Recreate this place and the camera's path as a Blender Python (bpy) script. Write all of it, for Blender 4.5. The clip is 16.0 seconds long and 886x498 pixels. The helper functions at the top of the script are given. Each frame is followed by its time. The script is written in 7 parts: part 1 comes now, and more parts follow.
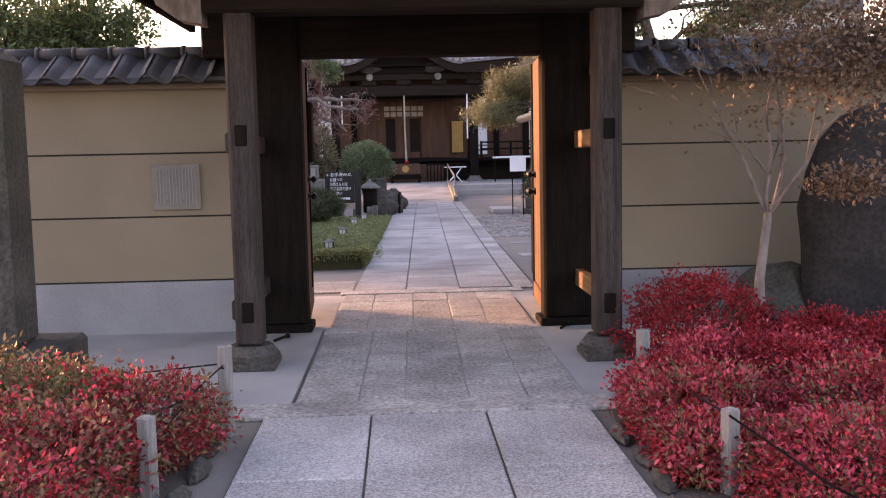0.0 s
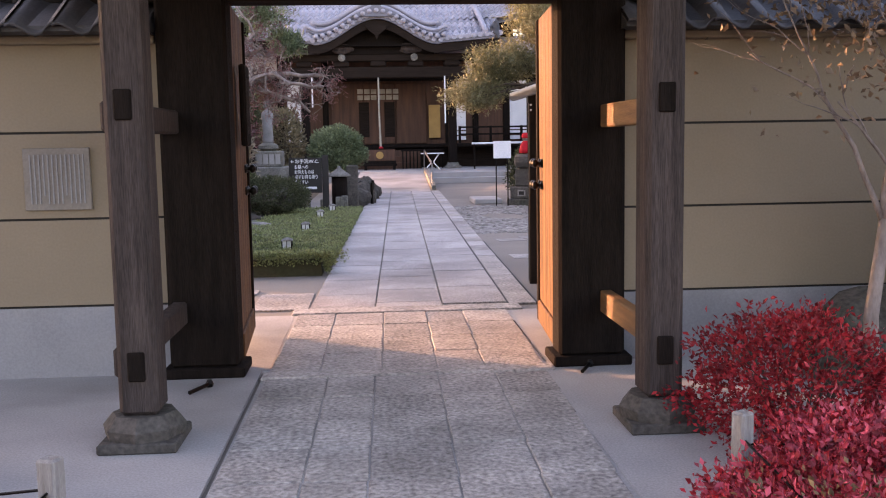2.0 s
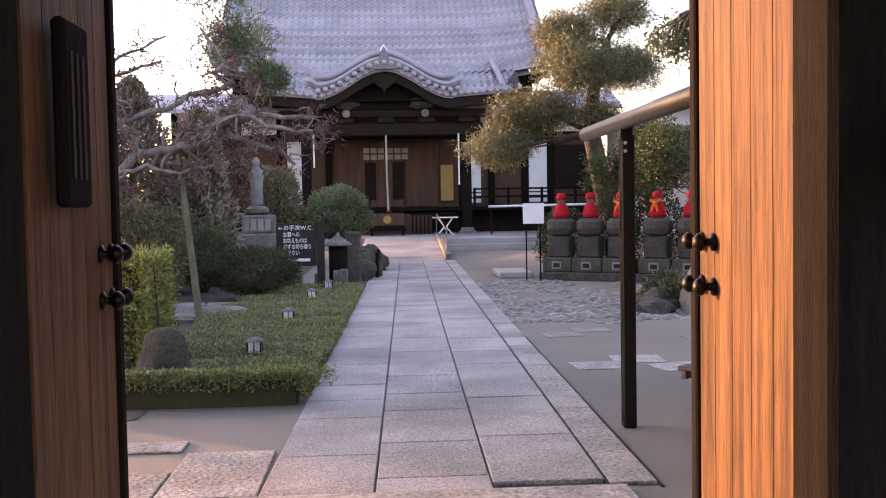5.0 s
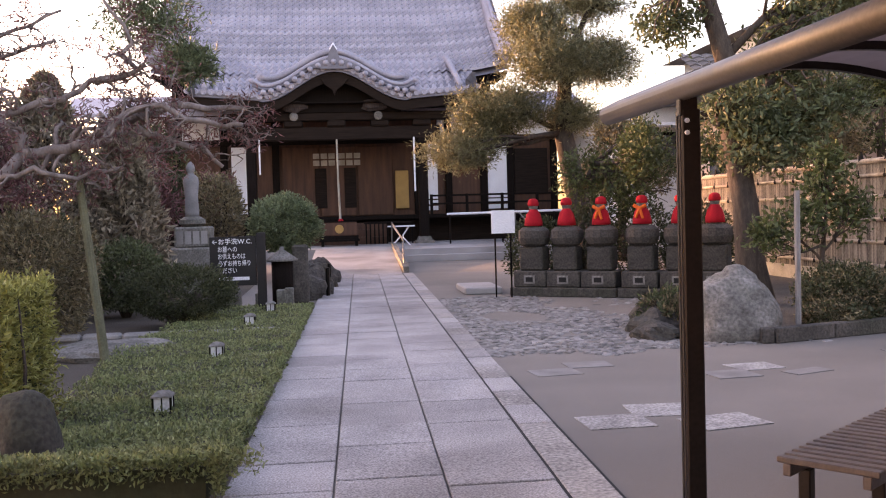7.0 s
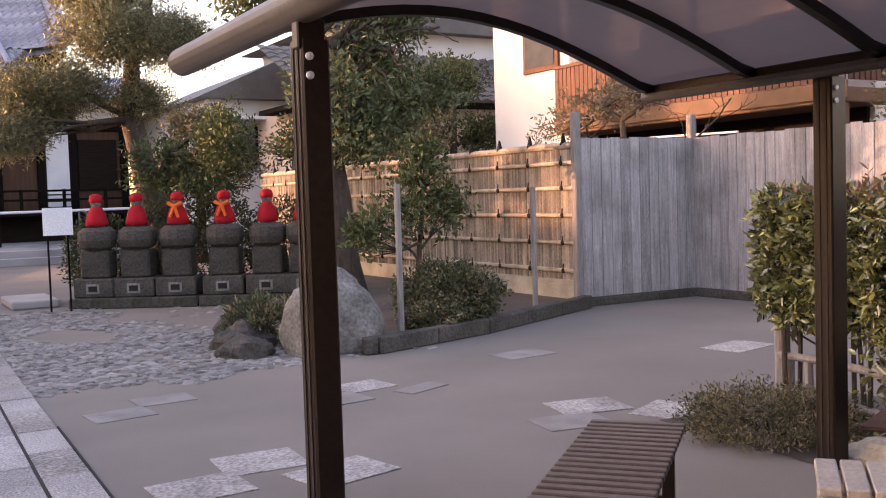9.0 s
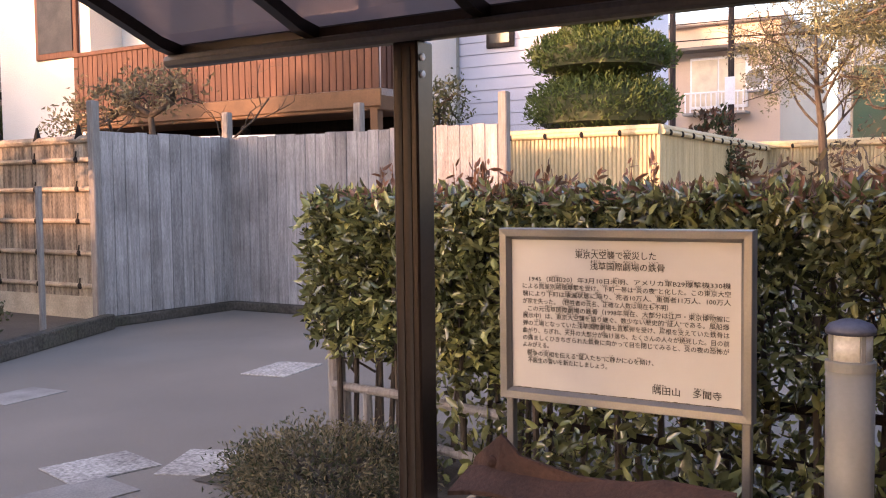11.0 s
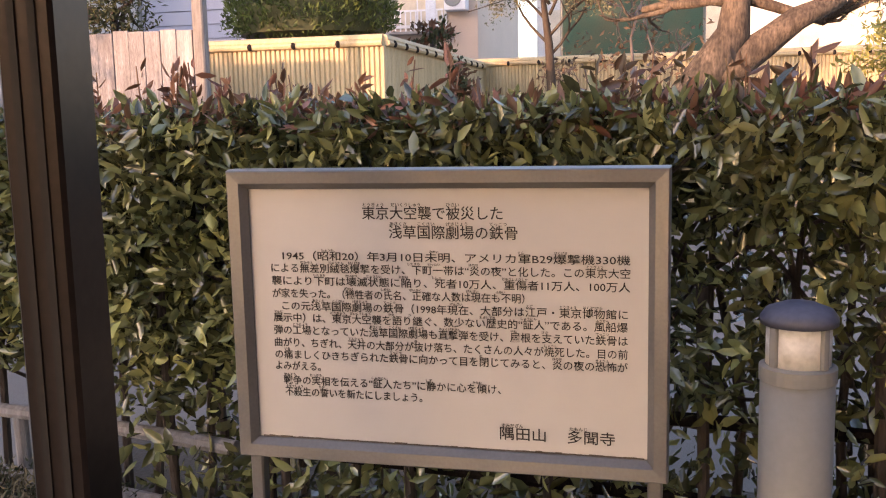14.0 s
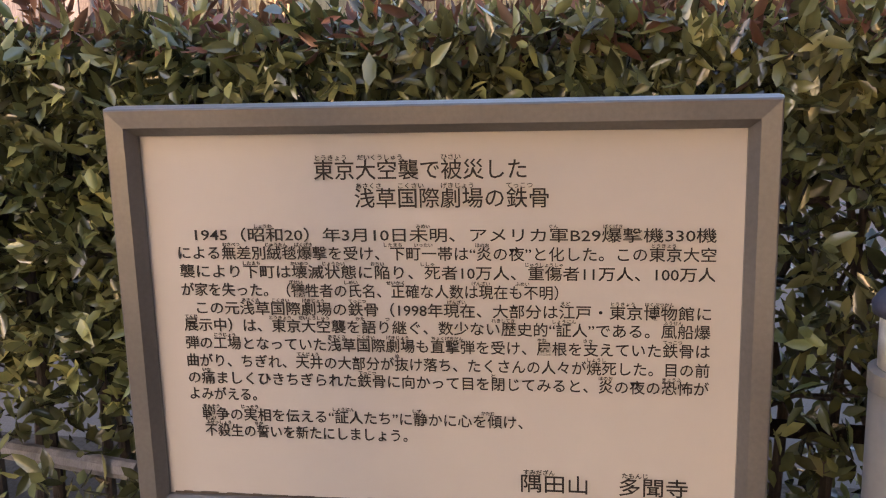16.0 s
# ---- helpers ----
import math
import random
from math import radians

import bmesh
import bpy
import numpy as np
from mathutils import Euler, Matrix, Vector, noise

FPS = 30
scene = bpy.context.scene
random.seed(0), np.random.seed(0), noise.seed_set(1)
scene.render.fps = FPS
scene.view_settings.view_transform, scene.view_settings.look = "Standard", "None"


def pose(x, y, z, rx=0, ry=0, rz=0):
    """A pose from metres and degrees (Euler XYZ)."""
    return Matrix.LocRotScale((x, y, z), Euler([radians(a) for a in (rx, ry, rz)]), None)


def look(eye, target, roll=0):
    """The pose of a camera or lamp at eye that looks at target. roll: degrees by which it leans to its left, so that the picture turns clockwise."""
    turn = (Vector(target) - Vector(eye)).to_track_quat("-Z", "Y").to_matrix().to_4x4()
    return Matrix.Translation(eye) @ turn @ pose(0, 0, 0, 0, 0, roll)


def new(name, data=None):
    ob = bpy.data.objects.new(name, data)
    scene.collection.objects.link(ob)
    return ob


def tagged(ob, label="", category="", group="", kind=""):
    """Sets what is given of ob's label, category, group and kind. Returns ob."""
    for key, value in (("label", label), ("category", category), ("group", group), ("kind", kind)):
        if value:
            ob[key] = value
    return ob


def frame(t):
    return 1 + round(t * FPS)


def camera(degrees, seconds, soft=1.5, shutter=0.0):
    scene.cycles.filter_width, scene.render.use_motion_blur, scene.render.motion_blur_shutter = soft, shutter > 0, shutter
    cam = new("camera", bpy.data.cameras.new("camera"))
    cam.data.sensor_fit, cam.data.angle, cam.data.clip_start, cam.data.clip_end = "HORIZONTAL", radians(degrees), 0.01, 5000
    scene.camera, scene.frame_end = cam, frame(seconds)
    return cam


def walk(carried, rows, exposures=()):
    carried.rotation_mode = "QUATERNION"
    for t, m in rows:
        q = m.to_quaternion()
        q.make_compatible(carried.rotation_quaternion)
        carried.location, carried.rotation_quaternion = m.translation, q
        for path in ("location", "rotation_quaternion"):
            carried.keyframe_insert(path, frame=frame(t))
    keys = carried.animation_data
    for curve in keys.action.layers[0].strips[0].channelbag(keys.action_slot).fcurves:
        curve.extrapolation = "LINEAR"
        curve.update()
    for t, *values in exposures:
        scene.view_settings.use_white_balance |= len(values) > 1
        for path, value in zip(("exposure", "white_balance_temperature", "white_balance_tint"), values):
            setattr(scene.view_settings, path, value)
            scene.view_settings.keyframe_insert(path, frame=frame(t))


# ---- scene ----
cam = camera(49.4, 16.0, soft=1.1)
METRES, EYE, TILT, LEAN, TURN = 12.8, 1.45, 0.0, 0.0, -2.5
ROWS = [
    (0.0, 0.0, 0.0, 0.0, -0.11, -5.49, 1.18),
    (0.5, 0.0012, 0.0423, -0.0001, -0.12, -6.0, 1.32),
    (1.0, -0.0005, 0.0833, -0.0005, -0.6, -6.41, 1.17),
    (1.5, -0.0008, 0.1241, -0.0005, -1.0, -6.59, 1.2),
    (2.0, -0.0017, 0.166, -0.002, -1.54, -6.32, 0.97),
    (2.5, -0.0027, 0.212, -0.0029, -1.82, -5.86, 0.79),
    (3.0, -0.0033, 0.2578, -0.0035, -1.77, -5.14, 0.81),
    (3.5, -0.0047, 0.3063, -0.0044, -1.45, -4.23, 0.89),
    (4.0, -0.0069, 0.3558, -0.0041, -1.0, -3.51, 0.95),
    (6.5, -0.0147, 0.5739, -0.0024, -2.25, -2.07, 1.51),
    (7.0, -0.0146, 0.6095, -0.002, -3.87, -2.18, 1.63),
    (7.5, -0.0129, 0.6434, -0.0024, -7.42, -2.32, 1.74),
    (8.0, -0.0055, 0.6755, -0.003, -12.82, -2.52, 1.89),
    (8.5, 0.0009, 0.7049, -0.0036, -20.52, -2.78, 1.83),
    (9.0, 0.0154, 0.7323, -0.0042, -28.53, -3.01, 1.77),
    (9.5, 0.0293, 0.7547, -0.0054, -36.64, -3.07, 1.46),
    (10.0, 0.0441, 0.7729, -0.006, -44.47, -3.12, 1.15),
    (12.5, 0.1285, 0.8396, -0.007, -66.03, -4.59, 0.5),
    (13.0, 0.1434, 0.8505, -0.0076, -69.13, -5.7, 0.61),
    (13.5, 0.1601, 0.8578, -0.0075, -71.33, -6.98, 1.03),
    (14.0, 0.1734, 0.8663, -0.0075, -73.6, -8.02, 1.28),
    (14.5, 0.1865, 0.8766, -0.0075, -75.82, -8.99, 1.19),
    (15.0, 0.1997, 0.8829, -0.0089, -76.94, -9.56, 1.24),
    (15.5, 0.2119, 0.8868, -0.0099, -77.66, -10.51, 1.47),
    (16.0, 0.2191, 0.8895, -0.0107, -79.18, -11.71, 1.51),
]
walk(cam, [(t, pose(0, 0, EYE, TILT, LEAN, TURN) @ pose(METRES * x, METRES * y, METRES * z, 90 + pitch, roll, yaw)) for t, x, y, z, yaw, pitch, roll in ROWS], [(0, 2.95, 7250, 40), (2, 3.16, 7200, 38), (3.3, 3.15, 7000, 37), (4.1, 2.93, 6900, 37), (5.2, 2.92, 7100, 38), (6.5, 2.93, 7450, 42), (8, 2.92, 7600, 42), (9, 2.9, 7400, 39), (10, 2.9, 7050, 36), (12.5, 2.76, 6750, 34), (16, 2.5, 6450, 31)])

# ---- light ----
world = bpy.data.worlds.new("sky")
scene.world = world
world.use_nodes = True
wn = world.node_tree.nodes
sky = wn.new("ShaderNodeTexSky")
sky.sky_type, sky.sun_disc = "NISHITA", False
SUN_EL, SUN_FROM = 8.0, Vector((-1.0, 0.72, 0.0)).normalized()
sky.sun_elevation = radians(SUN_EL)
sky.sun_rotation = math.atan2(SUN_FROM.x, SUN_FROM.y)
sky.air_density, sky.dust_density, sky.ozone_density = 1.0, 2.0, 1.0
world.node_tree.links.new(sky.outputs[0], wn["Background"].inputs[0])
wn["Background"].inputs[1].default_value = 0.15
sun = new("sun", bpy.data.lights.new("sun", "SUN"))
sun.data.energy, sun.data.angle, sun.data.color = 1.6, radians(0.6), (1.0, 0.60, 0.32)
sun_at = SUN_FROM * math.cos(radians(SUN_EL)) + Vector((0, 0, math.sin(radians(SUN_EL))))
sun.matrix_world = look(tuple(sun_at * 60), (0, 0, 0))

# ---- materials ----


def mat(name, a, b=None, rough=0.8, scale=3.0, fine=60.0, bump=0.25, metal=0.0, rand=0.0, island=0.0, stretch=(1, 1, 1), stain=None, stain_amount=0.35, spec=0.3, grain=0.8):
    """A surface of two colours mixed by coarse noise, with fine grain, relief, stains and piece-to-piece variation."""
    m = bpy.data.materials.new(name)
    m.use_nodes = True
    n, l = m.node_tree.nodes, m.node_tree.links
    bsdf = n["Principled BSDF"]
    b = b or tuple(c * 0.72 for c in a)
    tc, mp = n.new("ShaderNodeTexCoord"), n.new("ShaderNodeMapping")
    mp.inputs["Scale"].default_value = stretch
    l.new(tc.outputs["Object"], mp.inputs[0])
    big, small = n.new("ShaderNodeTexNoise"), n.new("ShaderNodeTexNoise")
    big.inputs["Scale"].default_value, big.inputs["Detail"].default_value = scale, 5
    small.inputs["Scale"].default_value, small.inputs["Detail"].default_value = fine, 3
    for t in (big, small):
        l.new(mp.outputs[0], t.inputs["Vector"])
    ramp = n.new("ShaderNodeMapRange")
    ramp.inputs[1].default_value, ramp.inputs[2].default_value = 0.3, 0.7
    l.new(big.outputs[0], ramp.inputs[0])
    mix = n.new("ShaderNodeMix")
    mix.data_type = "RGBA"
    mix.inputs["A"].default_value, mix.inputs["B"].default_value = (*a, 1), (*b, 1)
    l.new(ramp.outputs[0], mix.inputs["Factor"])
    col = mix.outputs["Result"]
    if stain:
        st, sr, sm = n.new("ShaderNodeTexNoise"), n.new("ShaderNodeMapRange"), n.new("ShaderNodeMix")
        st.inputs["Scale"].default_value, st.inputs["Detail"].default_value = scale * 0.35, 7
        sr.inputs[1].default_value, sr.inputs[2].default_value, sr.inputs[4].default_value = 0.48, 0.68, stain_amount
        sm.data_type = "RGBA"
        sm.inputs["B"].default_value = (*stain, 1)
        l.new(tc.outputs["Object"], st.inputs["Vector"])
        l.new(st.outputs[0], sr.inputs[0])
        l.new(sr.outputs[0], sm.inputs["Factor"])
        l.new(col, sm.inputs["A"])
        col = sm.outputs["Result"]
    hsv = n.new("ShaderNodeHueSaturation")
    val = n.new("ShaderNodeMath")
    val.operation = "MULTIPLY_ADD"
    val.inputs[1].default_value, val.inputs[2].default_value = grain, 1 - grain / 2
    l.new(small.outputs[0], val.inputs[0])
    last = val.outputs[0]
    for amount, socket in ((rand, ("ShaderNodeObjectInfo", "Random")), (island, ("ShaderNodeNewGeometry", "Random Per Island"))):
        if amount:
            info, add = n.new(socket[0]), n.new("ShaderNodeMath")
            add.operation = "MULTIPLY_ADD"
            off = n.new("ShaderNodeMath")
            off.operation = "SUBTRACT"
            off.inputs[1].default_value = 0.5
            l.new(info.outputs[socket[1]], off.inputs[0])
            l.new(off.outputs[0], add.inputs[0])
            add.inputs[1].default_value = amount
            l.new(last, add.inputs[2])
            last = add.outputs[0]
    l.new(last, hsv.inputs["Value"])
    l.new(col, hsv.inputs["Color"])
    l.new(hsv.outputs[0], bsdf.inputs["Base Color"])
    bsdf.inputs["Roughness"].default_value, bsdf.inputs["Metallic"].default_value = rough, metal
    bsdf.inputs["Specular IOR Level"].default_value = spec
    if bump:
        bp = n.new("ShaderNodeBump")
        bp.inputs["Strength"].default_value, bp.inputs["Distance"].default_value = bump, 0.01
        l.new(small.outputs[0], bp.inputs["Height"])
        l.new(bp.outputs[0], bsdf.inputs["Normal"])
    return m


def leafy(name, a, b, var=0.7, rough=0.55, through_light=0.25, scale=1.2, spec=0.35):
    """Foliage: colour by leaf and by clump, with some light passing through."""
    m = mat(name, a, b, rough=rough, scale=scale, fine=25, bump=0, island=var, spec=spec)
    n, l = m.node_tree.nodes, m.node_tree.links
    bsdf, out = n["Principled BSDF"], n["Material Output"]
    tr, mx = n.new("ShaderNodeBsdfTranslucent"), n.new("ShaderNodeMixShader")
    l.new(bsdf.inputs["Base Color"].links[0].from_socket, tr.inputs[0])
    mx.inputs[0].default_value = through_light
    l.new(bsdf.outputs[0], mx.inputs[1])
    l.new(tr.outputs[0], mx.inputs[2])
    l.new(mx.outputs[0], out.inputs[0])
    return m


asphalt = mat("asphalt", (0.162, 0.142, 0.122), (0.215, 0.189, 0.163), rough=0.85, scale=0.6, fine=160, bump=0.25, stain=(0.118, 0.106, 0.095), stain_amount=0.6)
aggregate = mat("granite_slab", (0.39, 0.36, 0.345), (0.27, 0.25, 0.24), rough=0.75, scale=1.8, fine=85, bump=0.6, grain=2.4, rand=0.26, stain=(0.15, 0.132, 0.122), stain_amount=0.65)
gate_stone = mat("gate_stone", (0.36, 0.325, 0.295), (0.235, 0.215, 0.195), rough=0.7, scale=3.5, fine=38, bump=1.0, grain=2.4, rand=0.36, stain=(0.15, 0.133, 0.118), stain_amount=0.7)
pebble_slab = mat("pebble_slab", (0.40, 0.375, 0.35), (0.27, 0.253, 0.236), rough=0.85, scale=5, fine=48, bump=0.6, grain=2.2, stain=(0.19, 0.175, 0.162), stain_amount=0.75)
worn_slab = mat("worn_slab", (0.27, 0.252, 0.235), (0.185, 0.172, 0.16), rough=0.85, scale=4, fine=90, bump=0.3, stain=(0.15, 0.137, 0.125), stain_amount=0.7)
concrete = mat("concrete", (0.37, 0.35, 0.335), (0.285, 0.27, 0.26), rough=0.8, scale=1.4, fine=90, bump=0.2, stain=(0.11, 0.104, 0.098), stain_amount=0.7)
plaster = mat("cream_plaster", (0.243, 0.194, 0.139), (0.205, 0.164, 0.117), rough=0.9, grain=0.25, scale=1.3, fine=70, bump=0.06, stain=(0.19, 0.155, 0.112), stain_amount=0.5)
grey_plaster = mat("grey_plaster", (0.29, 0.285, 0.295), (0.22, 0.215, 0.225), rough=0.85, grain=0.4, scale=1.5, fine=80, bump=0.1, stain=(0.10, 0.097, 0.095), stain_amount=0.75)
black_rail = mat("black_joint", (0.015, 0.013, 0.012), rough=0.7, bump=0)
roof_tile = mat("roof_tile", (0.062, 0.060, 0.066), (0.036, 0.035, 0.039), rough=0.6, scale=4, fine=50, bump=0.25, rand=0.5, island=0.4, spec=0.3)
temple_tile = mat("temple_tile", (0.33, 0.315, 0.365), (0.225, 0.218, 0.262), rough=0.4, scale=1.0, fine=20, bump=0.1, island=0.45, spec=0.6)
roof_bed_mat = mat("roof_valley_tile", (0.18, 0.175, 0.205), (0.13, 0.13, 0.155), rough=0.5)
# Darkened copy of the dark stone: shade on the monument put into its colour.
monument_stone = mat("shaded_stone", (0.040, 0.034, 0.033), (0.020, 0.018, 0.018), rough=0.95, scale=3, fine=30, bump=0.9, grain=1.6)
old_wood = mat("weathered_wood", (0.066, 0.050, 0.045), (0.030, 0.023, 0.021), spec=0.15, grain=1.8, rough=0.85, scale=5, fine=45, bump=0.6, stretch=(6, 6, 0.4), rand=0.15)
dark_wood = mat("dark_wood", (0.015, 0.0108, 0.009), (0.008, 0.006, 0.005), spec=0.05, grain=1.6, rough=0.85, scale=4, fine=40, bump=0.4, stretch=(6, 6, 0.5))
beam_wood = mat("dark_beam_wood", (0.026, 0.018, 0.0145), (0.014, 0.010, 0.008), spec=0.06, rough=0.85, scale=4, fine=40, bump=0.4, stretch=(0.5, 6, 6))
door_wood = mat("door_wood", (0.16, 0.078, 0.030), (0.045, 0.020, 0.009), spec=0.12, grain=2.2, rough=0.6, scale=4, fine=30, bump=0.3, stretch=(5, 5, 0.3), rand=0.25)
sunlit_tie_wood = mat("sunlit_tie_wood", (0.17, 0.088, 0.037), (0.095, 0.048, 0.02), rough=0.65, scale=4, fine=40, bump=0.35, stretch=(7, 0.5, 7))
grey_wood = mat("grey_stake_wood", (0.27, 0.255, 0.245), (0.17, 0.155, 0.145), rough=0.9, scale=6, fine=60, bump=0.6, stretch=(8, 8, 0.8))
fence_wood = mat("silver_fence_wood", (0.36, 0.345, 0.348), (0.21, 0.20, 0.203), grain=1.7, rough=0.85, scale=5, fine=50, bump=0.4, stretch=(7, 7, 0.45), rand=0.4, stain=(0.12, 0.108, 0.104), stain_amount=0.5)
bamboo_old = mat("old_bamboo", (0.40, 0.34, 0.265), (0.185, 0.15, 0.118), rough=0.65, scale=2.2, fine=40, bump=0.3, grain=1.6, stretch=(3, 3, 0.7), rand=0.3, island=0.8, stain=(0.13, 0.108, 0.09), stain_amount=0.7)
bamboo_new = mat("yellow_bamboo", (0.52, 0.42, 0.255), (0.43, 0.345, 0.20), rough=0.5, scale=5, fine=40, bump=0.15, stretch=(5, 5, 0.6), rand=0.2, island=0.2)
knot_black = mat("black_twine", (0.02, 0.017, 0.015), rough=0.9, bump=0)
iron = mat("black_iron", (0.02, 0.018, 0.016), rough=0.4, metal=0.9, bump=0.1)
brown_metal = mat("brown_aluminium", (0.028, 0.021, 0.018), (0.02, 0.015, 0.013), rough=0.35, metal=0.5, bump=0)
bronze_pipe = mat("bronze_gutter", (0.078, 0.072, 0.066), (0.055, 0.051, 0.047), rough=0.45, metal=0.2, bump=0)
steel = mat("satin_steel", (0.21, 0.207, 0.20), (0.145, 0.142, 0.137), rough=0.40, metal=0.5, scale=2.5, fine=140, bump=0.04, grain=0.3, stain=(0.08, 0.074, 0.068), stain_amount=0.5)
rust = mat("rusted_steel", (0.075, 0.038, 0.028), (0.04, 0.022, 0.018), rough=0.85, scale=7, fine=60, bump=0.6)
board_white = mat("board_white", (0.49, 0.475, 0.455), (0.455, 0.44, 0.42), rough=0.45, scale=2, fine=8, bump=0, grain=0.15, stain=(0.40, 0.38, 0.35), stain_amount=0.4)
pane_paper = mat("pane_paper", (0.40, 0.36, 0.31), (0.22, 0.19, 0.16), rough=0.6, scale=2.5, bump=0)
aged_plate = mat("aged_plate", (0.215, 0.19, 0.165), (0.17, 0.15, 0.132), rough=0.5, scale=5, fine=60, bump=0.1, grain=0.5)
ink = mat("ink", (0.02, 0.018, 0.018), rough=0.5, bump=0)
white_paint = mat("white_paint", (0.78, 0.78, 0.80), (0.70, 0.70, 0.73), rough=0.6, scale=2, bump=0.05)
stone = mat("grey_stone", (0.23, 0.215, 0.195), (0.10, 0.093, 0.082), rough=0.9, scale=4, fine=30, bump=1.0, grain=1.8, stain=(0.08, 0.085, 0.06), stain_amount=0.6)
dark_stone = mat("moss_and_shade_stone", (0.085, 0.074, 0.064), (0.040, 0.036, 0.031), grain=1.8, rough=0.9, scale=4, fine=35, bump=0.9, stain=(0.045, 0.047, 0.03), stain_amount=0.6)
tuff = mat("buff_stone", (0.40, 0.36, 0.29), (0.29, 0.26, 0.21), rough=0.9, scale=5, fine=45, bump=0.9, stain=(0.20, 0.18, 0.13), stain_amount=0.5)
soil = mat("soil", (0.10, 0.082, 0.065), (0.07, 0.058, 0.046), rough=0.95, scale=2, fine=60, bump=0.8)
gravel = mat("cobble", (0.27, 0.248, 0.228), (0.16, 0.147, 0.136), rough=0.85, scale=1.2, fine=60, bump=0.5, island=0.8)
red_cloth = mat("red_cloth", (0.46, 0.012, 0.02), (0.34, 0.008, 0.014), rough=0.9, scale=8, fine=90, bump=0.4)
orange_cloth = mat("orange_cloth", (0.75, 0.13, 0.02), rough=0.85, scale=8, fine=90, bump=0.3)
bark = mat("bark", (0.085, 0.066, 0.052), (0.042, 0.033, 0.027), rough=0.95, scale=6, fine=30, bump=1.0, stretch=(3, 3, 0.8))
pale_bark = mat("pale_bark", (0.25, 0.205, 0.185), (0.11, 0.086, 0.077), rough=0.9, scale=5, fine=30, bump=0.6, stretch=(2, 2, 0.8))
sun_bark = mat("sunny_bark", (0.16, 0.118, 0.085), (0.05, 0.037, 0.028), rough=0.95, scale=4.5, fine=24, bump=1.0, grain=2.2, stretch=(2, 2, 0.7), stain=(0.05, 0.04, 0.034), stain_amount=0.5)
lamp_glass = mat("frosted_glass", (0.75, 0.75, 0.73), rough=0.35, bump=0)
bollard_grey = mat("bollard_grey", (0.25, 0.255, 0.25), (0.22, 0.225, 0.222), grain=0.2, rough=0.5, scale=3, bump=0.03, stain=(0.17, 0.168, 0.158), stain_amount=0.4)
bollard_cap = mat("bollard_cap", (0.10, 0.11, 0.16), rough=0.4, bump=0)
wall_white = mat("house_render", (0.62, 0.61, 0.60), (0.56, 0.55, 0.54), rough=0.85, scale=1, fine=40, bump=0.1)
siding = mat("pale_siding", (0.60, 0.60, 0.70), (0.55, 0.55, 0.65), rough=0.7, scale=1, bump=0.05)
balcony_wood = mat("red_brown_wood", (0.105, 0.045, 0.029), (0.065, 0.028, 0.019), rough=0.75, scale=4, fine=40, bump=0.3, stretch=(5, 5, 0.5), rand=0.3)
timber = mat("tan_timber", (0.13, 0.072, 0.040), (0.09, 0.05, 0.028), rough=0.75, scale=4, bump=0.2)
window_dark = mat("dark_window", (0.05, 0.055, 0.06), rough=0.12, bump=0, spec=0.6)
peach_wall = mat("peach_wall", (0.55, 0.44, 0.36), (0.50, 0.40, 0.33), rough=0.85, scale=1, bump=0.05)
curtain = mat("curtain", (0.70, 0.62, 0.50), rough=0.8, bump=0)
green_net = mat("green_net", (0.025, 0.075, 0.055), (0.06, 0.075, 0.05), rough=0.7, scale=3, bump=0.1)
wall_brown = mat("temple_wall_wood", (0.105, 0.048, 0.027), (0.055, 0.026, 0.016), rough=0.7, scale=2, fine=30, bump=0.2, stretch=(4, 4, 0.4))
gold_panel = mat("ochre_panel", (0.40, 0.23, 0.07), (0.33, 0.19, 0.06), rough=0.6, scale=4, bump=0.1)
roof_far = mat("brown_grey_tile", (0.13, 0.115, 0.105), (0.09, 0.08, 0.075), rough=0.6, scale=3, bump=0.2, island=0.3)
bench_wood = mat("brown_bench_slat", (0.105, 0.082, 0.074), (0.07, 0.054, 0.049), rough=0.5, scale=5, fine=50, bump=0.2, stretch=(3, 3, 1), rand=0.2)
pale_slat = mat("pale_bench_slat", (0.46, 0.42, 0.38), (0.36, 0.33, 0.30), rough=0.7, scale=5, fine=50, bump=0.2, rand=0.15)

red_leaf = leafy("red_nandina_leaf", (0.34, 0.018, 0.026), (0.20, 0.010, 0.013), var=1.1, scale=3)
pink_leaf = leafy("pink_nandina_leaf", (0.46, 0.075, 0.105), (0.36, 0.030, 0.045), var=1.1, scale=3)
brownred_leaf = leafy("olive_nandina_leaf", (0.15, 0.125, 0.055), (0.22, 0.085, 0.055), var=0.8, scale=2.5)
hedge_leaf = leafy("low_hedge_leaf", (0.16, 0.20, 0.08), (0.25, 0.265, 0.12), var=1.0, scale=3)
photinia_leaf = leafy("glossy_leaf", (0.10, 0.12, 0.043), (0.175, 0.172, 0.07), var=1.5, rough=0.2, spec=1.0, scale=4, through_light=0.15)
# Brighter copy of the glossy leaf, for leaves coloured as sunlit.
sunlit_leaf = leafy("yellow_green_leaf", (0.38, 0.36, 0.13), (0.26, 0.27, 0.09), var=0.9, rough=0.24, spec=0.7, scale=3)
photinia_red = leafy("copper_leaf", (0.22, 0.085, 0.055), (0.10, 0.075, 0.035), var=0.8, rough=0.35, scale=3)
pine_leaf = leafy("pine_needle", (0.085, 0.105, 0.05), (0.055, 0.075, 0.035), var=0.7)
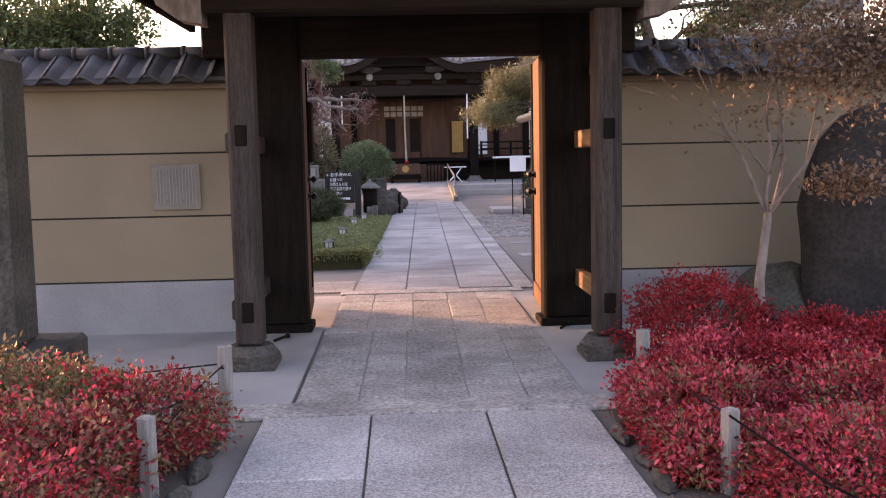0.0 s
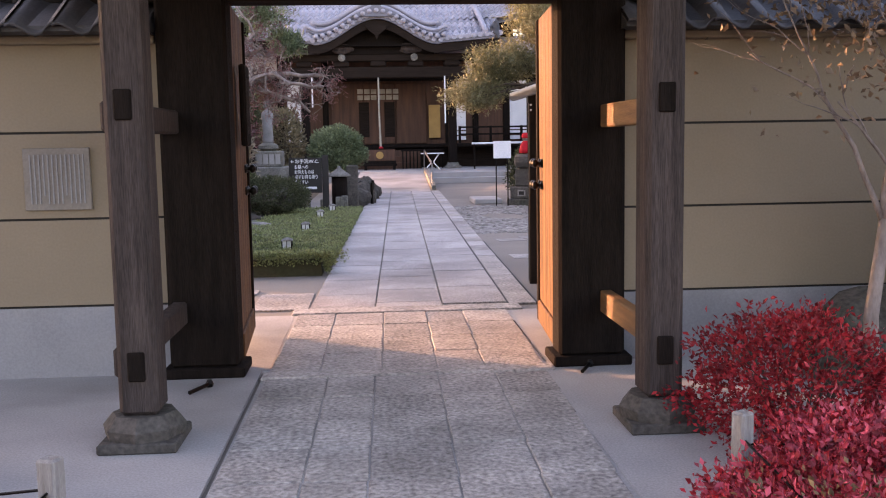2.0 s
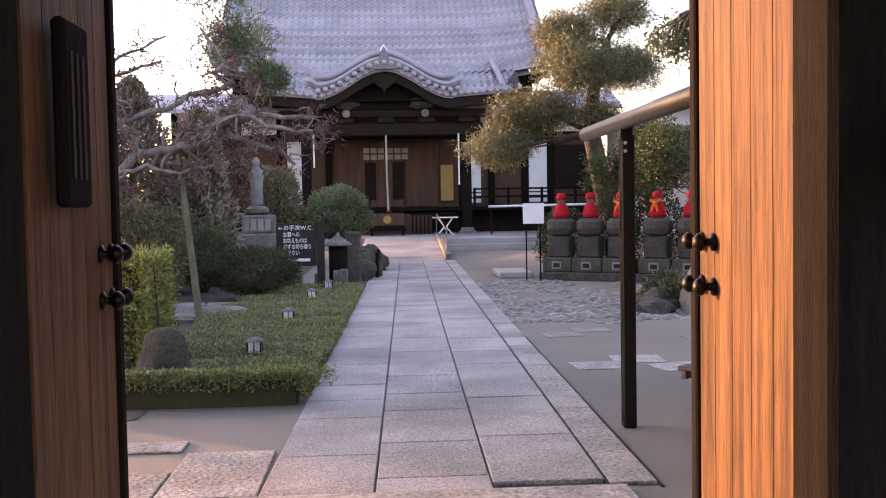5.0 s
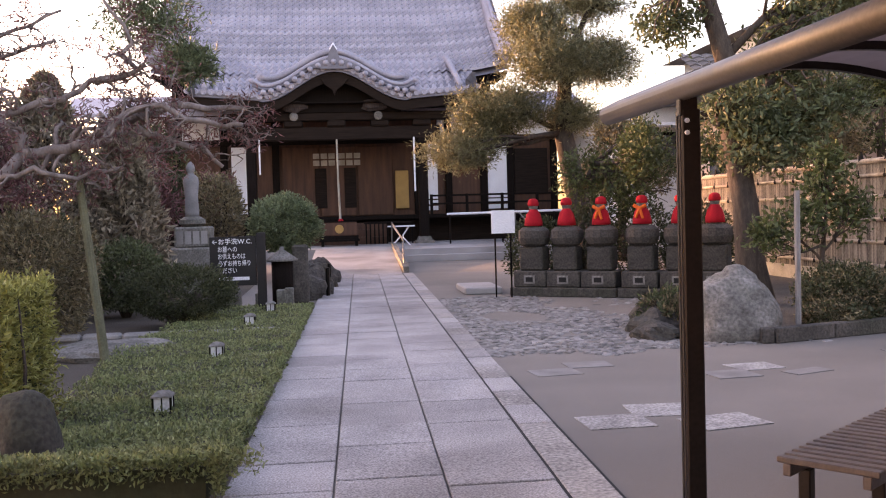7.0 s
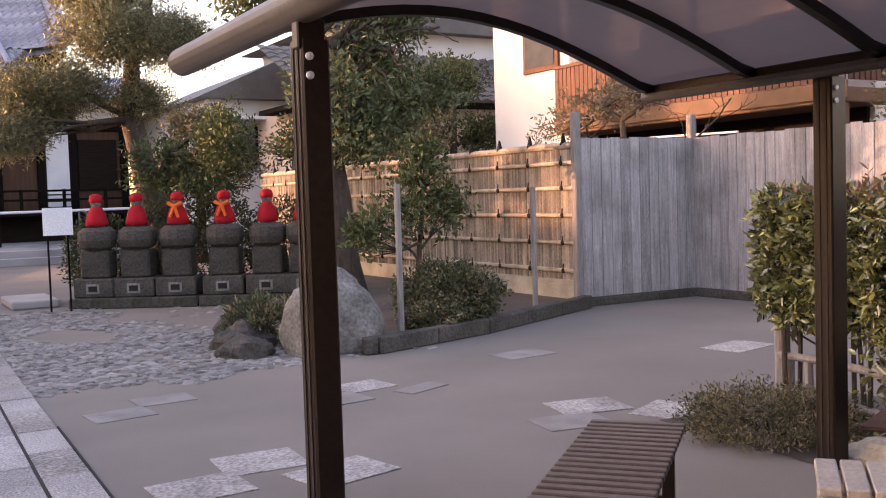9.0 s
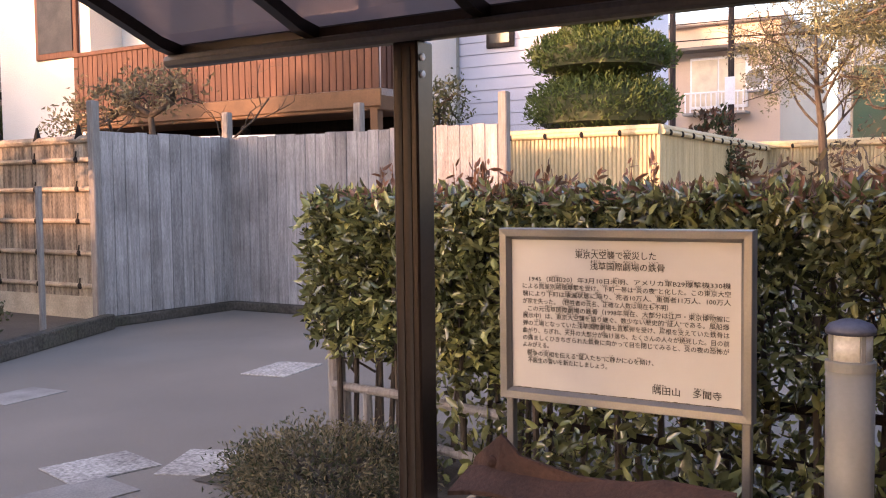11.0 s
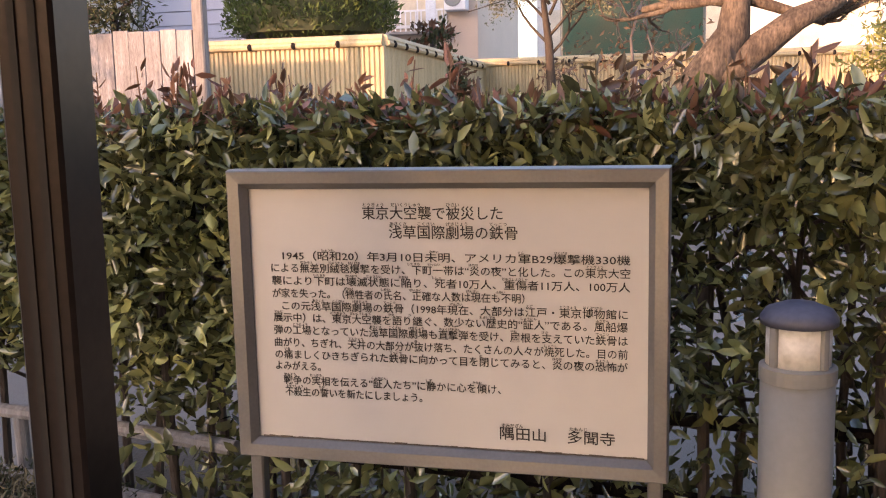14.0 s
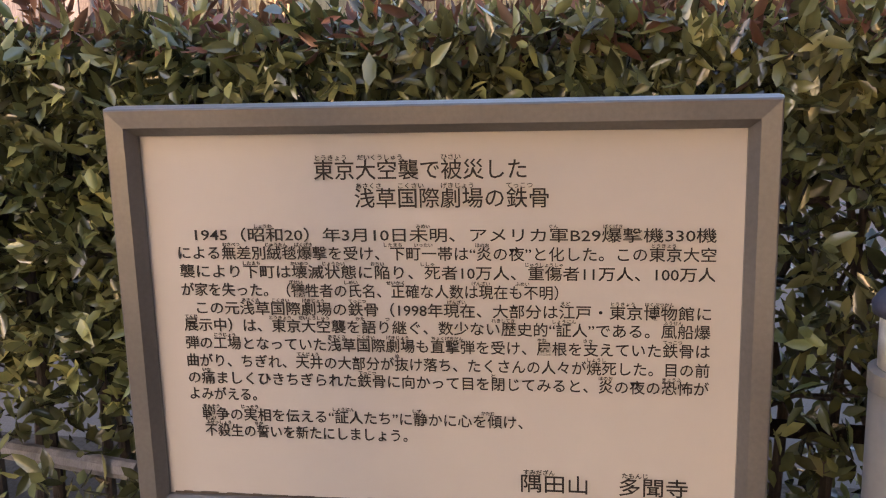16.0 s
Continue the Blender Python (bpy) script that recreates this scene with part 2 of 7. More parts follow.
gold_pine = leafy("ochre_pine_needle", (0.245, 0.232, 0.125), (0.15, 0.15, 0.075), var=0.9)
dark_leaf = leafy("dark_evergreen_leaf", (0.075, 0.085, 0.038), (0.05, 0.06, 0.027), var=0.8)
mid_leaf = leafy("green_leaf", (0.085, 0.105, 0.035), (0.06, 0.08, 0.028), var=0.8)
shrub_green = leafy("clipped_shrub_leaf", (0.11, 0.13, 0.06), (0.07, 0.09, 0.04), var=0.8)
yellow_green = leafy("bamboo_grass_leaf", (0.36, 0.34, 0.10), (0.24, 0.245, 0.07), var=0.7)
topiary_leaf = leafy("cypress_leaf", (0.10, 0.135, 0.035), (0.065, 0.095, 0.025), var=0.7)
brown_leaf = leafy("brown_shrub_leaf", (0.22, 0.185, 0.105), (0.14, 0.115, 0.065), var=0.9)
olive_leaf = leafy("small_olive_leaf", (0.22, 0.205, 0.115), (0.13, 0.125, 0.07), var=0.9)
conifer_leaf = leafy("brown_conifer_leaf", (0.30, 0.245, 0.175), (0.19, 0.165, 0.115), var=1.0)
soft_pine = leafy("soft_pine_needle", (0.17, 0.215, 0.115), (0.11, 0.15, 0.075), var=0.8)
autumn_leaf = leafy("autumn_leaf", (0.20, 0.115, 0.072), (0.12, 0.092, 0.058), var=0.9)
twig_red = leafy("reddish_twig", (0.20, 0.085, 0.08), (0.12, 0.06, 0.058), var=0.6)

# ---- mesh tools ----


class Geo:
    """Collects vertices and faces for one mesh."""

    def __init__(self):
        self.v, self.f = [], []

    def add(self, verts, faces):
        k = len(self.v)
        self.v.extend(verts)
        self.f.extend([tuple(i + k for i in f) for f in faces])
        return self

    def box(self, x0, y0, z0, x1, y1, z1, m=None, taper=0.0):
        t = taper
        vs = [(x0, y0, z0), (x1, y0, z0), (x1, y1, z0), (x0, y1, z0), (x0 + t, y0 + t, z1), (x1 - t, y0 + t, z1), (x1 - t, y1 - t, z1), (x0 + t, y1 - t, z1)]
        if m is not None:
            vs = [tuple(m @ Vector(p)) for p in vs]
        return self.add(vs, [(3, 2, 1, 0), (4, 5, 6, 7), (0, 1, 5, 4), (1, 2, 6, 5), (2, 3, 7, 6), (3, 0, 4, 7)])

    def cbox(self, x0, y0, z0, x1, y1, z1, c=0.01, m=None):
        """A box with chamfered edges."""
        vs, idx = [], {}
        X, Y, Z = (x0, x1), (y0, y1), (z0, z1)
        for i in (0, 1):
            for j in (0, 1):
                for k in (0, 1):
                    sx, sy, sz = (c if i == 0 else -c), (c if j == 0 else -c), (c if k == 0 else -c)
                    for a, p in enumerate(((X[i], Y[j] + sy, Z[k] + sz), (X[i] + sx, Y[j], Z[k] + sz), (X[i] + sx, Y[j] + sy, Z[k]))):
                        idx[i, j, k, a] = len(vs)
                        vs.append(p)
        fs = []
        q = idx
        for i in (0, 1):
            fs.append([q[i, 0, 0, 0], q[i, 1, 0, 0], q[i, 1, 1, 0], q[i, 0, 1, 0]])
            fs.append([q[0, i, 0, 1], q[1, i, 0, 1], q[1, i, 1, 1], q[0, i, 1, 1]])
            fs.append([q[0, 0, i, 2], q[1, 0, i, 2], q[1, 1, i, 2], q[0, 1, i, 2]])
            for j in (0, 1):
                fs.append([q[i, j, 0, 0], q[i, j, 1, 0], q[i, j, 1, 1], q[i, j, 0, 1]])
                fs.append([q[i, 0, j, 0], q[i, 1, j, 0], q[i, 1, j, 2], q[i, 0, j, 2]])
                fs.append([q[0, i, j, 1], q[1, i, j, 1], q[1, i, j, 2], q[0, i, j, 2]])
                for k in (0, 1):
                    fs.append([q[i, j, k, 0], q[i, j, k, 1], q[i, j, k, 2]])
        mid = Vector(((x0 + x1) / 2, (y0 + y1) / 2, (z0 + z1) / 2))
        out = []
        for f in fs:
            p = [Vector(vs[i]) for i in f]
            n = (p[1] - p[0]).cross(p[2] - p[0])
            out.append(tuple(f) if n.dot(sum(p, Vector()) / len(p) - mid) > 0 else tuple(reversed(f)))
        if m is not None:
            vs = [tuple(m @ Vector(p)) for p in vs]
        return self.add(vs, out)

    def tube(self, pts, radii, n=8, cap=True):
        """A round bar along points, with a radius for each."""
        pts = [Vector(p) for p in pts]
        if not hasattr(radii, "__len__"):
            radii = [radii] * len(pts)
        vs, fs, side = [], [], None
        for i, p in enumerate(pts):
            d = (pts[min(i + 1, len(pts) - 1)] - pts[max(i - 1, 0)]).normalized()
            if side is None:
                side = d.orthogonal().normalized()
            side = (side - d * side.dot(d)).normalized()
            up = d.cross(side)
            for k in range(n):
                a = 2 * math.pi * k / n
                vs.append(tuple(p + (side * math.cos(a) + up * math.sin(a)) * radii[i]))
        for i in range(len(pts) - 1):
            for k in range(n):
                fs.append((i * n + k, i * n + (k + 1) % n, (i + 1) * n + (k + 1) % n, (i + 1) * n + k))
        if cap:
            fs.append(tuple(reversed(range(n))))
            fs.append(tuple((len(pts) - 1) * n + k for k in range(n)))
        return self.add(vs, fs)

    def lathe(self, profile, at=(0, 0, 0), n=16, sx=1.0, sy=1.0, m=None):
        """A turned shape from (radius, height) pairs."""
        vs, fs = [], []
        for r, z in profile:
            for k in range(n):
                a = 2 * math.pi * k / n
                p = Vector((at[0] + r * math.cos(a) * sx, at[1] + r * math.sin(a) * sy, at[2] + z))
                vs.append(tuple(m @ p if m is not None else p))
        for i in range(len(profile) - 1):
            for k in range(n):
                fs.append((i * n + k, i * n + (k + 1) % n, (i + 1) * n + (k + 1) % n, (i + 1) * n + k))
        fs.append(tuple(reversed(range(n))))
        fs.append(tuple((len(profile) - 1) * n + k for k in range(n)))
        return self.add(vs, fs)

    def blob(self, c, r, seed=0, rough=0.25, freq=1.3, nu=20, nv=12, flat=None):
        """A lumpy boulder with radii r round c; flat cuts it off below that height."""
        vs, fs = [], []
        for j in range(nv + 1):
            th = math.pi * j / nv
            for i in range(nu):
                ph = 2 * math.pi * i / nu
                d = Vector((math.sin(th) * math.cos(ph), math.sin(th) * math.sin(ph), math.cos(th)))
                k = 1 + rough * noise.noise(d * freq + Vector((seed * 7.3, seed * 3.1, 0))) + rough * 0.4 * noise.noise(d * freq * 3 + Vector((seed, 0, 0)))
                p = [c[a] + d[a] * r[a] * k for a in range(3)]
                if flat is not None:
                    p[2] = max(p[2], flat)
                vs.append(tuple(p))
        for j in range(nv):
            for i in range(nu):
                fs.append((j * nu + i, (j + 1) * nu + i, (j + 1) * nu + (i + 1) % nu, j * nu + (i + 1) % nu))
        return self.add(vs, fs)

    def extrude(self, outline, y0, y1):
        """A plate whose outline lies in the xz plane."""
        n = len(outline)
        vs = [(x, y0, z) for x, z in outline] + [(x, y1, z) for x, z in outline]
        fs = [tuple(range(n)), tuple(reversed(range(n, 2 * n)))] + [(i, i + n, (i + 1) % n + n, (i + 1) % n) for i in range(n)]
        return self.add(vs, fs)


def part(name, geo, material, parent=None, label="", smooth=False, kind=""):
    """Links a Geo (or a mesh) as one mesh object under a thing or a part."""
    if isinstance(geo, Geo):
        me = bpy.data.meshes.new(name)
        me.from_pydata(geo.v, [], geo.f)
        if smooth:
            me.polygons.foreach_set("use_smooth", [True] * len(me.polygons))
        me.update()
    else:
        me = geo
    if material and not me.materials:
        me.materials.append(material)
    ob = new(name, me)
    if parent:
        ob.parent = parent
    return tagged(ob, label=label, kind=kind)


def thing(name, label, category, group="", at=(0, 0, 0), turn=0.0, kind=""):
    ob = new(name)
    ob.empty_display_size = 0.1
    ob.matrix_basis = pose(*at, 0, 0, turn)
    return tagged(ob, label, category, group, kind)


def leaf_mesh(name, pts, size, rng, aspect=0.45, up=0.3, fold=0.15, out=None, spread=1.0, oval=False):
    """Many small folded leaves at pts: four corners each, or six and a curled tip where they are seen close."""
    pts = np.asarray(pts, float)
    n = len(pts)
    d = rng.normal(size=(n, 3)) * spread
    if out is not None:
        d += out
    d[:, 2] += up
    d /= np.linalg.norm(d, axis=1)[:, None] + 1e-9
    s = np.cross(d, rng.normal(size=(n, 3)))
    s /= np.linalg.norm(s, axis=1)[:, None] + 1e-9
    nrm = np.cross(d, s)
    L = size * rng.uniform(0.6, 1.3, n)[:, None]
    if oval:
        curl = rng.uniform(-0.12, 0.22, n)[:, None]
        v = np.empty((n, 6, 3))
        v[:, 0] = pts
        v[:, 1] = pts + d * L * 0.33 + s * L * aspect * 0.48 + nrm * L * fold
        v[:, 2] = pts + d * L * 0.70 + s * L * aspect * 0.38 + nrm * L * (fold - curl * 0.5)
        v[:, 3] = pts + d * L - nrm * L * curl
        v[:, 4] = pts + d * L * 0.70 - s * L * aspect * 0.38 + nrm * L * (fold - curl * 0.5)
        v[:, 5] = pts + d * L * 0.33 - s * L * aspect * 0.48 + nrm * L * fold
        me = bpy.data.meshes.new(name)
        me.vertices.add(6 * n)
        me.vertices.foreach_set("co", v.reshape(-1))
        idx = np.arange(6 * n).reshape(n, 6)
        tri = np.stack([idx[:, [0, 1, 2]], idx[:, [0, 2, 3]], idx[:, [0, 3, 4]], idx[:, [0, 4, 5]]], 1).reshape(-1)
        me.loops.add(len(tri))
        me.loops.foreach_set("vertex_index", tri.astype(np.int32))
        me.polygons.add(4 * n)
        me.polygons.foreach_set("loop_start", np.arange(0, 12 * n, 3, dtype=np.int32))
        me.update(calc_edges=True)
        return me
    v = np.empty((n, 4, 3))
    v[:, 0] = pts
    v[:, 1] = pts + d * L * 0.5 + s * L * aspect * 0.5 + nrm * L * fold
    v[:, 2] = pts + d * L
    v[:, 3] = pts + d * L * 0.5 - s * L * aspect * 0.5 + nrm * L * fold
    me = bpy.data.meshes.new(name)
    me.vertices.add(4 * n)
    me.vertices.foreach_set("co", v.reshape(-1))
    idx = np.arange(4 * n).reshape(n, 4)
    tri = np.stack([idx[:, [0, 1, 2]], idx[:, [0, 2, 3]]], 1).reshape(-1)
    me.loops.add(len(tri))
    me.loops.foreach_set("vertex_index", tri.astype(np.int32))
    me.polygons.add(2 * n)
    me.polygons.foreach_set("loop_start", np.arange(0, 6 * n, 3, dtype=np.int32))
    me.update(calc_edges=True)
    return me


def shell_points(n, c, r, rng, inner=0.75, zmin=None, lump=0.25, seed=0):
    """Random points in the outer layer of a lumpy ellipsoid."""
    d = rng.normal(size=(n, 3))
    d /= np.linalg.norm(d, axis=1)[:, None]
    lum = np.array([1 + lump * noise.noise(Vector(p) * 2.2 + Vector((seed * 5.1, 0, 0))) for p in d])
    k = rng.uniform(inner, 1.0, n) * lum
    p = np.asarray(c) + d * np.asarray(r) * k[:, None]
    if zmin is not None:
        keep = p[:, 2] > zmin
        p, d = p[keep], d[keep]
    return p, d


def box_points(n, lo, hi, rng, depth=0.12, bottom=False):
    """Random points in the outer layer of a box."""
    lo, hi = np.asarray(lo, float), np.asarray(hi, float)
    s = hi - lo
    areas = np.array([s[1] * s[2], s[1] * s[2], s[0] * s[2], s[0] * s[2], s[0] * s[1]])
    face = rng.choice(5, n, p=areas / areas.sum())
    p = lo + rng.uniform(size=(n, 3)) * s
    d = np.zeros((n, 3))
    back = rng.uniform(0, depth, n)
    for f, (ax, side) in enumerate(((0, 0), (0, 1), (1, 0), (1, 1), (2, 1))):
        k = face == f
        p[k, ax] = (hi[ax] - back[k]) if side else (lo[ax] + back[k])
        d[k, ax] = 1 if side else -1
    return p, d


def grow(geo, start, way, length, r, depth, rng, tips, bend=0.35, droop=0.0, split=(2, 3), shrink=0.68, steps=5, angle=0.8, n=7):
    """A limb that winds, tapers and forks; tips collects the ends of the twigs."""
    p, d = Vector(start), Vector(way).normalized()
    pts, rr = [p.copy()], [r]
    for i in range(steps):
        d = (d + Vector(rng.normal(size=3)) * bend * 0.5 + Vector((0, 0, -droop))).normalized()
        p = p + d * length / steps
        pts.append(p.copy())
        rr.append(r * (1 - 0.45 * (i + 1) / steps))
    geo.tube(pts, rr, n=max(4, n))
    if depth <= 0:
        tips.append(p.copy())
        tips.append(pts[len(pts) // 2].copy())
        return
    for _ in range(rng.integers(split[0], split[1] + 1)):
        k = rng.integers(max(1, steps // 2), steps + 1)
        side = Vector(rng.normal(size=3))
        side = (side - d * side.dot(d)).normalized()
        grow(geo, pts[k], d * math.cos(angle) + side * math.sin(angle) * rng.uniform(0.6, 1.2), length * shrink * rng.uniform(0.75, 1.2), rr[k] * 0.7, depth - 1, rng, tips, bend, droop, split, shrink, steps, angle, n - 1)


def path_shift(y):
    """The inner path runs slightly askew to the gate."""
    return 0.024 * (y - 10.5)

# ---- ground and walls ----
g = Geo()
g.add([(-400, -300, -0.02), (400, -300, -0.02), (400, 600, -0.02), (-400, 600, -0.02)], [(0, 1, 2, 3)])
tagged(part("ground", g, asphalt), "worn dark grey asphalt forecourt", "ground", kind="structure")
g = Geo()
g.box(-6.0, 5.62, -0.02, -0.68, 8.2, 0.0).box(1.10, 5.62, -0.02, 6.0, 8.2, 0.0)
g.box(-2.6, 8.2, -0.02, -0.632, 10.2, -0.004).box(1.155, 8.2, -0.02, 1.9, 10.2, -0.004)
tagged(part("gate_apron", g, concrete), "pale grey concrete apron, stained with damp", "pavement", kind="structure")
g = Geo()
g.cbox(-1.05, 5.36, -0.02, 1.55, 5.64, 0.012, 0.008).cbox(-0.66, 7.95, -0.02, 1.16, 8.10, 0.012, 0.008).cbox(-0.66, 10.18, -0.02, 1.3, 10.44, 0.012, 0.008)
tagged(part("threshold", g, gate_stone), "rough grey stone threshold strips across the paving", "paving", kind="structure")


def wall(name, x0, x1):
    """A plastered wall with a grey foot, black joint lines and a tiled coping."""
    w = thing(name, "cream plaster wall with black joint lines and a dark tiled coping", "wall", kind="structure")
    for i, (z0, z1) in enumerate(((0.455, 0.985), (1.0, 1.515), (1.53, 2.06))):
        part("plaster_panel", Geo().box(x0, 8.2, z0, x1, 8.42, z1), plaster, w)
    part("wall_foot", Geo().box(x0, 8.195, -0.02, x1, 8.425, 0.44), grey_plaster, w, "grey rendered wall foot, stained")
    for z in (0.4475, 0.9925, 1.5225):
        part("joint_line", Geo().box(x0, 8.212, z - 0.012, x1, 8.408, z + 0.012), black_rail, w)
    part("cornice", Geo().cbox(x0, 8.13, 2.05, x1, 8.49, 2.10, 0.01), plaster, w)
    bed = Geo().extrude([(7.93, 2.10), (8.69, 2.10), (8.69, 2.13), (8.31, 2.32), (7.93, 2.13)], 0, 1)
    bed.v = [(x0 + (x1 - x0) * y, x, z) for x, y, z in bed.v]
    part("coping_bed", bed, roof_tile, w)
    return w


def coping_tiles(w, x0, x1):
    """Wave-shaped tiles on the wall's coping, and the round ridge."""
    pitch = 0.265
    me = None
    n = int((x1 - x0) / pitch)
    for side in (-1, 1):
        base = None
        for i in range(n):
            if base is None:
                t = Geo()
                k = 8
                vs = []
                for j, (yy, zz) in enumerate(((-0.42, 2.118), (-0.20, 2.235), (-0.02, 2.335))):
                    for lay in (0.0, -0.02):
                        for a in range(k + 1):
                            u = a / k
                            wave = 0.032 * math.sin(2 * math.pi * (u + 0.12)) + (0.02 if u > 0.75 else 0.0)
                            vs.append((u * pitch * 1.04, yy * side, zz + wave + lay))
                row = 2 * (k + 1)
                fs = []
                for j in range(2):
                    for a in range(k):
                        fs.append((j * row + a, j * row + a + 1, (j + 1) * row + a + 1, (j + 1) * row + a))
                        b = k + 1
                        fs.append((j * row + b + a + 1, j * row + b + a, (j + 1) * row + b + a, (j + 1) * row + b + a + 1))
                for a in range(k):
                    fs.append((a, k + 1 + a, k + 2 + a, a + 1))
                t.add([(x, -side * abs(y), z) for x, y, z in vs], fs)
                first = part("coping_tile", t, roof_tile, w, smooth=True)
                base = first.data
                first.location = (x0, 8.31, 0)
            else:
                o = part("coping_tile", base, roof_tile, w)
                o.location = (x0 + i * pitch, 8.31, random.uniform(-0.003, 0.003))
    cap = None
    for i in range(int((x1 - x0) / 0.3)):
        if cap is None:
            t = Geo().tube([(0, 0, 0), (0.29, 0, 0)], 0.055, 10)
            t.tube([(0.0, 0, 0), (0.035, 0, 0)], 0.066, 10)
            o = part("ridge_tile", t, roof_tile, w, smooth=True)
            cap = o.data
        else:
            o = part("ridge_tile", cap, roof_tile, w)
        o.location = (x0 + i * 0.3, 8.31, 2.36)


wall_left = wall("wall_left", -6.0, -1.24)
wall_right = wall("wall_right", 1.60, 6.4)
coping_tiles(wall_left, -6.0, -1.24)
coping_tiles(wall_right, 1.60, 6.4)

# ---- the gate ----
gate = thing("temple_gate", "dark weathered timber temple gate on stone bases", "gate")
for x in (-1.07, 1.458):
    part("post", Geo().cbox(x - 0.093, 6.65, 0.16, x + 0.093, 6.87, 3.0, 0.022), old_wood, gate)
    b = Geo().cbox(x - 0.185, 6.57, 0.0, x + 0.185, 6.95, 0.05, 0.008)
    b.lathe([(0.19, 0.05), (0.20, 0.10), (0.15, 0.16)], (x, 6.76, 0), 8)
    part("base_stone", b, dark_stone, gate)
    for z in (0.40, 1.62):
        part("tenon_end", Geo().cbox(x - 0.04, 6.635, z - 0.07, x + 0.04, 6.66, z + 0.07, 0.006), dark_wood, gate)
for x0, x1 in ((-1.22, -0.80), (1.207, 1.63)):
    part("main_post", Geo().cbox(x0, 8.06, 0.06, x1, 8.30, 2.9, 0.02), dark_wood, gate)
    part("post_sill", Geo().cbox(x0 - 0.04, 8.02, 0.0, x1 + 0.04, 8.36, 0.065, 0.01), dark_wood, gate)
# Light put into the colour: right beams sunlit tan, left ones shaded grey.
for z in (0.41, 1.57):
    part("tie_beam", Geo().cbox(1.47, 6.86, z - 0.07, 1.545, 8.06, z + 0.07, 0.008), sunlit_tie_wood, gate, "tan timber tie beam, toned for its sunlit side")
    part("tie_beam", Geo().cbox(-1.19, 6.70, z - 0.07, -1.10, 8.06, z + 0.07, 0.012), old_wood, gate, "weathered timber tie beam, toned darker and greyer for shade")
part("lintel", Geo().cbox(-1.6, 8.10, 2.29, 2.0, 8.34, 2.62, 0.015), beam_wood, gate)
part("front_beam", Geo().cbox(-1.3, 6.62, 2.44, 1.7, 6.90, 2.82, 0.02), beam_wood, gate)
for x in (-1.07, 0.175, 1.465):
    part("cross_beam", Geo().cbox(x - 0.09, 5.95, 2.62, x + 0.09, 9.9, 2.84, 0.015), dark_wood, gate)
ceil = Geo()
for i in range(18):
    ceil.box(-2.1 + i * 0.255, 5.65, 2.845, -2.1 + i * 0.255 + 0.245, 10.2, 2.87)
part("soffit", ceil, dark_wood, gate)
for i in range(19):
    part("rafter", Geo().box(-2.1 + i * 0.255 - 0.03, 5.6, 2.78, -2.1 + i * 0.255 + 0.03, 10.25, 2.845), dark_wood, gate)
roof = Geo().extrude([(5.45, 2.87), (10.35, 2.87), (10.35, 2.98), (7.9, 4.3), (5.45, 2.98)], 0, 1)
roof.v = [(-2.2 + 4.75 * y, x, z) for x, y, z in roof.v]
part("roof", roof, roof_tile, gate)
for s, x in ((-1, -1.3), (1, 1.7)):
    part("beam_nose", Geo().extrude([(0, 2.47), (0.16, 2.50), (0.30, 2.60), (0.34, 2.72), (0.28, 2.80), (0.12, 2.83), (0, 2.83)], -0.11, 0.11), pale_bark, gate, "carved pale timber beam end").matrix_basis = pose(x, 6.76, -0.1, 0, 0, 0 if s > 0 else 180)


def gate_door(name, hinge_x, face, swing):
    d = thing(name, "open plank gate door with round iron studs", "door", kind="structure", at=(hinge_x, 8.34, 0), turn=swing)
    for i in range(5):
        part("plank", Geo().cbox(-0.03, 0.2 * i, 0.22, 0.03, 0.2 * i + 0.196, 2.32, 0.004), door_wood, d)
    part("bottom_rail", Geo().cbox(-0.045, 0, 0.05, 0.045, 1.0, 0.215, 0.008), door_wood, d)
    part("stile", Geo().cbox(-0.045, 1.002, 0.05, 0.045, 1.08, 2.32, 0.008), dark_wood, d)
    for y in (0.80, 0.95):
        for z in (1.10, 1.26):
            k = part("door_stud", Geo().lathe([(0.033, 0), (0.033, 0.01), (0.015, 0.016), (0.015, 0.034), (0.031, 0.045), (0.033, 0.06), (0.019, 0.076), (0.002, 0.08)], n=14), iron, d, smooth=True)
            k.matrix_basis = pose(0.03 * face, y, z, 0, 90 * face, 0)
    return d


gate_door("door_1", 1.278, -1, -3.3)
gate_door("door_2", -0.845, 1, 3.4)
# hanging name board on the left main post
b = thing("wooden_plaque", "dark wooden notice plaque hung on the gate post", "plaque")
part("board", Geo().cbox(-0.795, 8.5, 1.42, -0.755, 8.72, 1.95, 0.012), dark_wood, b)
for i in range(3):
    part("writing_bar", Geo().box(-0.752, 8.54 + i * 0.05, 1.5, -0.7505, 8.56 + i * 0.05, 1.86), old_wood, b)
# engraved plate on the wall
b = thing("wall_plate", "pale metal plate with fine lettering on the plaster wall", "plaque")
part("plate", Geo().cbox(-2.07, 8.175, 1.05, -1.67, 8.2, 1.43, 0.004), aged_plate, b)
for i in range(13):
    part("writing_bar", Geo().box(-2.03 + i * 0.0265, 8.168, 1.09 + (0.05 if i % 5 == 3 else 0), -2.0225 + i * 0.0265, 8.1748, 1.39), grey_plaster, b)
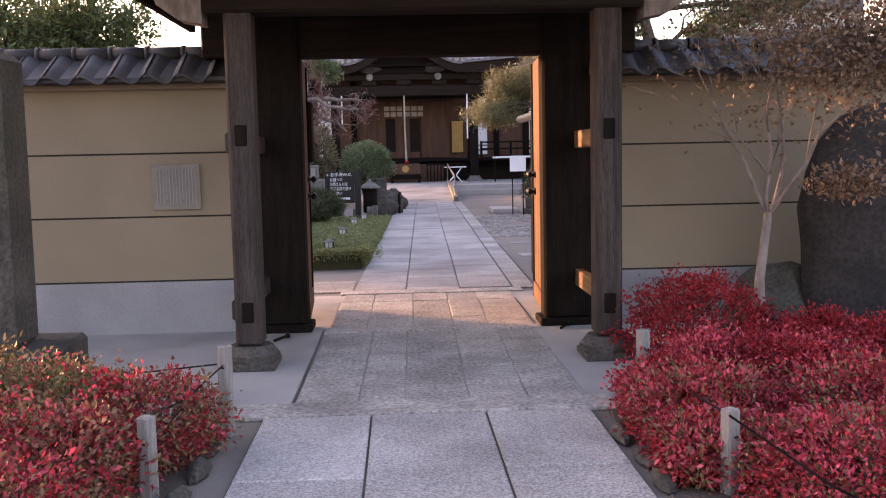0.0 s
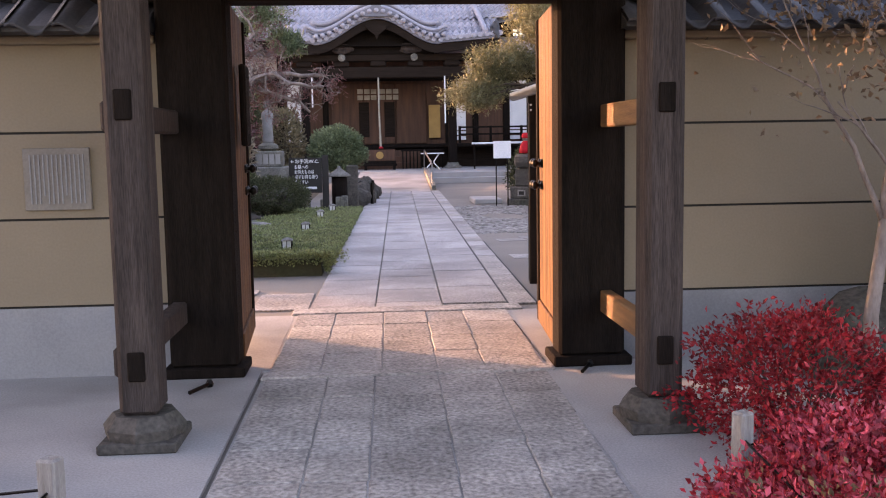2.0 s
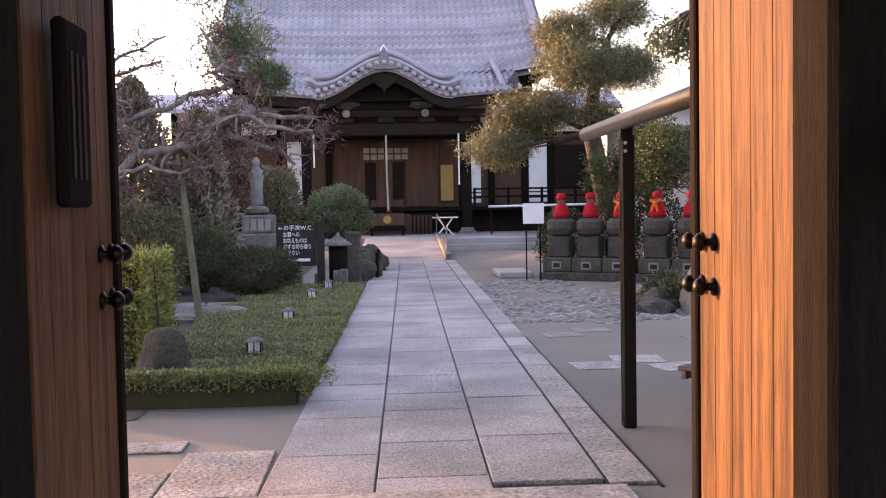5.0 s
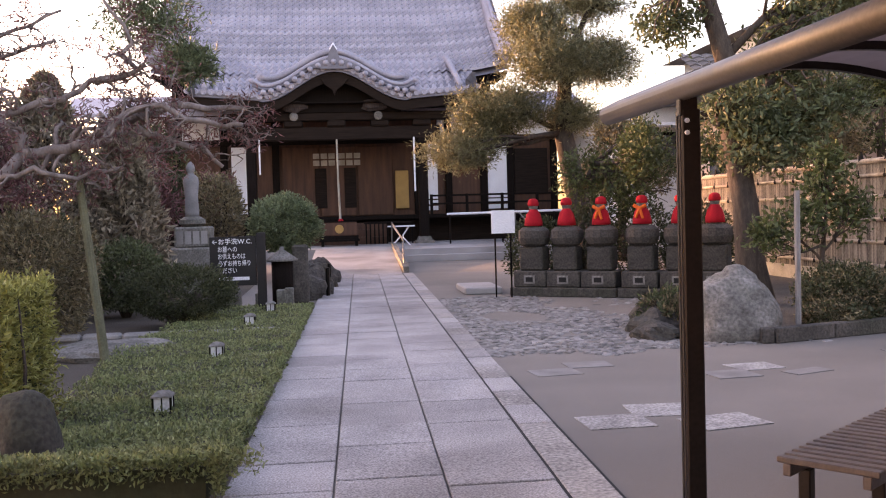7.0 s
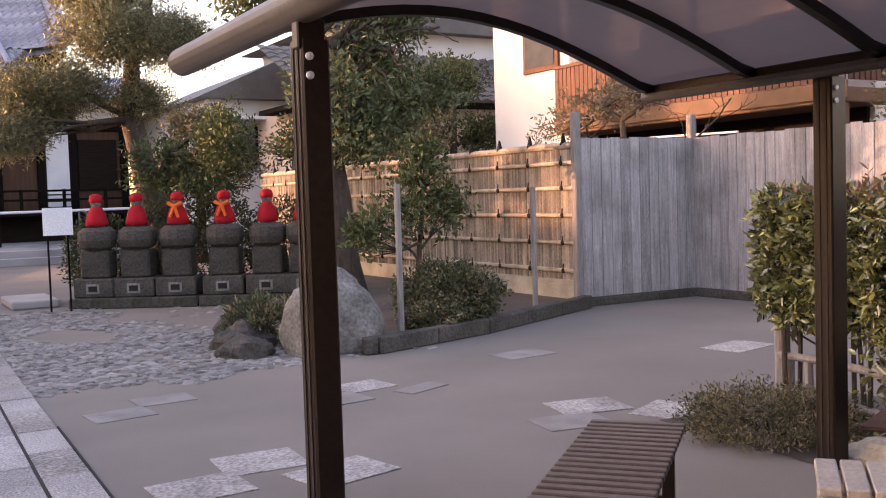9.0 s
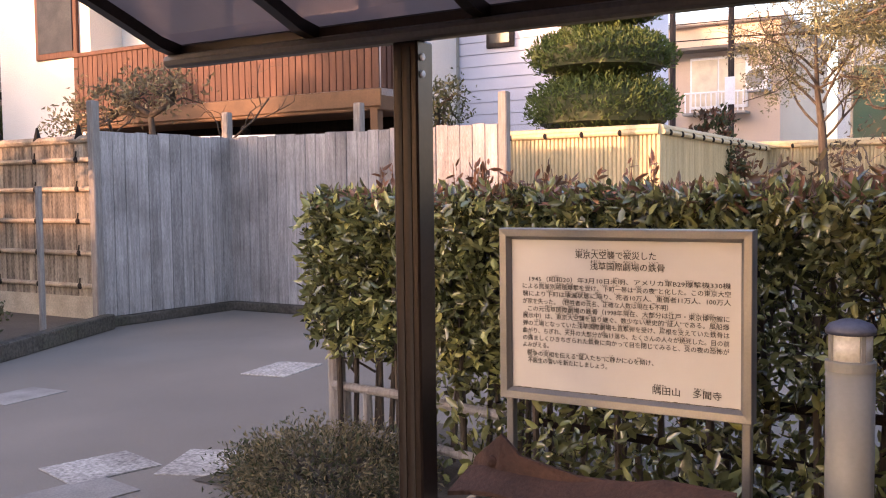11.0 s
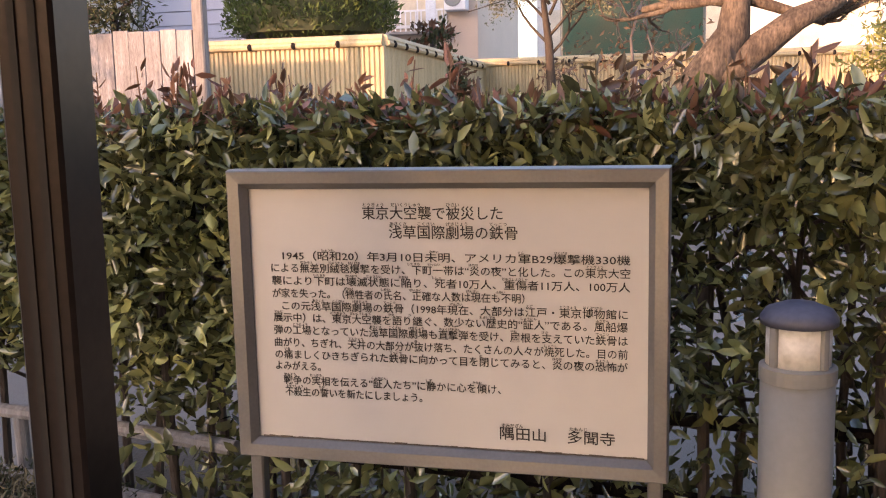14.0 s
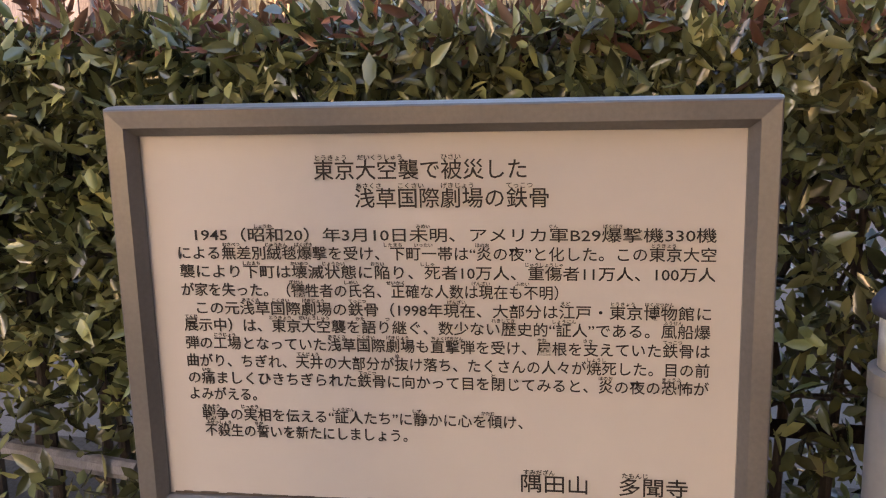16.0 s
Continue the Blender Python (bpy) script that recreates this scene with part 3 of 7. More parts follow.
# gate stop hardware on the apron
for x, y in ((-0.98, 7.75), (1.36, 7.95)):
    b = thing("door_stop", "small black iron ground bolt lying on the concrete", "bolt", at=(x, y, 0))
    part("bar", Geo().tube([(-0.05, -0.1, 0.012), (0.03, 0.06, 0.02)], 0.012, 8), iron, b)
    part("knob", Geo().lathe([(0.02, 0), (0.025, 0.02), (0.012, 0.045)], (0.035, 0.075, 0.0), 10), iron, b)
# Pillar and plinth use the darker stone so its colour carries their shadow.
b = thing("stone_pillar", "tall rough grey stone gate pillar on a block", "pillar")
part("shaft", Geo().cbox(-2.95, 5.9, 0.3, -2.37, 6.35, 2.14, 0.05), dark_stone, b)
part("plinth", Geo().cbox(-3.15, 5.7, 0.0, -2.13, 6.55, 0.32, 0.03), dark_stone, b)
b = thing("manhole_cover", "round dark iron manhole cover in the concrete", "manhole")
part("cover", Geo().lathe([(0.14, 0.0), (0.14, 0.012), (0.12, 0.016), (0.11, 0.012), (0.0, 0.012)], (-2.0, 6.55, 0.001), 20), iron, b)

# ---- temple ----
TZ = 0.36
g = Geo()
g.add([(-0.6, 31.0, -0.01), (1.72, 31.0, -0.01), (1.9, 38.5, TZ), (-0.5, 38.5, TZ), (-0.6, 31.0, -0.4), (1.72, 31.0, -0.4), (1.9, 38.5, -0.4), (-0.5, 38.5, -0.4)], [(0, 1, 2, 3), (4, 5, 1, 0), (5, 6, 2, 1), (7, 4, 0, 3)])
tagged(part("ramp", g, concrete), "smooth pale concrete ramp up to the hall", "ramp", kind="structure")
g = Geo().box(-9, 38.5, -0.02, 12, 60, TZ)
g.cbox(1.95, 36.2, -0.02, 6.2, 36.6, TZ / 2, 0.01).cbox(1.95, 36.6, -0.02, 6.2, 38.5, TZ, 0.01)
tagged(part("terrace", g, concrete), "stone terrace with two low steps before the hall", "terrace", kind="structure")

hall = thing("temple_hall", "dark timber temple hall with a sweeping grey tiled roof", "temple")
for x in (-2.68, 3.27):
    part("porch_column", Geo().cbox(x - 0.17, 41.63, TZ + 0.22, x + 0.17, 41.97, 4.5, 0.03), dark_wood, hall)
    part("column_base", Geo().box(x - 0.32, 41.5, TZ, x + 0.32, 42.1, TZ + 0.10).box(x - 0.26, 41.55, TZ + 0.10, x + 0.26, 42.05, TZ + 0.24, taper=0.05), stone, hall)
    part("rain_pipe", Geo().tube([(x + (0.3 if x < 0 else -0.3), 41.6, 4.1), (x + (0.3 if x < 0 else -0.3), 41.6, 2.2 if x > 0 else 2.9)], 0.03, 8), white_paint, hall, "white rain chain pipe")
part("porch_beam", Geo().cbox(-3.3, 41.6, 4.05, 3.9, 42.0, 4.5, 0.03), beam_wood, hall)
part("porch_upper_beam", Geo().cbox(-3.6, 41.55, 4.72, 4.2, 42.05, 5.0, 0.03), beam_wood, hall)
for x in (-2.68, -1.2, 0.29, 1.8, 3.27):
    part("bracket", Geo().cbox(x - 0.32, 41.5, 4.5, x + 0.32, 42.1, 4.72, 0.05), beam_wood, hall)
for s in (-1, 1):
    part("beam_boss", Geo().lathe([(0.14, 0), (0.15, 0.1), (0.06, 0.16)], n=12, m=pose(0.29 + s * 1.45, 41.5, 4.85, 90, 0, 0)), stone, hall)
# body of the hall
part("floor_deck", Geo().cbox(-9.0, 43.2, 1.22, 9.2, 54, 1.38, 0.02), dark_wood, hall)
part("under_floor", Geo().box(-8.6, 44.2, TZ, 8.8, 53.6, 1.22), beam_wood, hall)
part("back_wall", Geo().box(-8.0, 44.5, 1.38, 8.7, 53.5, 5.6), wall_brown, hall)
for x in (-8.0, -5.6, -3.9, -2.0, 3.30, 4.5, 5.85, 6.9, 8.6):
    part("wall_post", Geo().cbox(x - 0.13, 44.36, 1.38, x + 0.13, 44.6, 5.6, 0.02), dark_wood, hall)
part("head_rail", Geo().cbox(-8.1, 44.33, 4.1, 8.8, 44.52, 4.32, 0.02), dark_wood, hall)
for x0, x1 in ((-3.63, -3.02), (3.66, 4.07), (6.02, 6.75)):
    part("white_panel", Geo().box(x0, 44.40, 1.95, x1, 44.48, 4.05), white_paint, hall, "white paper wall panel")
    for z in (1.52, 1.74):
        part("white_panel", Geo().box(x0, 44.40, z, x1, 44.48, z + 0.16), white_paint, hall)
for x0, x1 in ((-5.4, -4.0), (-8, -6)):
    part("upper_plaster", Geo().box(x0, 44.42, 4.34, x1, 44.49, 5.2), white_paint, hall)
for x0, x1 in ((4.1, 5.7), (6.0, 8.5)):
    part("upper_plaster", Geo().box(x0, 44.42, 4.34, x1, 44.49, 5.3), white_paint, hall)
part("shutter", Geo().cbox(7.05, 44.38, 2.05, 8.35, 44.47, 3.8, 0.02), beam_wood, hall)
for x in (-1.1, 0.3, 1.7):
    part("door_panel", Geo().cbox(x - 0.66, 44.40, 1.40, x + 0.66, 44.47, 4.0, 0.02), wall_brown, hall)
for x in (-0.62, 0.33):
    for i in range(3):
        for j in range(2):
            part("lattice_pane", Geo().box(x + i * 0.29, 44.385, 3.30 + j * 0.26, x + i * 0.29 + 0.24, 44.395, 3.30 + j * 0.26 + 0.2), pane_paper, hall)
for x in (-0.35, 0.75):
    part("door_grille", Geo().cbox(x - 0.22, 44.37, 1.7, x + 0.22, 44.395, 3.2, 0.01), beam_wood, hall)
part("ochre_board", Geo().cbox(2.45, 44.3, 1.62, 2.95, 44.39, 3.05, 0.015), gold_panel, hall, "ochre wooden notice board")
# veranda rail
for x0, x1 in ((3.7, 9.0), (-8.8, -3.3)):
    for z in (1.75, 2.05):
        part("veranda_rail", Geo().cbox(x0, 43.25, z - 0.035, x1, 43.33, z + 0.035, 0.008), dark_wood, hall)
    k = int((x1 - x0) / 1.3)
    for i in range(k + 1):
        part("rail_post", Geo().cbox(x0 + i * (x1 - x0) / k - 0.05, 43.23, 1.38, x0 + i * (x1 - x0) / k + 0.05, 43.35, 2.1, 0.01), dark_wood, hall)
part("stair", Geo().box(-1.4, 42.4, TZ, 2.0, 43.2, 0.62).box(-1.4, 42.7, 0.62, 2.0, 43.2, 0.88).box(-1.4, 42.95, 0.88, 2.0, 43.2, 1.12), wall_brown, hall)

# main roof: a curved slope from the eave to the ridge, rows of round tiles
CX = 0.24


def roof_at(u, v):
    """u across (-1..1), v up the slope (0 eave, 1 ridge): half-width, depth and height of the hall's roof."""
    half = 6.25 - 0.25 * v
    y = 42.0 + 8.0 * v
    z = 6.30 + 5.4 * v + 3.2 * v ** 2 + 0.45 * abs(u) ** 4 * (1 - v)
    return (CX + u * half, y, z)


g = Geo()
NU, NV = 40, 14
vs = [roof_at(-1 + 2 * i / NU, j / NV) for j in range(NV + 1) for i in range(NU + 1)]
g.add(vs, [(j * (NU + 1) + i, j * (NU + 1) + i + 1, (j + 1) * (NU + 1) + i + 1, (j + 1) * (NU + 1) + i) for j in range(NV) for i in range(NU)])
vs2 = [(x, y, z - 0.25) for x, y, z in vs]
g.add(vs2, [(j * (NU + 1) + i + 1, j * (NU + 1) + i, (j + 1) * (NU + 1) + i, (j + 1) * (NU + 1) + i + 1) for j in range(NV) for i in range(NU)])
part("roof_bed", g, roof_bed_mat, hall)
# rear and side slopes close the roof
g = Geo()
back = [(CX - 6.25, 58, 6.3), (CX + 6.25, 58, 6.3)]
rl, rr = roof_at(-1, 1), roof_at(1, 1)
el, er = roof_at(-1, 0), roof_at(1, 0)
g.add([el, er, rr, rl, back[0], back[1]], [(1, 5, 2), (4, 0, 3), (5, 4, 3, 2)])
part("roof_sides", g, temple_tile, hall)
ROWS_OF_TILES = 44
g = Geo()
STEPS = 276
for j in range(ROWS_OF_TILES):
    # one course of wavy tiles, its lower edge lapping over the course below
    v0, v1 = j / ROWS_OF_TILES, (j + 1.0) / ROWS_OF_TILES
    vs = []
    for v, lift in ((v0, -0.02), (v0, 0.085), (v1, 0.03)):
        half = 6.25 - 0.25 * v
        for i in range(STEPS + 1):
            x = -6.1 + 12.2 * i / STEPS
            p = roof_at(max(-1, min(1, x / half)), v)
            wave = 0.042 * math.cos(2 * math.pi * x / 0.265) + 0.014 * math.sin(4 * math.pi * x / 0.265)
            vs.append((p[0], p[1], p[2] + lift + (wave if lift > 0 else 0)))
    w = STEPS + 1
    g.add(vs, [(k * w + i, k * w + i + 1, (k + 1) * w + i + 1, (k + 1) * w + i) for k in range(2) for i in range(STEPS)])
part("roof_tiles", g, temple_tile, hall, "lapped courses of wavy grey tiles", kind="stuff")
for s in (-1, 1):
    pts = [Vector(roof_at(s * 0.985, j / 12)) + Vector((0, -0.05, 0.16)) for j in range(13)]
    part("hip_ridge", Geo().tube(pts, [0.26] * 13, 8), temple_tile, hall, smooth=True)
    part("hip_ridge_cap", Geo().tube([p + Vector((0, 0, 0.28)) for p in pts], 0.11, 8), temple_tile, hall, smooth=True)
    part("ridge_end_tile", Geo().blob(tuple(pts[0] + Vector((0, -0.2, 0.25))), (0.3, 0.25, 0.4), seed=4, rough=0.5, nu=10, nv=8), temple_tile, hall)
part("main_ridge", Geo().cbox(CX - 6.1, 49.7, 14.6, CX + 6.1, 50.3, 15.7, 0.1), temple_tile, hall)
eave = Geo()
for i in range(60):
    u = -1 + 2 * (i + 0.5) / 60
    a, b2 = Vector(roof_at(u, 0.0)), Vector(roof_at(u * 0.98, 0.33))
    eave.box(a.x - 0.06, a.y + 0.1, a.z - 0.40, a.x + 0.06, a.y + 3.0, a.z - 0.27)
part("rafters", eave, dark_wood, hall, kind="stuff")

# curved porch roof
def kara(x):
    """Height of the curved porch eave over its centre line, x from the middle."""
    a = abs(x)
    if a > 2.55:
        return 5.36 + 0.08 * (a - 2.55)
    t = a / 2.55
    return 5.36 + 0.95 * (0.5 + 0.5 * math.cos(math.pi * min(1.0, t * 1.05))) - 0.05 * t


PX = 0.26
xs = [-4.9 + 9.8 * i / 64 for i in range(65)]
def porch_at(x, y):
    """Height of the porch roof: the hall's slope carried forward, with the curved gable rising through it."""
    return max(5.50 + 0.80 * (y - 40.9), kara(x) + 0.14 + 0.10 * (y - 40.9))


g = Geo()
PY = [40.9 + 0.22 * i for i in range(9)]
for y0, y1 in zip(PY[:-1], PY[1:]):
    # one lapping course of wavy tiles
    vs = []
    for y, lift in ((y0, -0.03), (y0, 0.07), (y1, 0.02)):
        for i in range(297):
            x = -4.9 + 9.8 * i / 296
            vs.append((PX + x, y, porch_at(x, y) + lift + (0.045 * math.cos(2 * math.pi * x / 0.265) if lift > 0 else 0)))
    g.add(vs, [(k * 297 + i, k * 297 + i + 1, (k + 1) * 297 + i + 1, (k + 1) * 297 + i) for k in range(2) for i in range(296)])
part("porch_tiles", g, temple_tile, hall, "lapped tile courses of the curved porch roof", kind="stuff")
g = Geo()
vs, fs = [], []
for x in xs:
    vs += [(PX + x, 40.9, kara(x)), (PX + x, 40.9, kara(x) + 0.12), (PX + x, 42.7, porch_at(x, 42.7) - 0.08), (PX + x, 42.7, kara(x))]
for i in range(64):
    for k in range(4):
        fs.append((i * 4 + k, (i + 1) * 4 + k, (i + 1) * 4 + (k + 1) % 4, i * 4 + (k + 1) % 4))
g.add(vs, fs)
part("porch_roof", g, roof_bed_mat, hall)
g = Geo()
vs, fs = [], []
for x in xs:
    z = kara(x)
    vs += [(PX + x, 41.0, z - 0.34), (PX + x, 41.0, z - 0.02), (PX + x, 41.12, z - 0.02), (PX + x, 41.12, z - 0.34)]
for i in range(64):
    for k in range(4):
        fs.append((i * 4 + k, (i + 1) * 4 + k, (i + 1) * 4 + (k + 1) % 4, i * 4 + (k + 1) % 4))
g.add(vs, fs)
part("bargeboard", g, beam_wood, hall)
for i in range(38):
    x = -4.9 + 0.265 * i
    t = Geo().lathe([(0.105, 0.0), (0.11, 0.05), (0.085, 0.07), (0.05, 0.055), (0.002, 0.06)], n=10, m=pose(PX + x, 40.9, kara(x) + 0.17, 90, 0, 0))
    part("eave_disc", t, temple_tile, hall)
    if abs(x) < 2.75:
        part("verge_tile", Geo().tube([(PX + x + 0.13, 40.72, kara(x + 0.13) + 0.30), (PX + x + 0.13, 41.1, kara(x + 0.13) + 0.34)], 0.10, 8), temple_tile, hall, smooth=True)
for y, rad, half, up in ((41.0, 0.075, 2.75, 0.42), (41.3, 0.12, 2.45, 0.62)):
    span = [-half + 2 * half * i / 36 for i in range(37)]
    pts = [(PX + x, y, kara(x) + up + rad + 0.16 * (abs(x) / half) ** 6) for x in span]
    part("curved_ridge", Geo().tube(pts, rad, 8), temple_tile, hall, smooth=True)
    low = [(x, y + 0.02, z - rad * 1.7) for x, y, z in pts]
    part("ridge_course", Geo().tube(low, rad * 0.9, 6), roof_bed_mat, hall, smooth=True)
    for e in (0, -1):
        part("ridge_end_disc", Geo().lathe([(rad * 1.3, -0.05), (rad * 1.5, 0.02), (rad * 0.6, 0.08)], n=12, m=Matrix.Translation(pts[e]) @ pose(0, 0, 0, 90, 0, 0)), temple_tile, hall)
part("gable_crest", Geo().extrude([(-0.95, 6.42), (-0.5, 6.62), (-0.2, 6.75), (-0.12, 7.0), (0, 7.2), (0.12, 7.0), (0.2, 6.75), (0.5, 6.62), (0.95, 6.42), (0.3, 6.38), (-0.3, 6.38)], 40.75, 41.05), roof_bed_mat, hall).location.x = PX
part("crest_finial", Geo().lathe([(0.11, 0), (0.13, 0.1), (0.07, 0.2), (0.02, 0.3)], (PX, 40.9, 6.98), 10), white_paint, hall, smooth=True)
part("gable_pendant", Geo().extrude([(-0.5, 6.1), (0.5, 6.1), (0.3, 5.85), (0.08, 5.7), (0, 5.5), (-0.08, 5.7), (-0.3, 5.85)], 40.92, 40.99), beam_wood, hall).location.x = PX
part("gable_infill", Geo().extrude([(-2.3, 5.0), (2.3, 5.0), (2.2, 5.3), (1.2, 5.75), (0, 6.05), (-1.2, 5.75), (-2.2, 5.3)], 41.5, 41.6), dark_wood, hall).location.x = PX
for x in (-1.35, 1.35):
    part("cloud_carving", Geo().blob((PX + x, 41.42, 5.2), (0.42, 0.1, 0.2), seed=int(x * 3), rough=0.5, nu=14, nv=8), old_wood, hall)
for s in (-1, 1):
    part("side_ridge", Geo().tube([(PX + s * 4.35, 40.95, 5.78), (PX + s * 4.3, 41.3, 6.0), (PX + s * 4.15, 41.9, 6.55), (PX + s * 4.0, 42.4, 7.0)], 0.11, 8), temple_tile, hall, smooth=True)
    part("demon_tile", Geo().blob((PX + s * 4.75, 40.95, 5.85), (0.2, 0.16, 0.3), seed=14, rough=0.6, nu=10, nv=8), roof_tile, hall)
part("skirt_roof", Geo().add([(-9.2, 42.6, 5.2), (9.4, 42.6, 5.2), (9.4, 44.6, 6.0), (-9.2, 44.6, 6.0), (-9.2, 42.6, 5.05), (9.4, 42.6, 5.05), (9.4, 44.6, 5.85), (-9.2, 44.6, 5.85)], [(0, 1, 2, 3), (7, 6, 5, 4), (4, 5, 1, 0)]), temple_tile, hall)
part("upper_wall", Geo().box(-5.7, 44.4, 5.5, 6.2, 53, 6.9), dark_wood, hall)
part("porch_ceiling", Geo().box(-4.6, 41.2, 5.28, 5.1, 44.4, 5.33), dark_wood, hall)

b = thing("offering_box", "wooden offering box with a round crest on a low stand", "box")
part("box_body", Geo().cbox(-0.34, 41.0, 0.72, 0.88, 41.7, 1.18, 0.02), wall_brown, b)
part("stand", Geo().cbox(-0.42, 40.95, 0.52, 0.96, 41.75, 0.60, 0.01).box(-0.36, 41.0, TZ, -0.26, 41.7, 0.52).box(0.80, 41.0, TZ, 0.90, 41.7, 0.52), dark_wood, b)
part("lid_slats", Geo().box(-0.34, 41.0, 1.18, 0.88, 41.05, 1.22).box(-0.34, 41.3, 1.18, 0.88, 41.35, 1.22).box(-0.34, 41.6, 1.18, 0.88, 41.65, 1.22), dark_wood, b)
part("box_side_rail", Geo().cbox(-0.38, 40.97, 0.60, 0.92, 41.73, 0.72, 0.01), dark_wood, b)
part("crest", Geo().lathe([(0.15, 0), (0.15, 0.02), (0.12, 0.025), (0.11, 0.02), (0.05, 0.02)], n=18, m=pose(0.27, 40.995, 0.95, 90, 0, 0)), gold_panel, b)
b = thing("bell_rope", "thick pale bell rope hung from the porch beam", "rope")
part("rope", Geo().tube([(0.28, 41.5, 4.06), (0.285, 41.5, 2.6), (0.32, 41.5, 1.24)], [0.032, 0.034, 0.042], 8), tuff, b)
part("rope_tassel", Geo().lathe([(0.06, 0), (0.1, 0.05), (0.09, 0.25), (0.05, 0.3)], (0.33, 41.5, 1.0), 10), red_cloth, b)
b = thing("folding_table", "small white table with crossed curved legs", "table")
part("tabletop", Geo().cbox(1.88, 39.9, 0.98, 2.78, 40.4, 1.02, 0.008), white_paint, b)
for s in (-1, 1):
    for y in (40.0, 40.3):
        part("leg", Geo().tube([(2.33 + s * 0.26, y, 0.98), (2.33 + s * 0.06, y, 0.7), (2.33 + s * 0.06, y, 0.62), (2.33 + s * 0.3, y, TZ)], 0.016, 6), white_paint, b)
b = thing("slatted_railing", "low dark wooden railing beside the offering box", "railing")
part("top_rail", Geo().cbox(1.15, 42.15, 1.08, 2.9, 42.25, 1.16, 0.01), dark_wood, b)
for i in range(12):
    part("slat", Geo().box(1.2 + i * 0.15, 42.17, TZ, 1.25 + i * 0.15, 42.23, 1.08), dark_wood, b)
b = thing("ramp_handrail", "low stone ramp kerb with a thin metal handrail", "handrail")
part("kerb", Geo().add([(1.74, 31.0, -0.02), (1.88, 31.0, -0.02), (1.95, 38.4, -0.02), (1.88, 38.4, -0.02), (1.74, 31.0, 0.14), (1.88, 31.0, 0.14), (2.02, 38.4, 0.5), (1.9, 38.4, 0.5)], [(0, 1, 5, 4), (1, 2, 6, 5), (2, 3, 7, 6), (3, 0, 4, 7), (4, 5, 6, 7)]), stone, b)
part("rail", Geo().tube([(1.82, 31.8, 0.1), (1.83, 32.0, 0.75), (1.9, 38.0, 1.15), (1.9, 38.2, 0.45)], 0.022, 8), steel, b)
b = thing("step_handrail", "grey metal handrail beside the terrace steps", "handrail")
part("rail", Geo().tube([(6.0, 35.9, 0.0), (6.0, 35.9, 0.75), (5.9, 37.6, 1.35), (5.9, 38.4, 1.35), (5.9, 38.4, TZ)], 0.025, 8), steel, b)
part("end_block", Geo().cbox(5.8, 35.7, 0.0, 6.25, 36.2, 0.35, 0.02), stone, b)
b = thing("long_handrail", "pale horizontal handrail along the terrace edge", "handrail")
part("rail", Geo().tube([(3.9, 40.2, 1.36), (9.5, 40.2, 1.40)], 0.04, 8), white_paint, b)
for x in (4.0, 5.8, 7.6, 9.4):
    part("rail_post", Geo().tube([(x, 40.2, TZ), (x, 40.2, 1.36)], 0.03, 8), dark_wood, b)

# ---- shelter, benches and the information board ----
shelter = thing("shelter", "brown aluminium shelter with a smoked curved roof", "shelter")


def shelter_post(x, y, h, turn, half=0.047):
    p = part("post", Geo().cbox(-half, -half, -0.02, half, half, h, 0.006), brown_metal, shelter)
    p.matrix_basis = pose(x, y, 0, 0, 0, turn)
    # Raised black strips paint the shade of two grooves on the post face.
    for s in (-1, 1):
        part("groove_shade", Geo().box(-half - 0.003, s * 0.016 - 0.006, 0.01, -half - 0.0005, s * 0.016 + 0.006, h - 0.02), black_rail, p)
    for z in (0.03, 0.08):
        part("bolt", Geo().lathe([(0.011, 0), (0.011, 0.006), (0.004, 0.008)], n=8, m=pose(-0.02, -half - 0.001, h - z - 0.02, 90, 0, 0)), white_paint, p)


shelter_post(1.65, 11.76, 1.83, 0, 0.041)
shelter_post(3.895, 11.845, 1.83, 0, 0.045)
GX, BX, RY0, RY1 = 1.62, 3.87, 9.6, 12.80


def arch(x, y):
    """A point on the shelter's shallow curved roof."""
    u = (x - GX) / (BX - GX)
    return Vector((x, y, 1.95 + 0.26 * math.sin(math.pi * min(1.0, u * 1.03)) - 0.06 * u))


RIBS = (12.78, 12.17, 11.56, 10.95, 10.34, 9.73)
for y in RIBS:
    r = Geo()
    pts = [arch(GX + (BX - GX) * j / 18, y) for j in range(19)]
    vs = []
    for p in pts:
        vs += [(p.x, p.y - 0.02, p.z - 0.04), (p.x, p.y + 0.02, p.z - 0.04), (p.x, p.y + 0.02, p.z), (p.x, p.y - 0.02, p.z)]
    r.add(vs, [(j * 4 + k, j * 4 + (k + 1) % 4, j * 4 + 4 + (k + 1) % 4, j * 4 + 4 + k) for j in range(18) for k in range(4)] + [(3, 2, 1, 0), (72, 73, 74, 75)])
    part("roof_rib", r, brown_metal, shelter)
smoked = mat("smoked_panel", (0.33, 0.30, 0.305), (0.28, 0.255, 0.26), rough=0.3, scale=3, fine=14, bump=0, grain=0.25)
sn, sl = smoked.node_tree.nodes, smoked.node_tree.links
glow, clear, mix_a, mix_b = sn.new("ShaderNodeBsdfTranslucent"), sn.new("ShaderNodeBsdfTransparent"), sn.new("ShaderNodeMixShader"), sn.new("ShaderNodeMixShader")
glow.inputs[0].default_value, clear.inputs[0].default_value = (0.36, 0.315, 0.315, 1), (0.50, 0.46, 0.48, 1)
mix_a.inputs[0].default_value, mix_b.inputs[0].default_value = 0.45, 0.22
sl.new(sn["Principled BSDF"].outputs[0], mix_a.inputs[1])
sl.new(glow.outputs[0], mix_a.inputs[2])
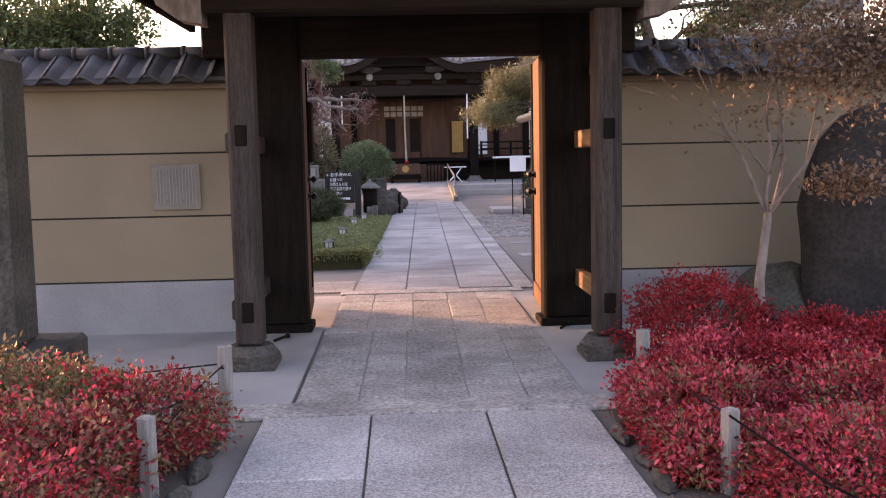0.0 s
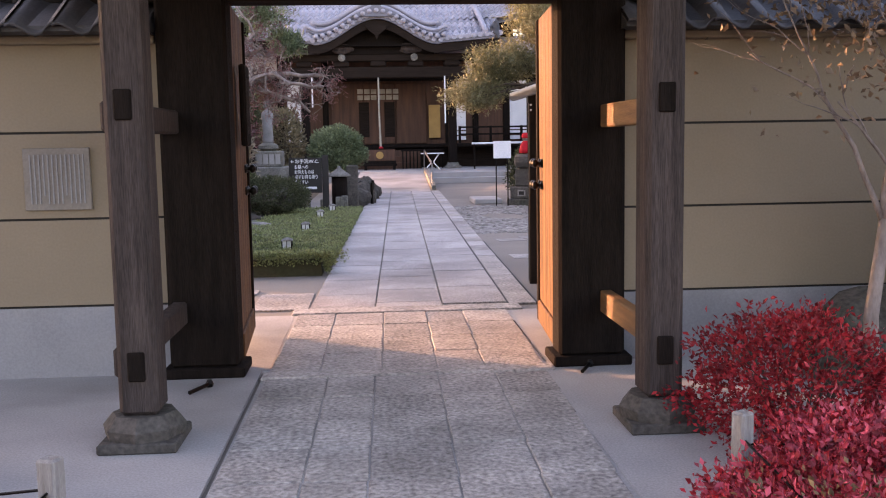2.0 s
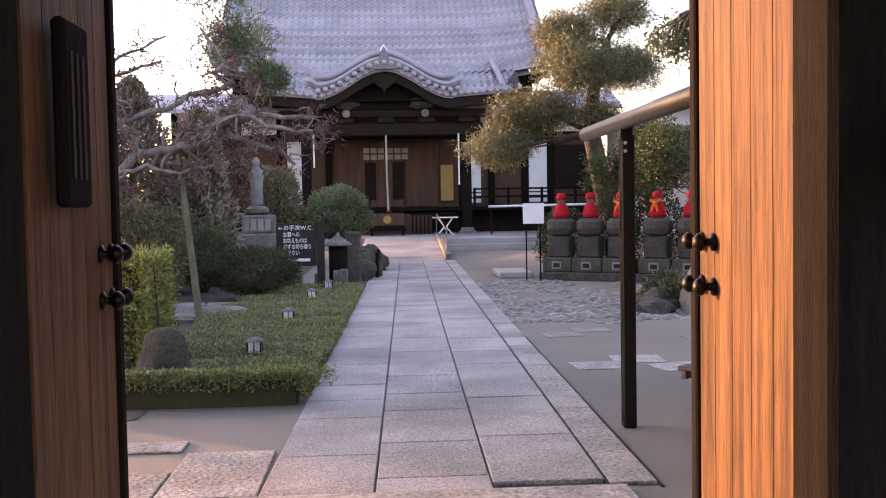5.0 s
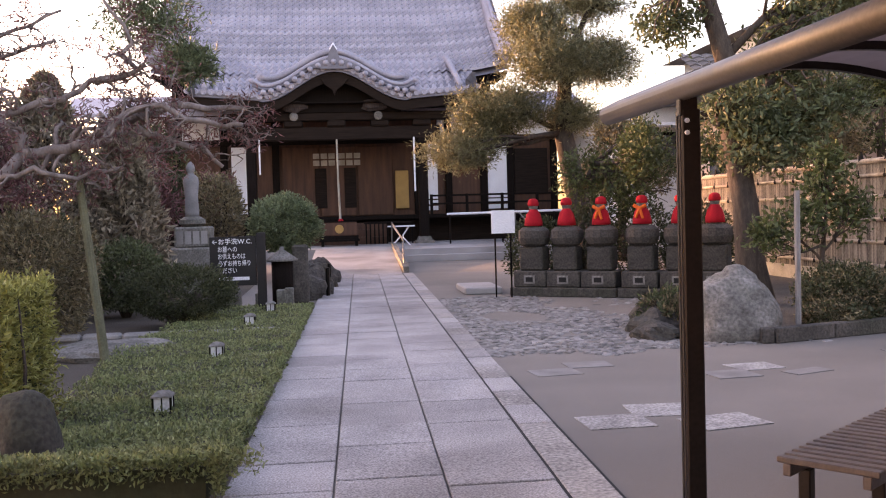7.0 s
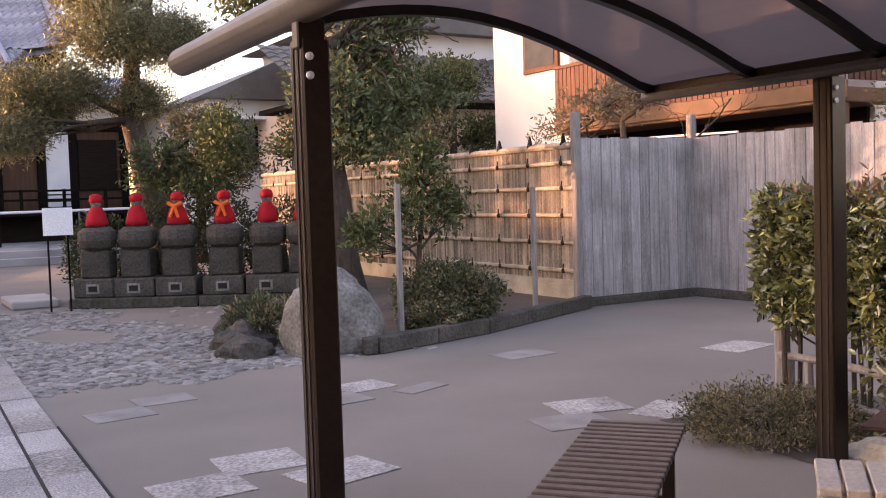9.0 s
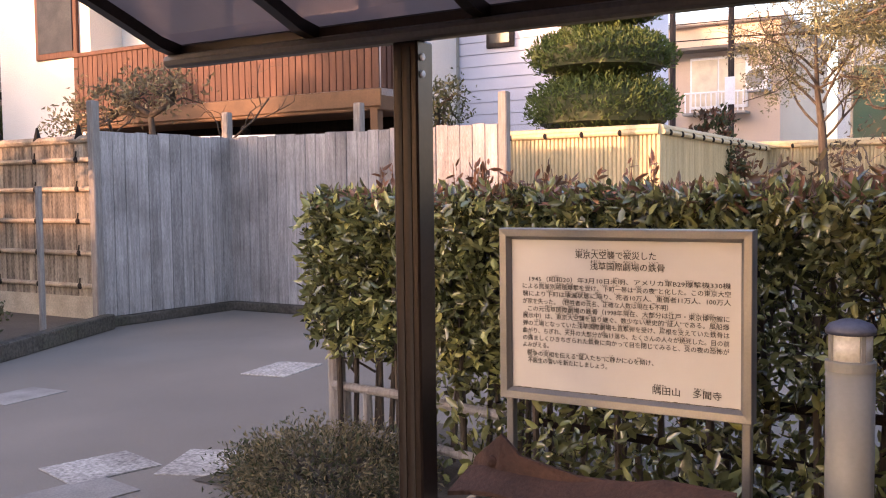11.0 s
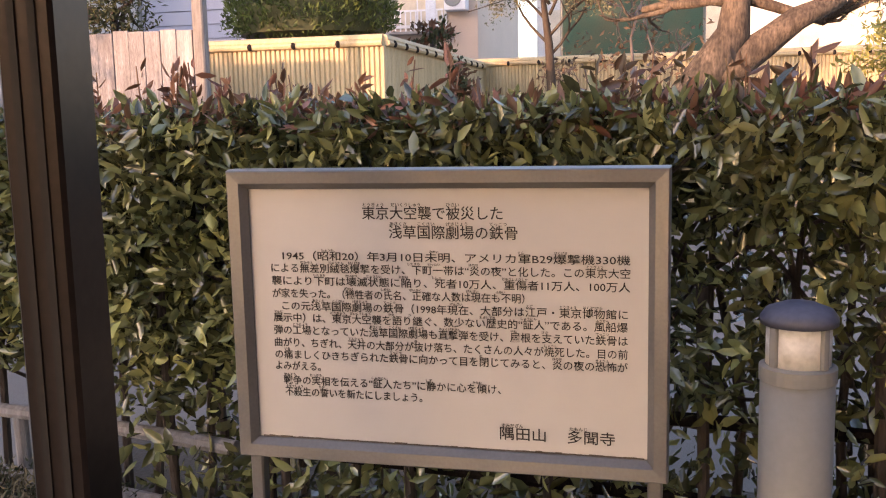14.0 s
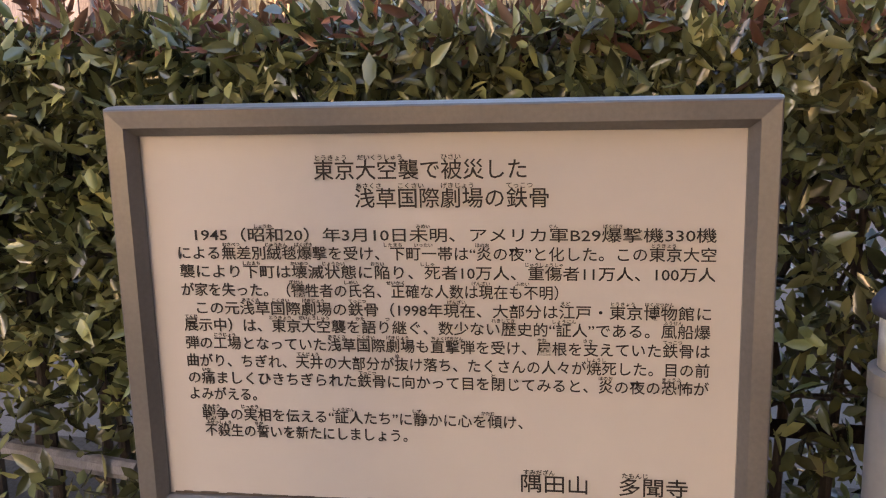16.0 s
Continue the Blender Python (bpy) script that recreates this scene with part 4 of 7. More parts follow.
sl.new(mix_a.outputs[0], mix_b.inputs[1])
sl.new(clear.outputs[0], mix_b.inputs[2])
sl.new(mix_b.outputs[0], sn["Material Output"].inputs[0])
for ya, yb in zip(RIBS[:-1], RIBS[1:]):
    g = Geo()
    vs = []
    for j in range(19):
        for y in (ya, yb):
            p = arch(GX + (BX - GX) * j / 18, y)
            vs += [(p.x, p.y, p.z + 0.003), (p.x, p.y, p.z + 0.007)]
    g.add(vs, [f for j in range(18) for f in ((j * 4, j * 4 + 2, j * 4 + 6, j * 4 + 4), (j * 4 + 1, j * 4 + 5, j * 4 + 7, j * 4 + 3))])
    part("roof_panel", g, smoked, shelter, "translucent smoked roof sheet")
part("gutter_pipe", Geo().tube([(GX, RY1 + 0.04, 1.915), (GX, RY0 - 0.05, 1.915)], 0.05, 16), bronze_pipe, shelter, "bronze tube gutter along the eave", smooth=True)
part("rear_beam", Geo().cbox(BX - 0.04, RY0, 1.83, BX + 0.04, RY1 + 0.02, 1.90, 0.006), brown_metal, shelter)
part("rear_rail", Geo().tube([(BX - 0.065, RY0, 1.84), (BX - 0.065, RY1, 1.84)], 0.022, 8), bronze_pipe, shelter)
part("bracket", Geo().cbox(1.60, 11.72, 1.80, 1.68, 11.76, 1.88, 0.004), brown_metal, shelter)
shelter_post(3.865, 9.7, 1.83, 0)

bench = thing("slatted_bench", "brown slatted bench with dark legs on the asphalt", "bench", at=(2.70, 11.86, 0), turn=39.5)
for i in range(27):
    part("slat", Geo().cbox(-0.92 + i * 0.0685, -0.2, 0.395, -0.92 + i * 0.0685 + 0.043, 0.2, 0.42, 0.004), bench_wood, bench)
for y in (-0.17, 0.14):
    part("side_rail", Geo().cbox(-0.92, y, 0.345, 0.92, y + 0.035, 0.394, 0.004), bench_wood, bench)
for x in (-0.78, 0.74):
    for y in (-0.165, 0.125):
        part("leg", Geo().cbox(x, y, -0.02, x + 0.05, y + 0.05, 0.345, 0.004), brown_metal, bench)
    part("stretcher", Geo().cbox(x + 0.01, -0.12, 0.12, x + 0.04, 0.13, 0.15, 0.003), brown_metal, bench)
stool = thing("pale_bench", "short weathered pale slatted bench", "bench", at=(3.52, 11.42, 0), turn=40)
for i in range(4):
    part("slat", Geo().cbox(-0.19, -0.17 + i * 0.087, 0.37, 0.19, -0.17 + i * 0.087 + 0.076, 0.40, 0.005), pale_slat, stool)
for x in (-0.15, 0.12):
    part("support", Geo().cbox(x, -0.15, -0.02, x + 0.04, 0.16, 0.369, 0.005), pale_slat, stool)

block = thing("stone_block", "rough buff stone block under a rusted girder piece", "stone")
gb = Geo()
nx, ny = 10, 24
vs = []
for j in range(ny + 1):
    for i in range(nx + 1):
        u, v = i / nx, j / ny
        x, y = 3.95 + 0.58 * u, 10.80 + 1.09 * v
        e = min(u, 1 - u, v * 2, (1 - v) * 2)
        vs.append((x + 0.02 * noise.noise(Vector((v * 9, 0, 3))), y + 0.03 * noise.noise(Vector((u * 9, 2, 0))), 0.37 + 0.05 * (1 - v) * 0.6 - 0.10 * max(0, 0.12 - e) / 0.12 * 0.6 + 0.018 * noise.noise(Vector((x * 9, y * 9, 0)))))
gb.add(vs, [(j * (nx + 1) + i, j * (nx + 1) + i + 1, (j + 1) * (nx + 1) + i + 1, (j + 1) * (nx + 1) + i) for j in range(ny) for i in range(nx)])
rim = [i for i in range(nx + 1)] + [j * (nx + 1) + nx for j in range(1, ny + 1)] + [ny * (nx + 1) + i for i in range(nx - 1, -1, -1)] + [j * (nx + 1) for j in range(ny - 1, 0, -1)]
low = [(vs[k][0] + 0.02 * noise.noise(Vector(vs[k]) * 5), vs[k][1] + 0.03 * noise.noise(Vector(vs[k]) * 6), -0.02) for k in rim]
k0 = len(gb.v)
gb.v.extend(low)
for i in range(len(rim)):
    gb.f.append((rim[i], k0 + i, k0 + (i + 1) % len(rim), rim[(i + 1) % len(rim)]))
part("block", gb, tuff, block)

girder = thing("rusted_girder", "torn riveted piece of rusted steel girder on a stone", "steel relic")
gg = Geo()
prof = [(-0.50, 0.05), (-0.44, 0.10), (-0.38, 0.15), (-0.30, 0.09), (-0.1, 0.05), (0.15, 0.035), (0.35, 0.04), (0.5, 0.035)]
vs = []
for y, h in prof:
    s = 0.02 * math.sin(y * 7)
    vs += [(4.22 + s, 11.36 - y, 0.405), (4.25 + s, 11.36 - y, 0.405), (4.27 + s * 2, 11.36 - y, 0.42 + h), (4.255 + s * 2, 11.36 - y, 0.42 + h)]
fs = []
for i in range(len(prof) - 1):
    for k in range(4):
        fs.append((i * 4 + k, (i + 1) * 4 + k, (i + 1) * 4 + (k + 1) % 4, i * 4 + (k + 1) % 4))
fs += [(0, 1, 2, 3), tuple(4 * (len(prof) - 1) + k for k in (3, 2, 1, 0))]
gg.add(vs, fs)
part("web_plate", gg, rust, girder)
gg = Geo()
vs = []
for i in range(13):
    y = 11.86 - i * 0.075
    z = 0.385 + 0.008 * math.sin(i * 0.9) + 0.003 * i + (0.014 if i > 8 else 0)
    vs += [(4.09 + 0.02 * math.sin(i), y, z), (4.24, y, z + 0.05), (4.24, y, z + 0.065), (4.09 + 0.02 * math.sin(i), y, z + 0.015)]
fs = []
for i in range(12):
    for k in range(4):
        fs.append((i * 4 + k, (i + 1) * 4 + k, (i + 1) * 4 + (k + 1) % 4, i * 4 + (k + 1) % 4))
fs += [(0, 1, 2, 3), (51, 50, 49, 48)]
gg.add(vs, fs)
part("flange_plate", gg, rust, girder)
for i in range(3):
    part("rivet", Geo().lathe([(0.022, 0), (0.02, 0.012), (0.008, 0.02)], n=10, m=pose(4.238, 11.77 - i * 0.05, 0.475 - i * 0.008, 0, -90, 0)), rust, girder)

board = thing("information_board", "steel-framed white information board with black Japanese lettering", "sign board", at=(4.6, 11.465, 0))
W, H0, H1 = 0.463, 0.612, 1.245
for y in (-W + 0.012, W - 0.042):
    part("leg", Geo().cbox(0.008, y, -0.02, 0.042, y + 0.03, H0 + 0.04, 0.004), steel, board)


def frame_bar(p, q, w, inward):
    """A bevelled frame bar between two outer corners in the board's plane."""
    gq = Geo()
    iy, iz = inward
    prof = ((0.0, 0.0), (-0.02, 0.06), (-0.022, 0.12), (-0.020, 0.70), (-0.004, 1.0), (0.02, 1.0))
    vs = []
    for (y, z), (my, mz) in ((p, (iy[0], iz[0])), (q, (iy[1], iz[1]))):
        for x, k in prof:
            vs.append((x, y + my * w * k, z + mz * w * k))
        vs.append((0.03, y, z))
    n = len(prof) + 1
    gq.add(vs, [(k, (k + 1) % n, n + (k + 1) % n, n + k) for k in range(n)])
    return gq


FW = 0.042
part("frame_bar", frame_bar((W, H1), (-W, H1), FW, ((-1, 1), (-1, -1))), steel, board)
part("frame_bar", frame_bar((W, H0), (-W, H0), FW, ((-1, 1), (1, 1))), steel, board)
part("frame_bar", frame_bar((W, H0), (W, H1), FW, ((-1, -1), (1, -1))), steel, board)
part("frame_bar", frame_bar((-W, H0), (-W, H1), FW, ((1, 1), (1, -1))), steel, board)
part("panel", Geo().box(0.004, -W + 0.02, H0 + 0.02, 0.028, W - 0.02, H1 - 0.02), board_white, board, "white printed panel")
dirt = Geo()
for i in range(60):
    y = -0.415 + i * 0.0138
    h = 0.002 + 0.004 * abs(noise.noise(Vector((i * 0.37, 0, 5))))
    dirt.box(0.0018, y, H0 + FW - 0.002, 0.0038, y + 0.0139, H0 + FW + h)
part("grime_line", dirt, soil, board, "dark grime along the lower frame", kind="stuff")


def lettering(text, size, thick=0.0005, width=None, align="LEFT"):
    """A mesh of filled letters in the xy plane, scaled to a given width."""
    cu = bpy.data.curves.new("lettering", "FONT")
    cu.body, cu.size, cu.extrude, cu.align_x = text, size, thick, align
    cu.offset = size * 0.005
    cu.resolution_u = 2
    ob = bpy.data.objects.new("lettering", cu)
    scene.collection.objects.link(ob)
    me = bpy.data.meshes.new_from_object(ob.evaluated_get(bpy.context.evaluated_depsgraph_get()))
    bpy.data.objects.remove(ob)
    if width:
        co = np.empty(len(me.vertices) * 3)
        me.vertices.foreach_get("co", co)
        co = co.reshape(-1, 3)
        span = co[:, 0].max() - co[:, 0].min()
        co[:, 0] = (co[:, 0] - co[:, 0].min()) * width / span
        me.vertices.foreach_set("co", co.reshape(-1))
        me.update()
    return me


LINES = [
    ("東京大空襲で被災した", 0.329, 0.678, 0.130, 0.0300),
    ("浅草国際劇場の鉄骨", 0.396, 0.713, 0.185, 0.0300),
    ("1945（昭和20）年3月10日未明、アメリカ軍B29爆撃機330機", 0.115, 0.975, 0.253, 0.0215),
    ("による無差別絨毯爆撃を受け、下町一帯は“炎の夜”と化した。この東京大空", 0.083, 0.975, 0.290, 0.0215),
    ("襲により下町は壊滅状態に陥り、死者10万人、重傷者11万人、100万人", 0.083, 0.975, 0.328, 0.0215),
    ("が家を失った。（犠牲者の氏名、正確な人数は現在も不明）", 0.083, 0.728, 0.366, 0.0215),
    ("この元浅草国際劇場の鉄骨（1998年現在、大部分は江戸・東京博物館に", 0.108, 0.970, 0.404, 0.0215),
    ("展示中）は、東京大空襲を語り継ぐ、数少ない歴史的“証人”である。風船爆", 0.083, 0.970, 0.440, 0.0215),
    ("弾の工場となっていた浅草国際劇場も直撃弾を受け、屋根を支えていた鉄骨は", 0.083, 0.970, 0.478, 0.0215),
    ("曲がり、ちぎれ、天井の大部分が抜け落ち、たくさんの人々が焼死した。目の前", 0.083, 0.970, 0.516, 0.0215),
    ("の痛ましくひきちぎられた鉄骨に向かって目を閉じてみると、炎の夜の恐怖が", 0.083, 0.970, 0.553, 0.0215),
    ("よみがえる。", 0.083, 0.205, 0.588, 0.0215),
    ("戦争の実相を伝える“証人たち”に静かに心を傾け、", 0.103, 0.668, 0.632, 0.0215),
    ("不殺生の誓いを新たにしましょう。", 0.106, 0.470, 0.668, 0.0215),
    ("隅田山", 0.664, 0.776, 0.765, 0.0300),
    ("多聞寺", 0.829, 0.941, 0.765, 0.0300),
]
TW, TH = 2 * W - 2 * FW, H1 - H0 - 2 * FW
for text, u0, u1, v, size in LINES:
    o = part("text_line", lettering(text, size, width=(u1 - u0) * 0.854), ink, board)
    o.matrix_basis = pose(0.0028, 0.447 - u0 * 0.854, H1 - 0.0104 - v * 0.724, 90, 0, -90)

READINGS = (("東京", "とうきょう"), ("大空襲", "だいくうしゅう"), ("被災", "ひさい"), ("浅草", "あさくさ"), ("国際", "こくさい"), ("劇場", "げきじょう"), ("鉄骨", "てっこつ"), ("昭和", "しょうわ"), ("未明", "みめい"), ("軍", "ぐん"), ("爆撃", "ばくげき"), ("無差別", "むさべつ"), ("絨毯", "じゅうたん"), ("下町", "したまち"), ("一帯", "いったい"), ("炎", "ほのお"), ("壊滅", "かいめつ"), ("状態", "じょうたい"), ("陥", "おちい"), ("死者", "ししゃ"), ("重傷者", "じゅうしょうしゃ"), ("犠牲", "ぎせい"), ("氏名", "しめい"), ("正確", "せいかく"), ("現在", "げんざい"), ("不明", "ふめい"), ("江戸", "えど"), ("博物館", "はくぶつかん"), ("展示", "てんじ"), ("語", "かた"), ("継", "つ"), ("歴史的", "れきしてき"), ("証人", "しょうにん"), ("風船", "ふうせん"), ("工場", "こうじょう"), ("直撃弾", "ちょくげきだん"), ("屋根", "やね"), ("支", "ささ"), ("天井", "てんじょう"), ("抜", "ぬ"), ("焼死", "しょうし"), ("痛", "いた"), ("閉", "と"), ("恐怖", "きょうふ"), ("戦争", "せんそう"), ("実相", "じっそう"), ("静", "しず"), ("傾", "かたむ"), ("不殺生", "ふせっしょう"), ("誓", "ちか"), ("隅田山", "すみだざん"), ("多聞寺", "たもんじ"))
for text, u0, u1, v, size in LINES:
    width = [0.58 if c.isascii() else 1.0 for c in text]
    for word, sound in READINGS:
        k = text.find(word)
        if k < 0:
            continue
        a, b2 = sum(width[:k]) / sum(width), sum(width[:k + len(word)]) / sum(width)
        w = (b2 - a) * (u1 - u0) * 0.854
        o = part("reading_text", lettering(sound, size * 0.30, width=min(w * 0.94, len(sound) * size * 0.30)), ink, board)
        o.matrix_basis = pose(0.0028, 0.447 - (u0 + a * (u1 - u0)) * 0.854 - w * 0.04, H1 - 0.0104 - v * 0.724 + size * 0.84, 90, 0, -90)

lampb = thing("bollard_light", "grey cylindrical bollard light with a dark cap", "bollard", at=(4.79, 10.742, -0.012))
part("shaft", Geo().lathe([(0.076, -0.008), (0.076, 0.80)], n=28), bollard_grey, lampb, smooth=True)
part("collar", Geo().lathe([(0.079, 0.795), (0.079, 0.825), (0.07, 0.83)], n=28), bollard_grey, lampb)
part("diffuser", Geo().lathe([(0.066, 0.83), (0.066, 0.915)], n=28), lamp_glass, lampb, "frosted glass ring", smooth=True)
for a in (40, 130, 220, 310):
    part("strut", Geo().cbox(0.064, -0.009, 0.83, 0.075, 0.009, 0.915, 0.002, m=pose(0, 0, 0, 0, 0, a)), bollard_grey, lampb)
part("cap", Geo().lathe([(0.078, 0.915), (0.079, 0.93), (0.067, 0.947), (0.033, 0.96), (0.002, 0.964)], n=28), bollard_cap, lampb, smooth=True)

# ---- fences ----
fence = thing("grey_board_fence", "silver-grey vertical board fence on a concrete kerb", "fence")
corner = [(8.32, 18.82), (10.2, 18.74), (10.2, 14.98)]
for (xa, ya), (xb, yb) in zip(corner[:-1], corner[1:]):
    L = math.hypot(xb - xa, yb - ya)
    ang = math.degrees(math.atan2(yb - ya, xb - xa))
    m = pose(xa, ya, 0, 0, 0, ang)
    n = int(L / 0.148)
    for i in range(n):
        wj = random.uniform(-0.006, 0.006)
        part("board", Geo().cbox(i * L / n + 0.003, -0.012 + wj, 0.09, (i + 1) * L / n - 0.003, 0.012 + wj, 2.10 + random.uniform(-0.012, 0.012), 0.003, m=m), fence_wood, fence)
    part("kerb", Geo().cbox(0, -0.07, -0.02, L, 0.07, 0.085, 0.01, m=m), dark_stone, fence)
    for z in (0.5, 1.7):
        part("rail", Geo().cbox(0, 0.014, z, L, 0.06, z + 0.09, 0.005, m=m), fence_wood, fence)
for x, y in ((8.28, 18.86), (10.24, 18.82), (10.26, 16.8), (10.22, 14.92)):
    part("fence_post", Geo().cbox(x - 0.05, y - 0.05, -0.02, x + 0.05, y + 0.05, 2.42, 0.012), grey_wood, fence)

bfence = thing("bamboo_fence", "old split-bamboo fence with tied horizontal canes", "fence")
FX, FY0, FY1 = 8.34, 18.92, 30.0
g = Geo()
y = FY0
while y < FY1:
    w = random.uniform(0.028, 0.04)
    z1 = 1.98
    g.add([(FX, y, 0.30), (FX - 0.012, y + w / 2, 0.30), (FX, y + w - 0.003, 0.30), (FX, y, z1), (FX - 0.012, y + w / 2, z1), (FX, y + w - 0.003, z1), (FX + 0.02, y, 0.3), (FX + 0.02, y + w, 0.3), (FX + 0.02, y + w, z1), (FX + 0.02, y, z1)], [(1, 0, 3, 4), (2, 1, 4, 5), (7, 6, 9, 8)])
    y += w
part("bamboo_slats", g, bamboo_old, bfence, kind="stuff")
for z in (0.42, 0.78, 1.13, 1.48, 1.80):
    part("cane", Geo().tube([(FX - 0.03, FY0, z), (FX - 0.03, (FY0 + FY1) / 2, z + 0.01), (FX - 0.03, FY1, z)], 0.028, 8), bamboo_old, bfence)
    for i in range(15):
        yk = FY0 + 0.25 + i * 0.72
        k = Geo().blob((FX - 0.06, yk, z), (0.025, 0.03, 0.035), nu=6, nv=4)
        k.tube([(FX - 0.06, yk, z + 0.02), (FX - 0.075, yk - 0.03, z + 0.09)], 0.008, 4)
        part("knot", k, knot_black, bfence)
part("top_cane", Geo().tube([(FX - 0.01, FY0, 2.02), (FX - 0.01, FY1, 2.03)], 0.045, 8), bamboo_old, bfence)
for i in range(15):
    part("top_tie", Geo().tube([(FX - 0.01, FY0 + 0.25 + i * 0.72, 2.03), (FX - 0.03, FY0 + 0.22 + i * 0.72, 2.18)], [0.05, 0.012], 6), knot_black, bfence)
part("fence_foot", Geo().box(FX - 0.03, FY0, -0.02, FX + 0.05, FY1, 0.30), tuff, bfence, "buff stone footing")

yfence = thing("yellow_bamboo_fence", "sunlit new yellow bamboo fence with black ties", "fence")


def bamboo_run(xa, ya, xb, yb, z0, z1):
    L = math.hypot(xb - xa, yb - ya)
    m = pose(xa, ya, 0, 0, 0, math.degrees(math.atan2(yb - ya, xb - xa)))
    g = Geo()
    x = 0.0
    while x < L:
        k = 4
        vs = []
        for z in (z0, z1):
            for a in range(k):
                t = math.pi * a / (k - 1)
                vs.append(tuple(m @ Vector((x + 0.024 - 0.024 * math.cos(t), -0.02 * math.sin(t), z))))
        g.add(vs, [(a, a + 1, k + a + 1, k + a) for a in range(k - 1)])
        x += 0.05
    g.box(0, 0.0, z0, L, 0.03, z1, m=m)
    part("bamboo_slats", g, bamboo_new, yfence, kind="stuff")
    for z in (z1 - 0.02, (z0 + z1) / 2 + 0.05, z0 + 0.3):
        part("cane", Geo().tube([m @ Vector((0, -0.035, z)), m @ Vector((L, -0.035, z))], 0.03, 8), bamboo_new, yfence)
        for i in range(int(L / 0.45)):
            part("knot", Geo().blob(tuple(m @ Vector((0.2 + i * 0.45, -0.06, z))), (0.025, 0.025, 0.035), nu=6, nv=4), knot_black, yfence)
    part("top_cane", Geo().tube([m @ Vector((0, 0, z1 + 0.02)), m @ Vector((L, 0, z1 + 0.02))], 0.045, 8), bamboo_new, yfence)


bamboo_run(11.5, 15.7, 11.5, 13.72, -0.02, 2.04)
bamboo_run(11.5, 13.72, 17.0, 13.9, -0.02, 2.04)
bamboo_run(17.0, 14.6, 17.0, 4.0, -0.02, 2.08)

# planting kerb by the bamboo fence
pk = thing("planting_kerb", "dark grey stone kerb round the planting bed", "kerb")
for (xa, ya), (xb, yb) in (((4.62, 17.2), (6.1, 17.62)), ((6.1, 17.62), (8.3, 18.62)), ((4.6, 17.22), (4.75, 18.4))):
    L = math.hypot(xb - xa, yb - ya)
    n = max(1, round(L / 0.9))
    for i in range(n):
        part("kerb_stone", Geo().cbox(i * L / n + 0.003, 0, -0.02, (i + 1) * L / n - 0.003, 0.13, 0.14, 0.012, m=pose(xa, ya, 0, 0, 0, math.degrees(math.atan2(yb - ya, xb - xa)))), dark_stone, pk)
tagged(part("bed_soil", Geo().add([(4.7, 17.3, 0.06), (6.1, 17.7, 0.06), (8.3, 18.75, 0.06), (8.3, 30, 0.06), (4.9, 22.0, 0.06)], [(0, 1, 2, 3, 4)]), soil), "bare brown planting soil", "soil", kind="structure")

# ---- planting by the gate ----
rng = np.random.default_rng(5)


def mound(name, label, category, x, y, r, h, mats, n=4200, size=0.031, group="", aspect=0.5, z0=0.0, seed=0):
    """A low mounded bush: bare stems and a loose skin of leaves in one or two colours."""
    b = thing(name, label, category, group)
    stems = Geo()
    for i in range(9):
        a = 2 * math.pi * i / 9 + seed
        stems.tube([(x + 0.05 * math.cos(a), y + 0.05 * math.sin(a), z0 - 0.02), (x + 0.4 * r * math.cos(a), y + 0.4 * r * math.sin(a), z0 + h * 0.5), (x + 0.75 * r * math.cos(a), y + 0.75 * r * math.sin(a), z0 + h * 0.8)], [0.012, 0.009, 0.004], 5)
    part("stem_growth", stems, bark, b, kind="stuff")
    for k, m in enumerate(mats):
        tuft, td = shell_points(max(30, n // 26), (x, y, z0 + h * 0.42), (r, r, h * 0.6), rng, inner=0.78, zmin=z0 + 0.01, lump=0.4, seed=seed + k)
        pick = rng.integers(0, len(tuft), n // len(mats))
        p = tuft[pick] + rng.normal(size=(len(pick), 3)) * 0.04 * (r / 0.5) ** 0.5
        p[:, 2] = np.maximum(p[:, 2], z0 + 0.01)
        part("leaves", leaf_mesh("leaves", p, size, rng, aspect=aspect, up=0.35, out=td[pick] * 0.9), m, b, kind="stuff")
    return b


RED = "crimson nandina bush with fine pointed leaves"
PINK = "pinkish red nandina bush in the gate bed"
OLIVE = "olive and rust nandina bush in the gate bed"
for i, (x, y, r, h, k) in enumerate(((2.0, 6.38, 0.47, 0.60, 0), (2.75, 6.1, 0.36, 0.34, 0), (1.80, 5.5, 0.34, 0.36, 1), (1.52, 4.75, 0.40, 0.34, 2), (1.40, 4.2, 0.28, 0.24, 2), (1.50, 5.2, 0.30, 0.28, 1), (2.25, 5.35, 0.46, 0.36, 1), (3.1, 5.6, 0.5, 0.37, 0), (2.35, 4.55, 0.48, 0.38, 2), (3.2, 4.9, 0.55, 0.38, 1), (3.9, 5.9, 0.6, 0.42, 0), (1.85, 3.85, 0.44, 0.29, 2), (2.7, 3.65, 0.52, 0.38, 2), (3.6, 4.0, 0.6, 0.5, 1), (4.4, 5.2, 0.6, 0.55, 0))):
    mound("nandina_bush", (RED, RED, PINK)[k], "bush", x, y, r, h, ((red_leaf,), (red_leaf, pink_leaf), (pink_leaf, red_leaf, pink_leaf, brownred_leaf))[k], n=9000, group="nandina bushes at the gate", seed=i)
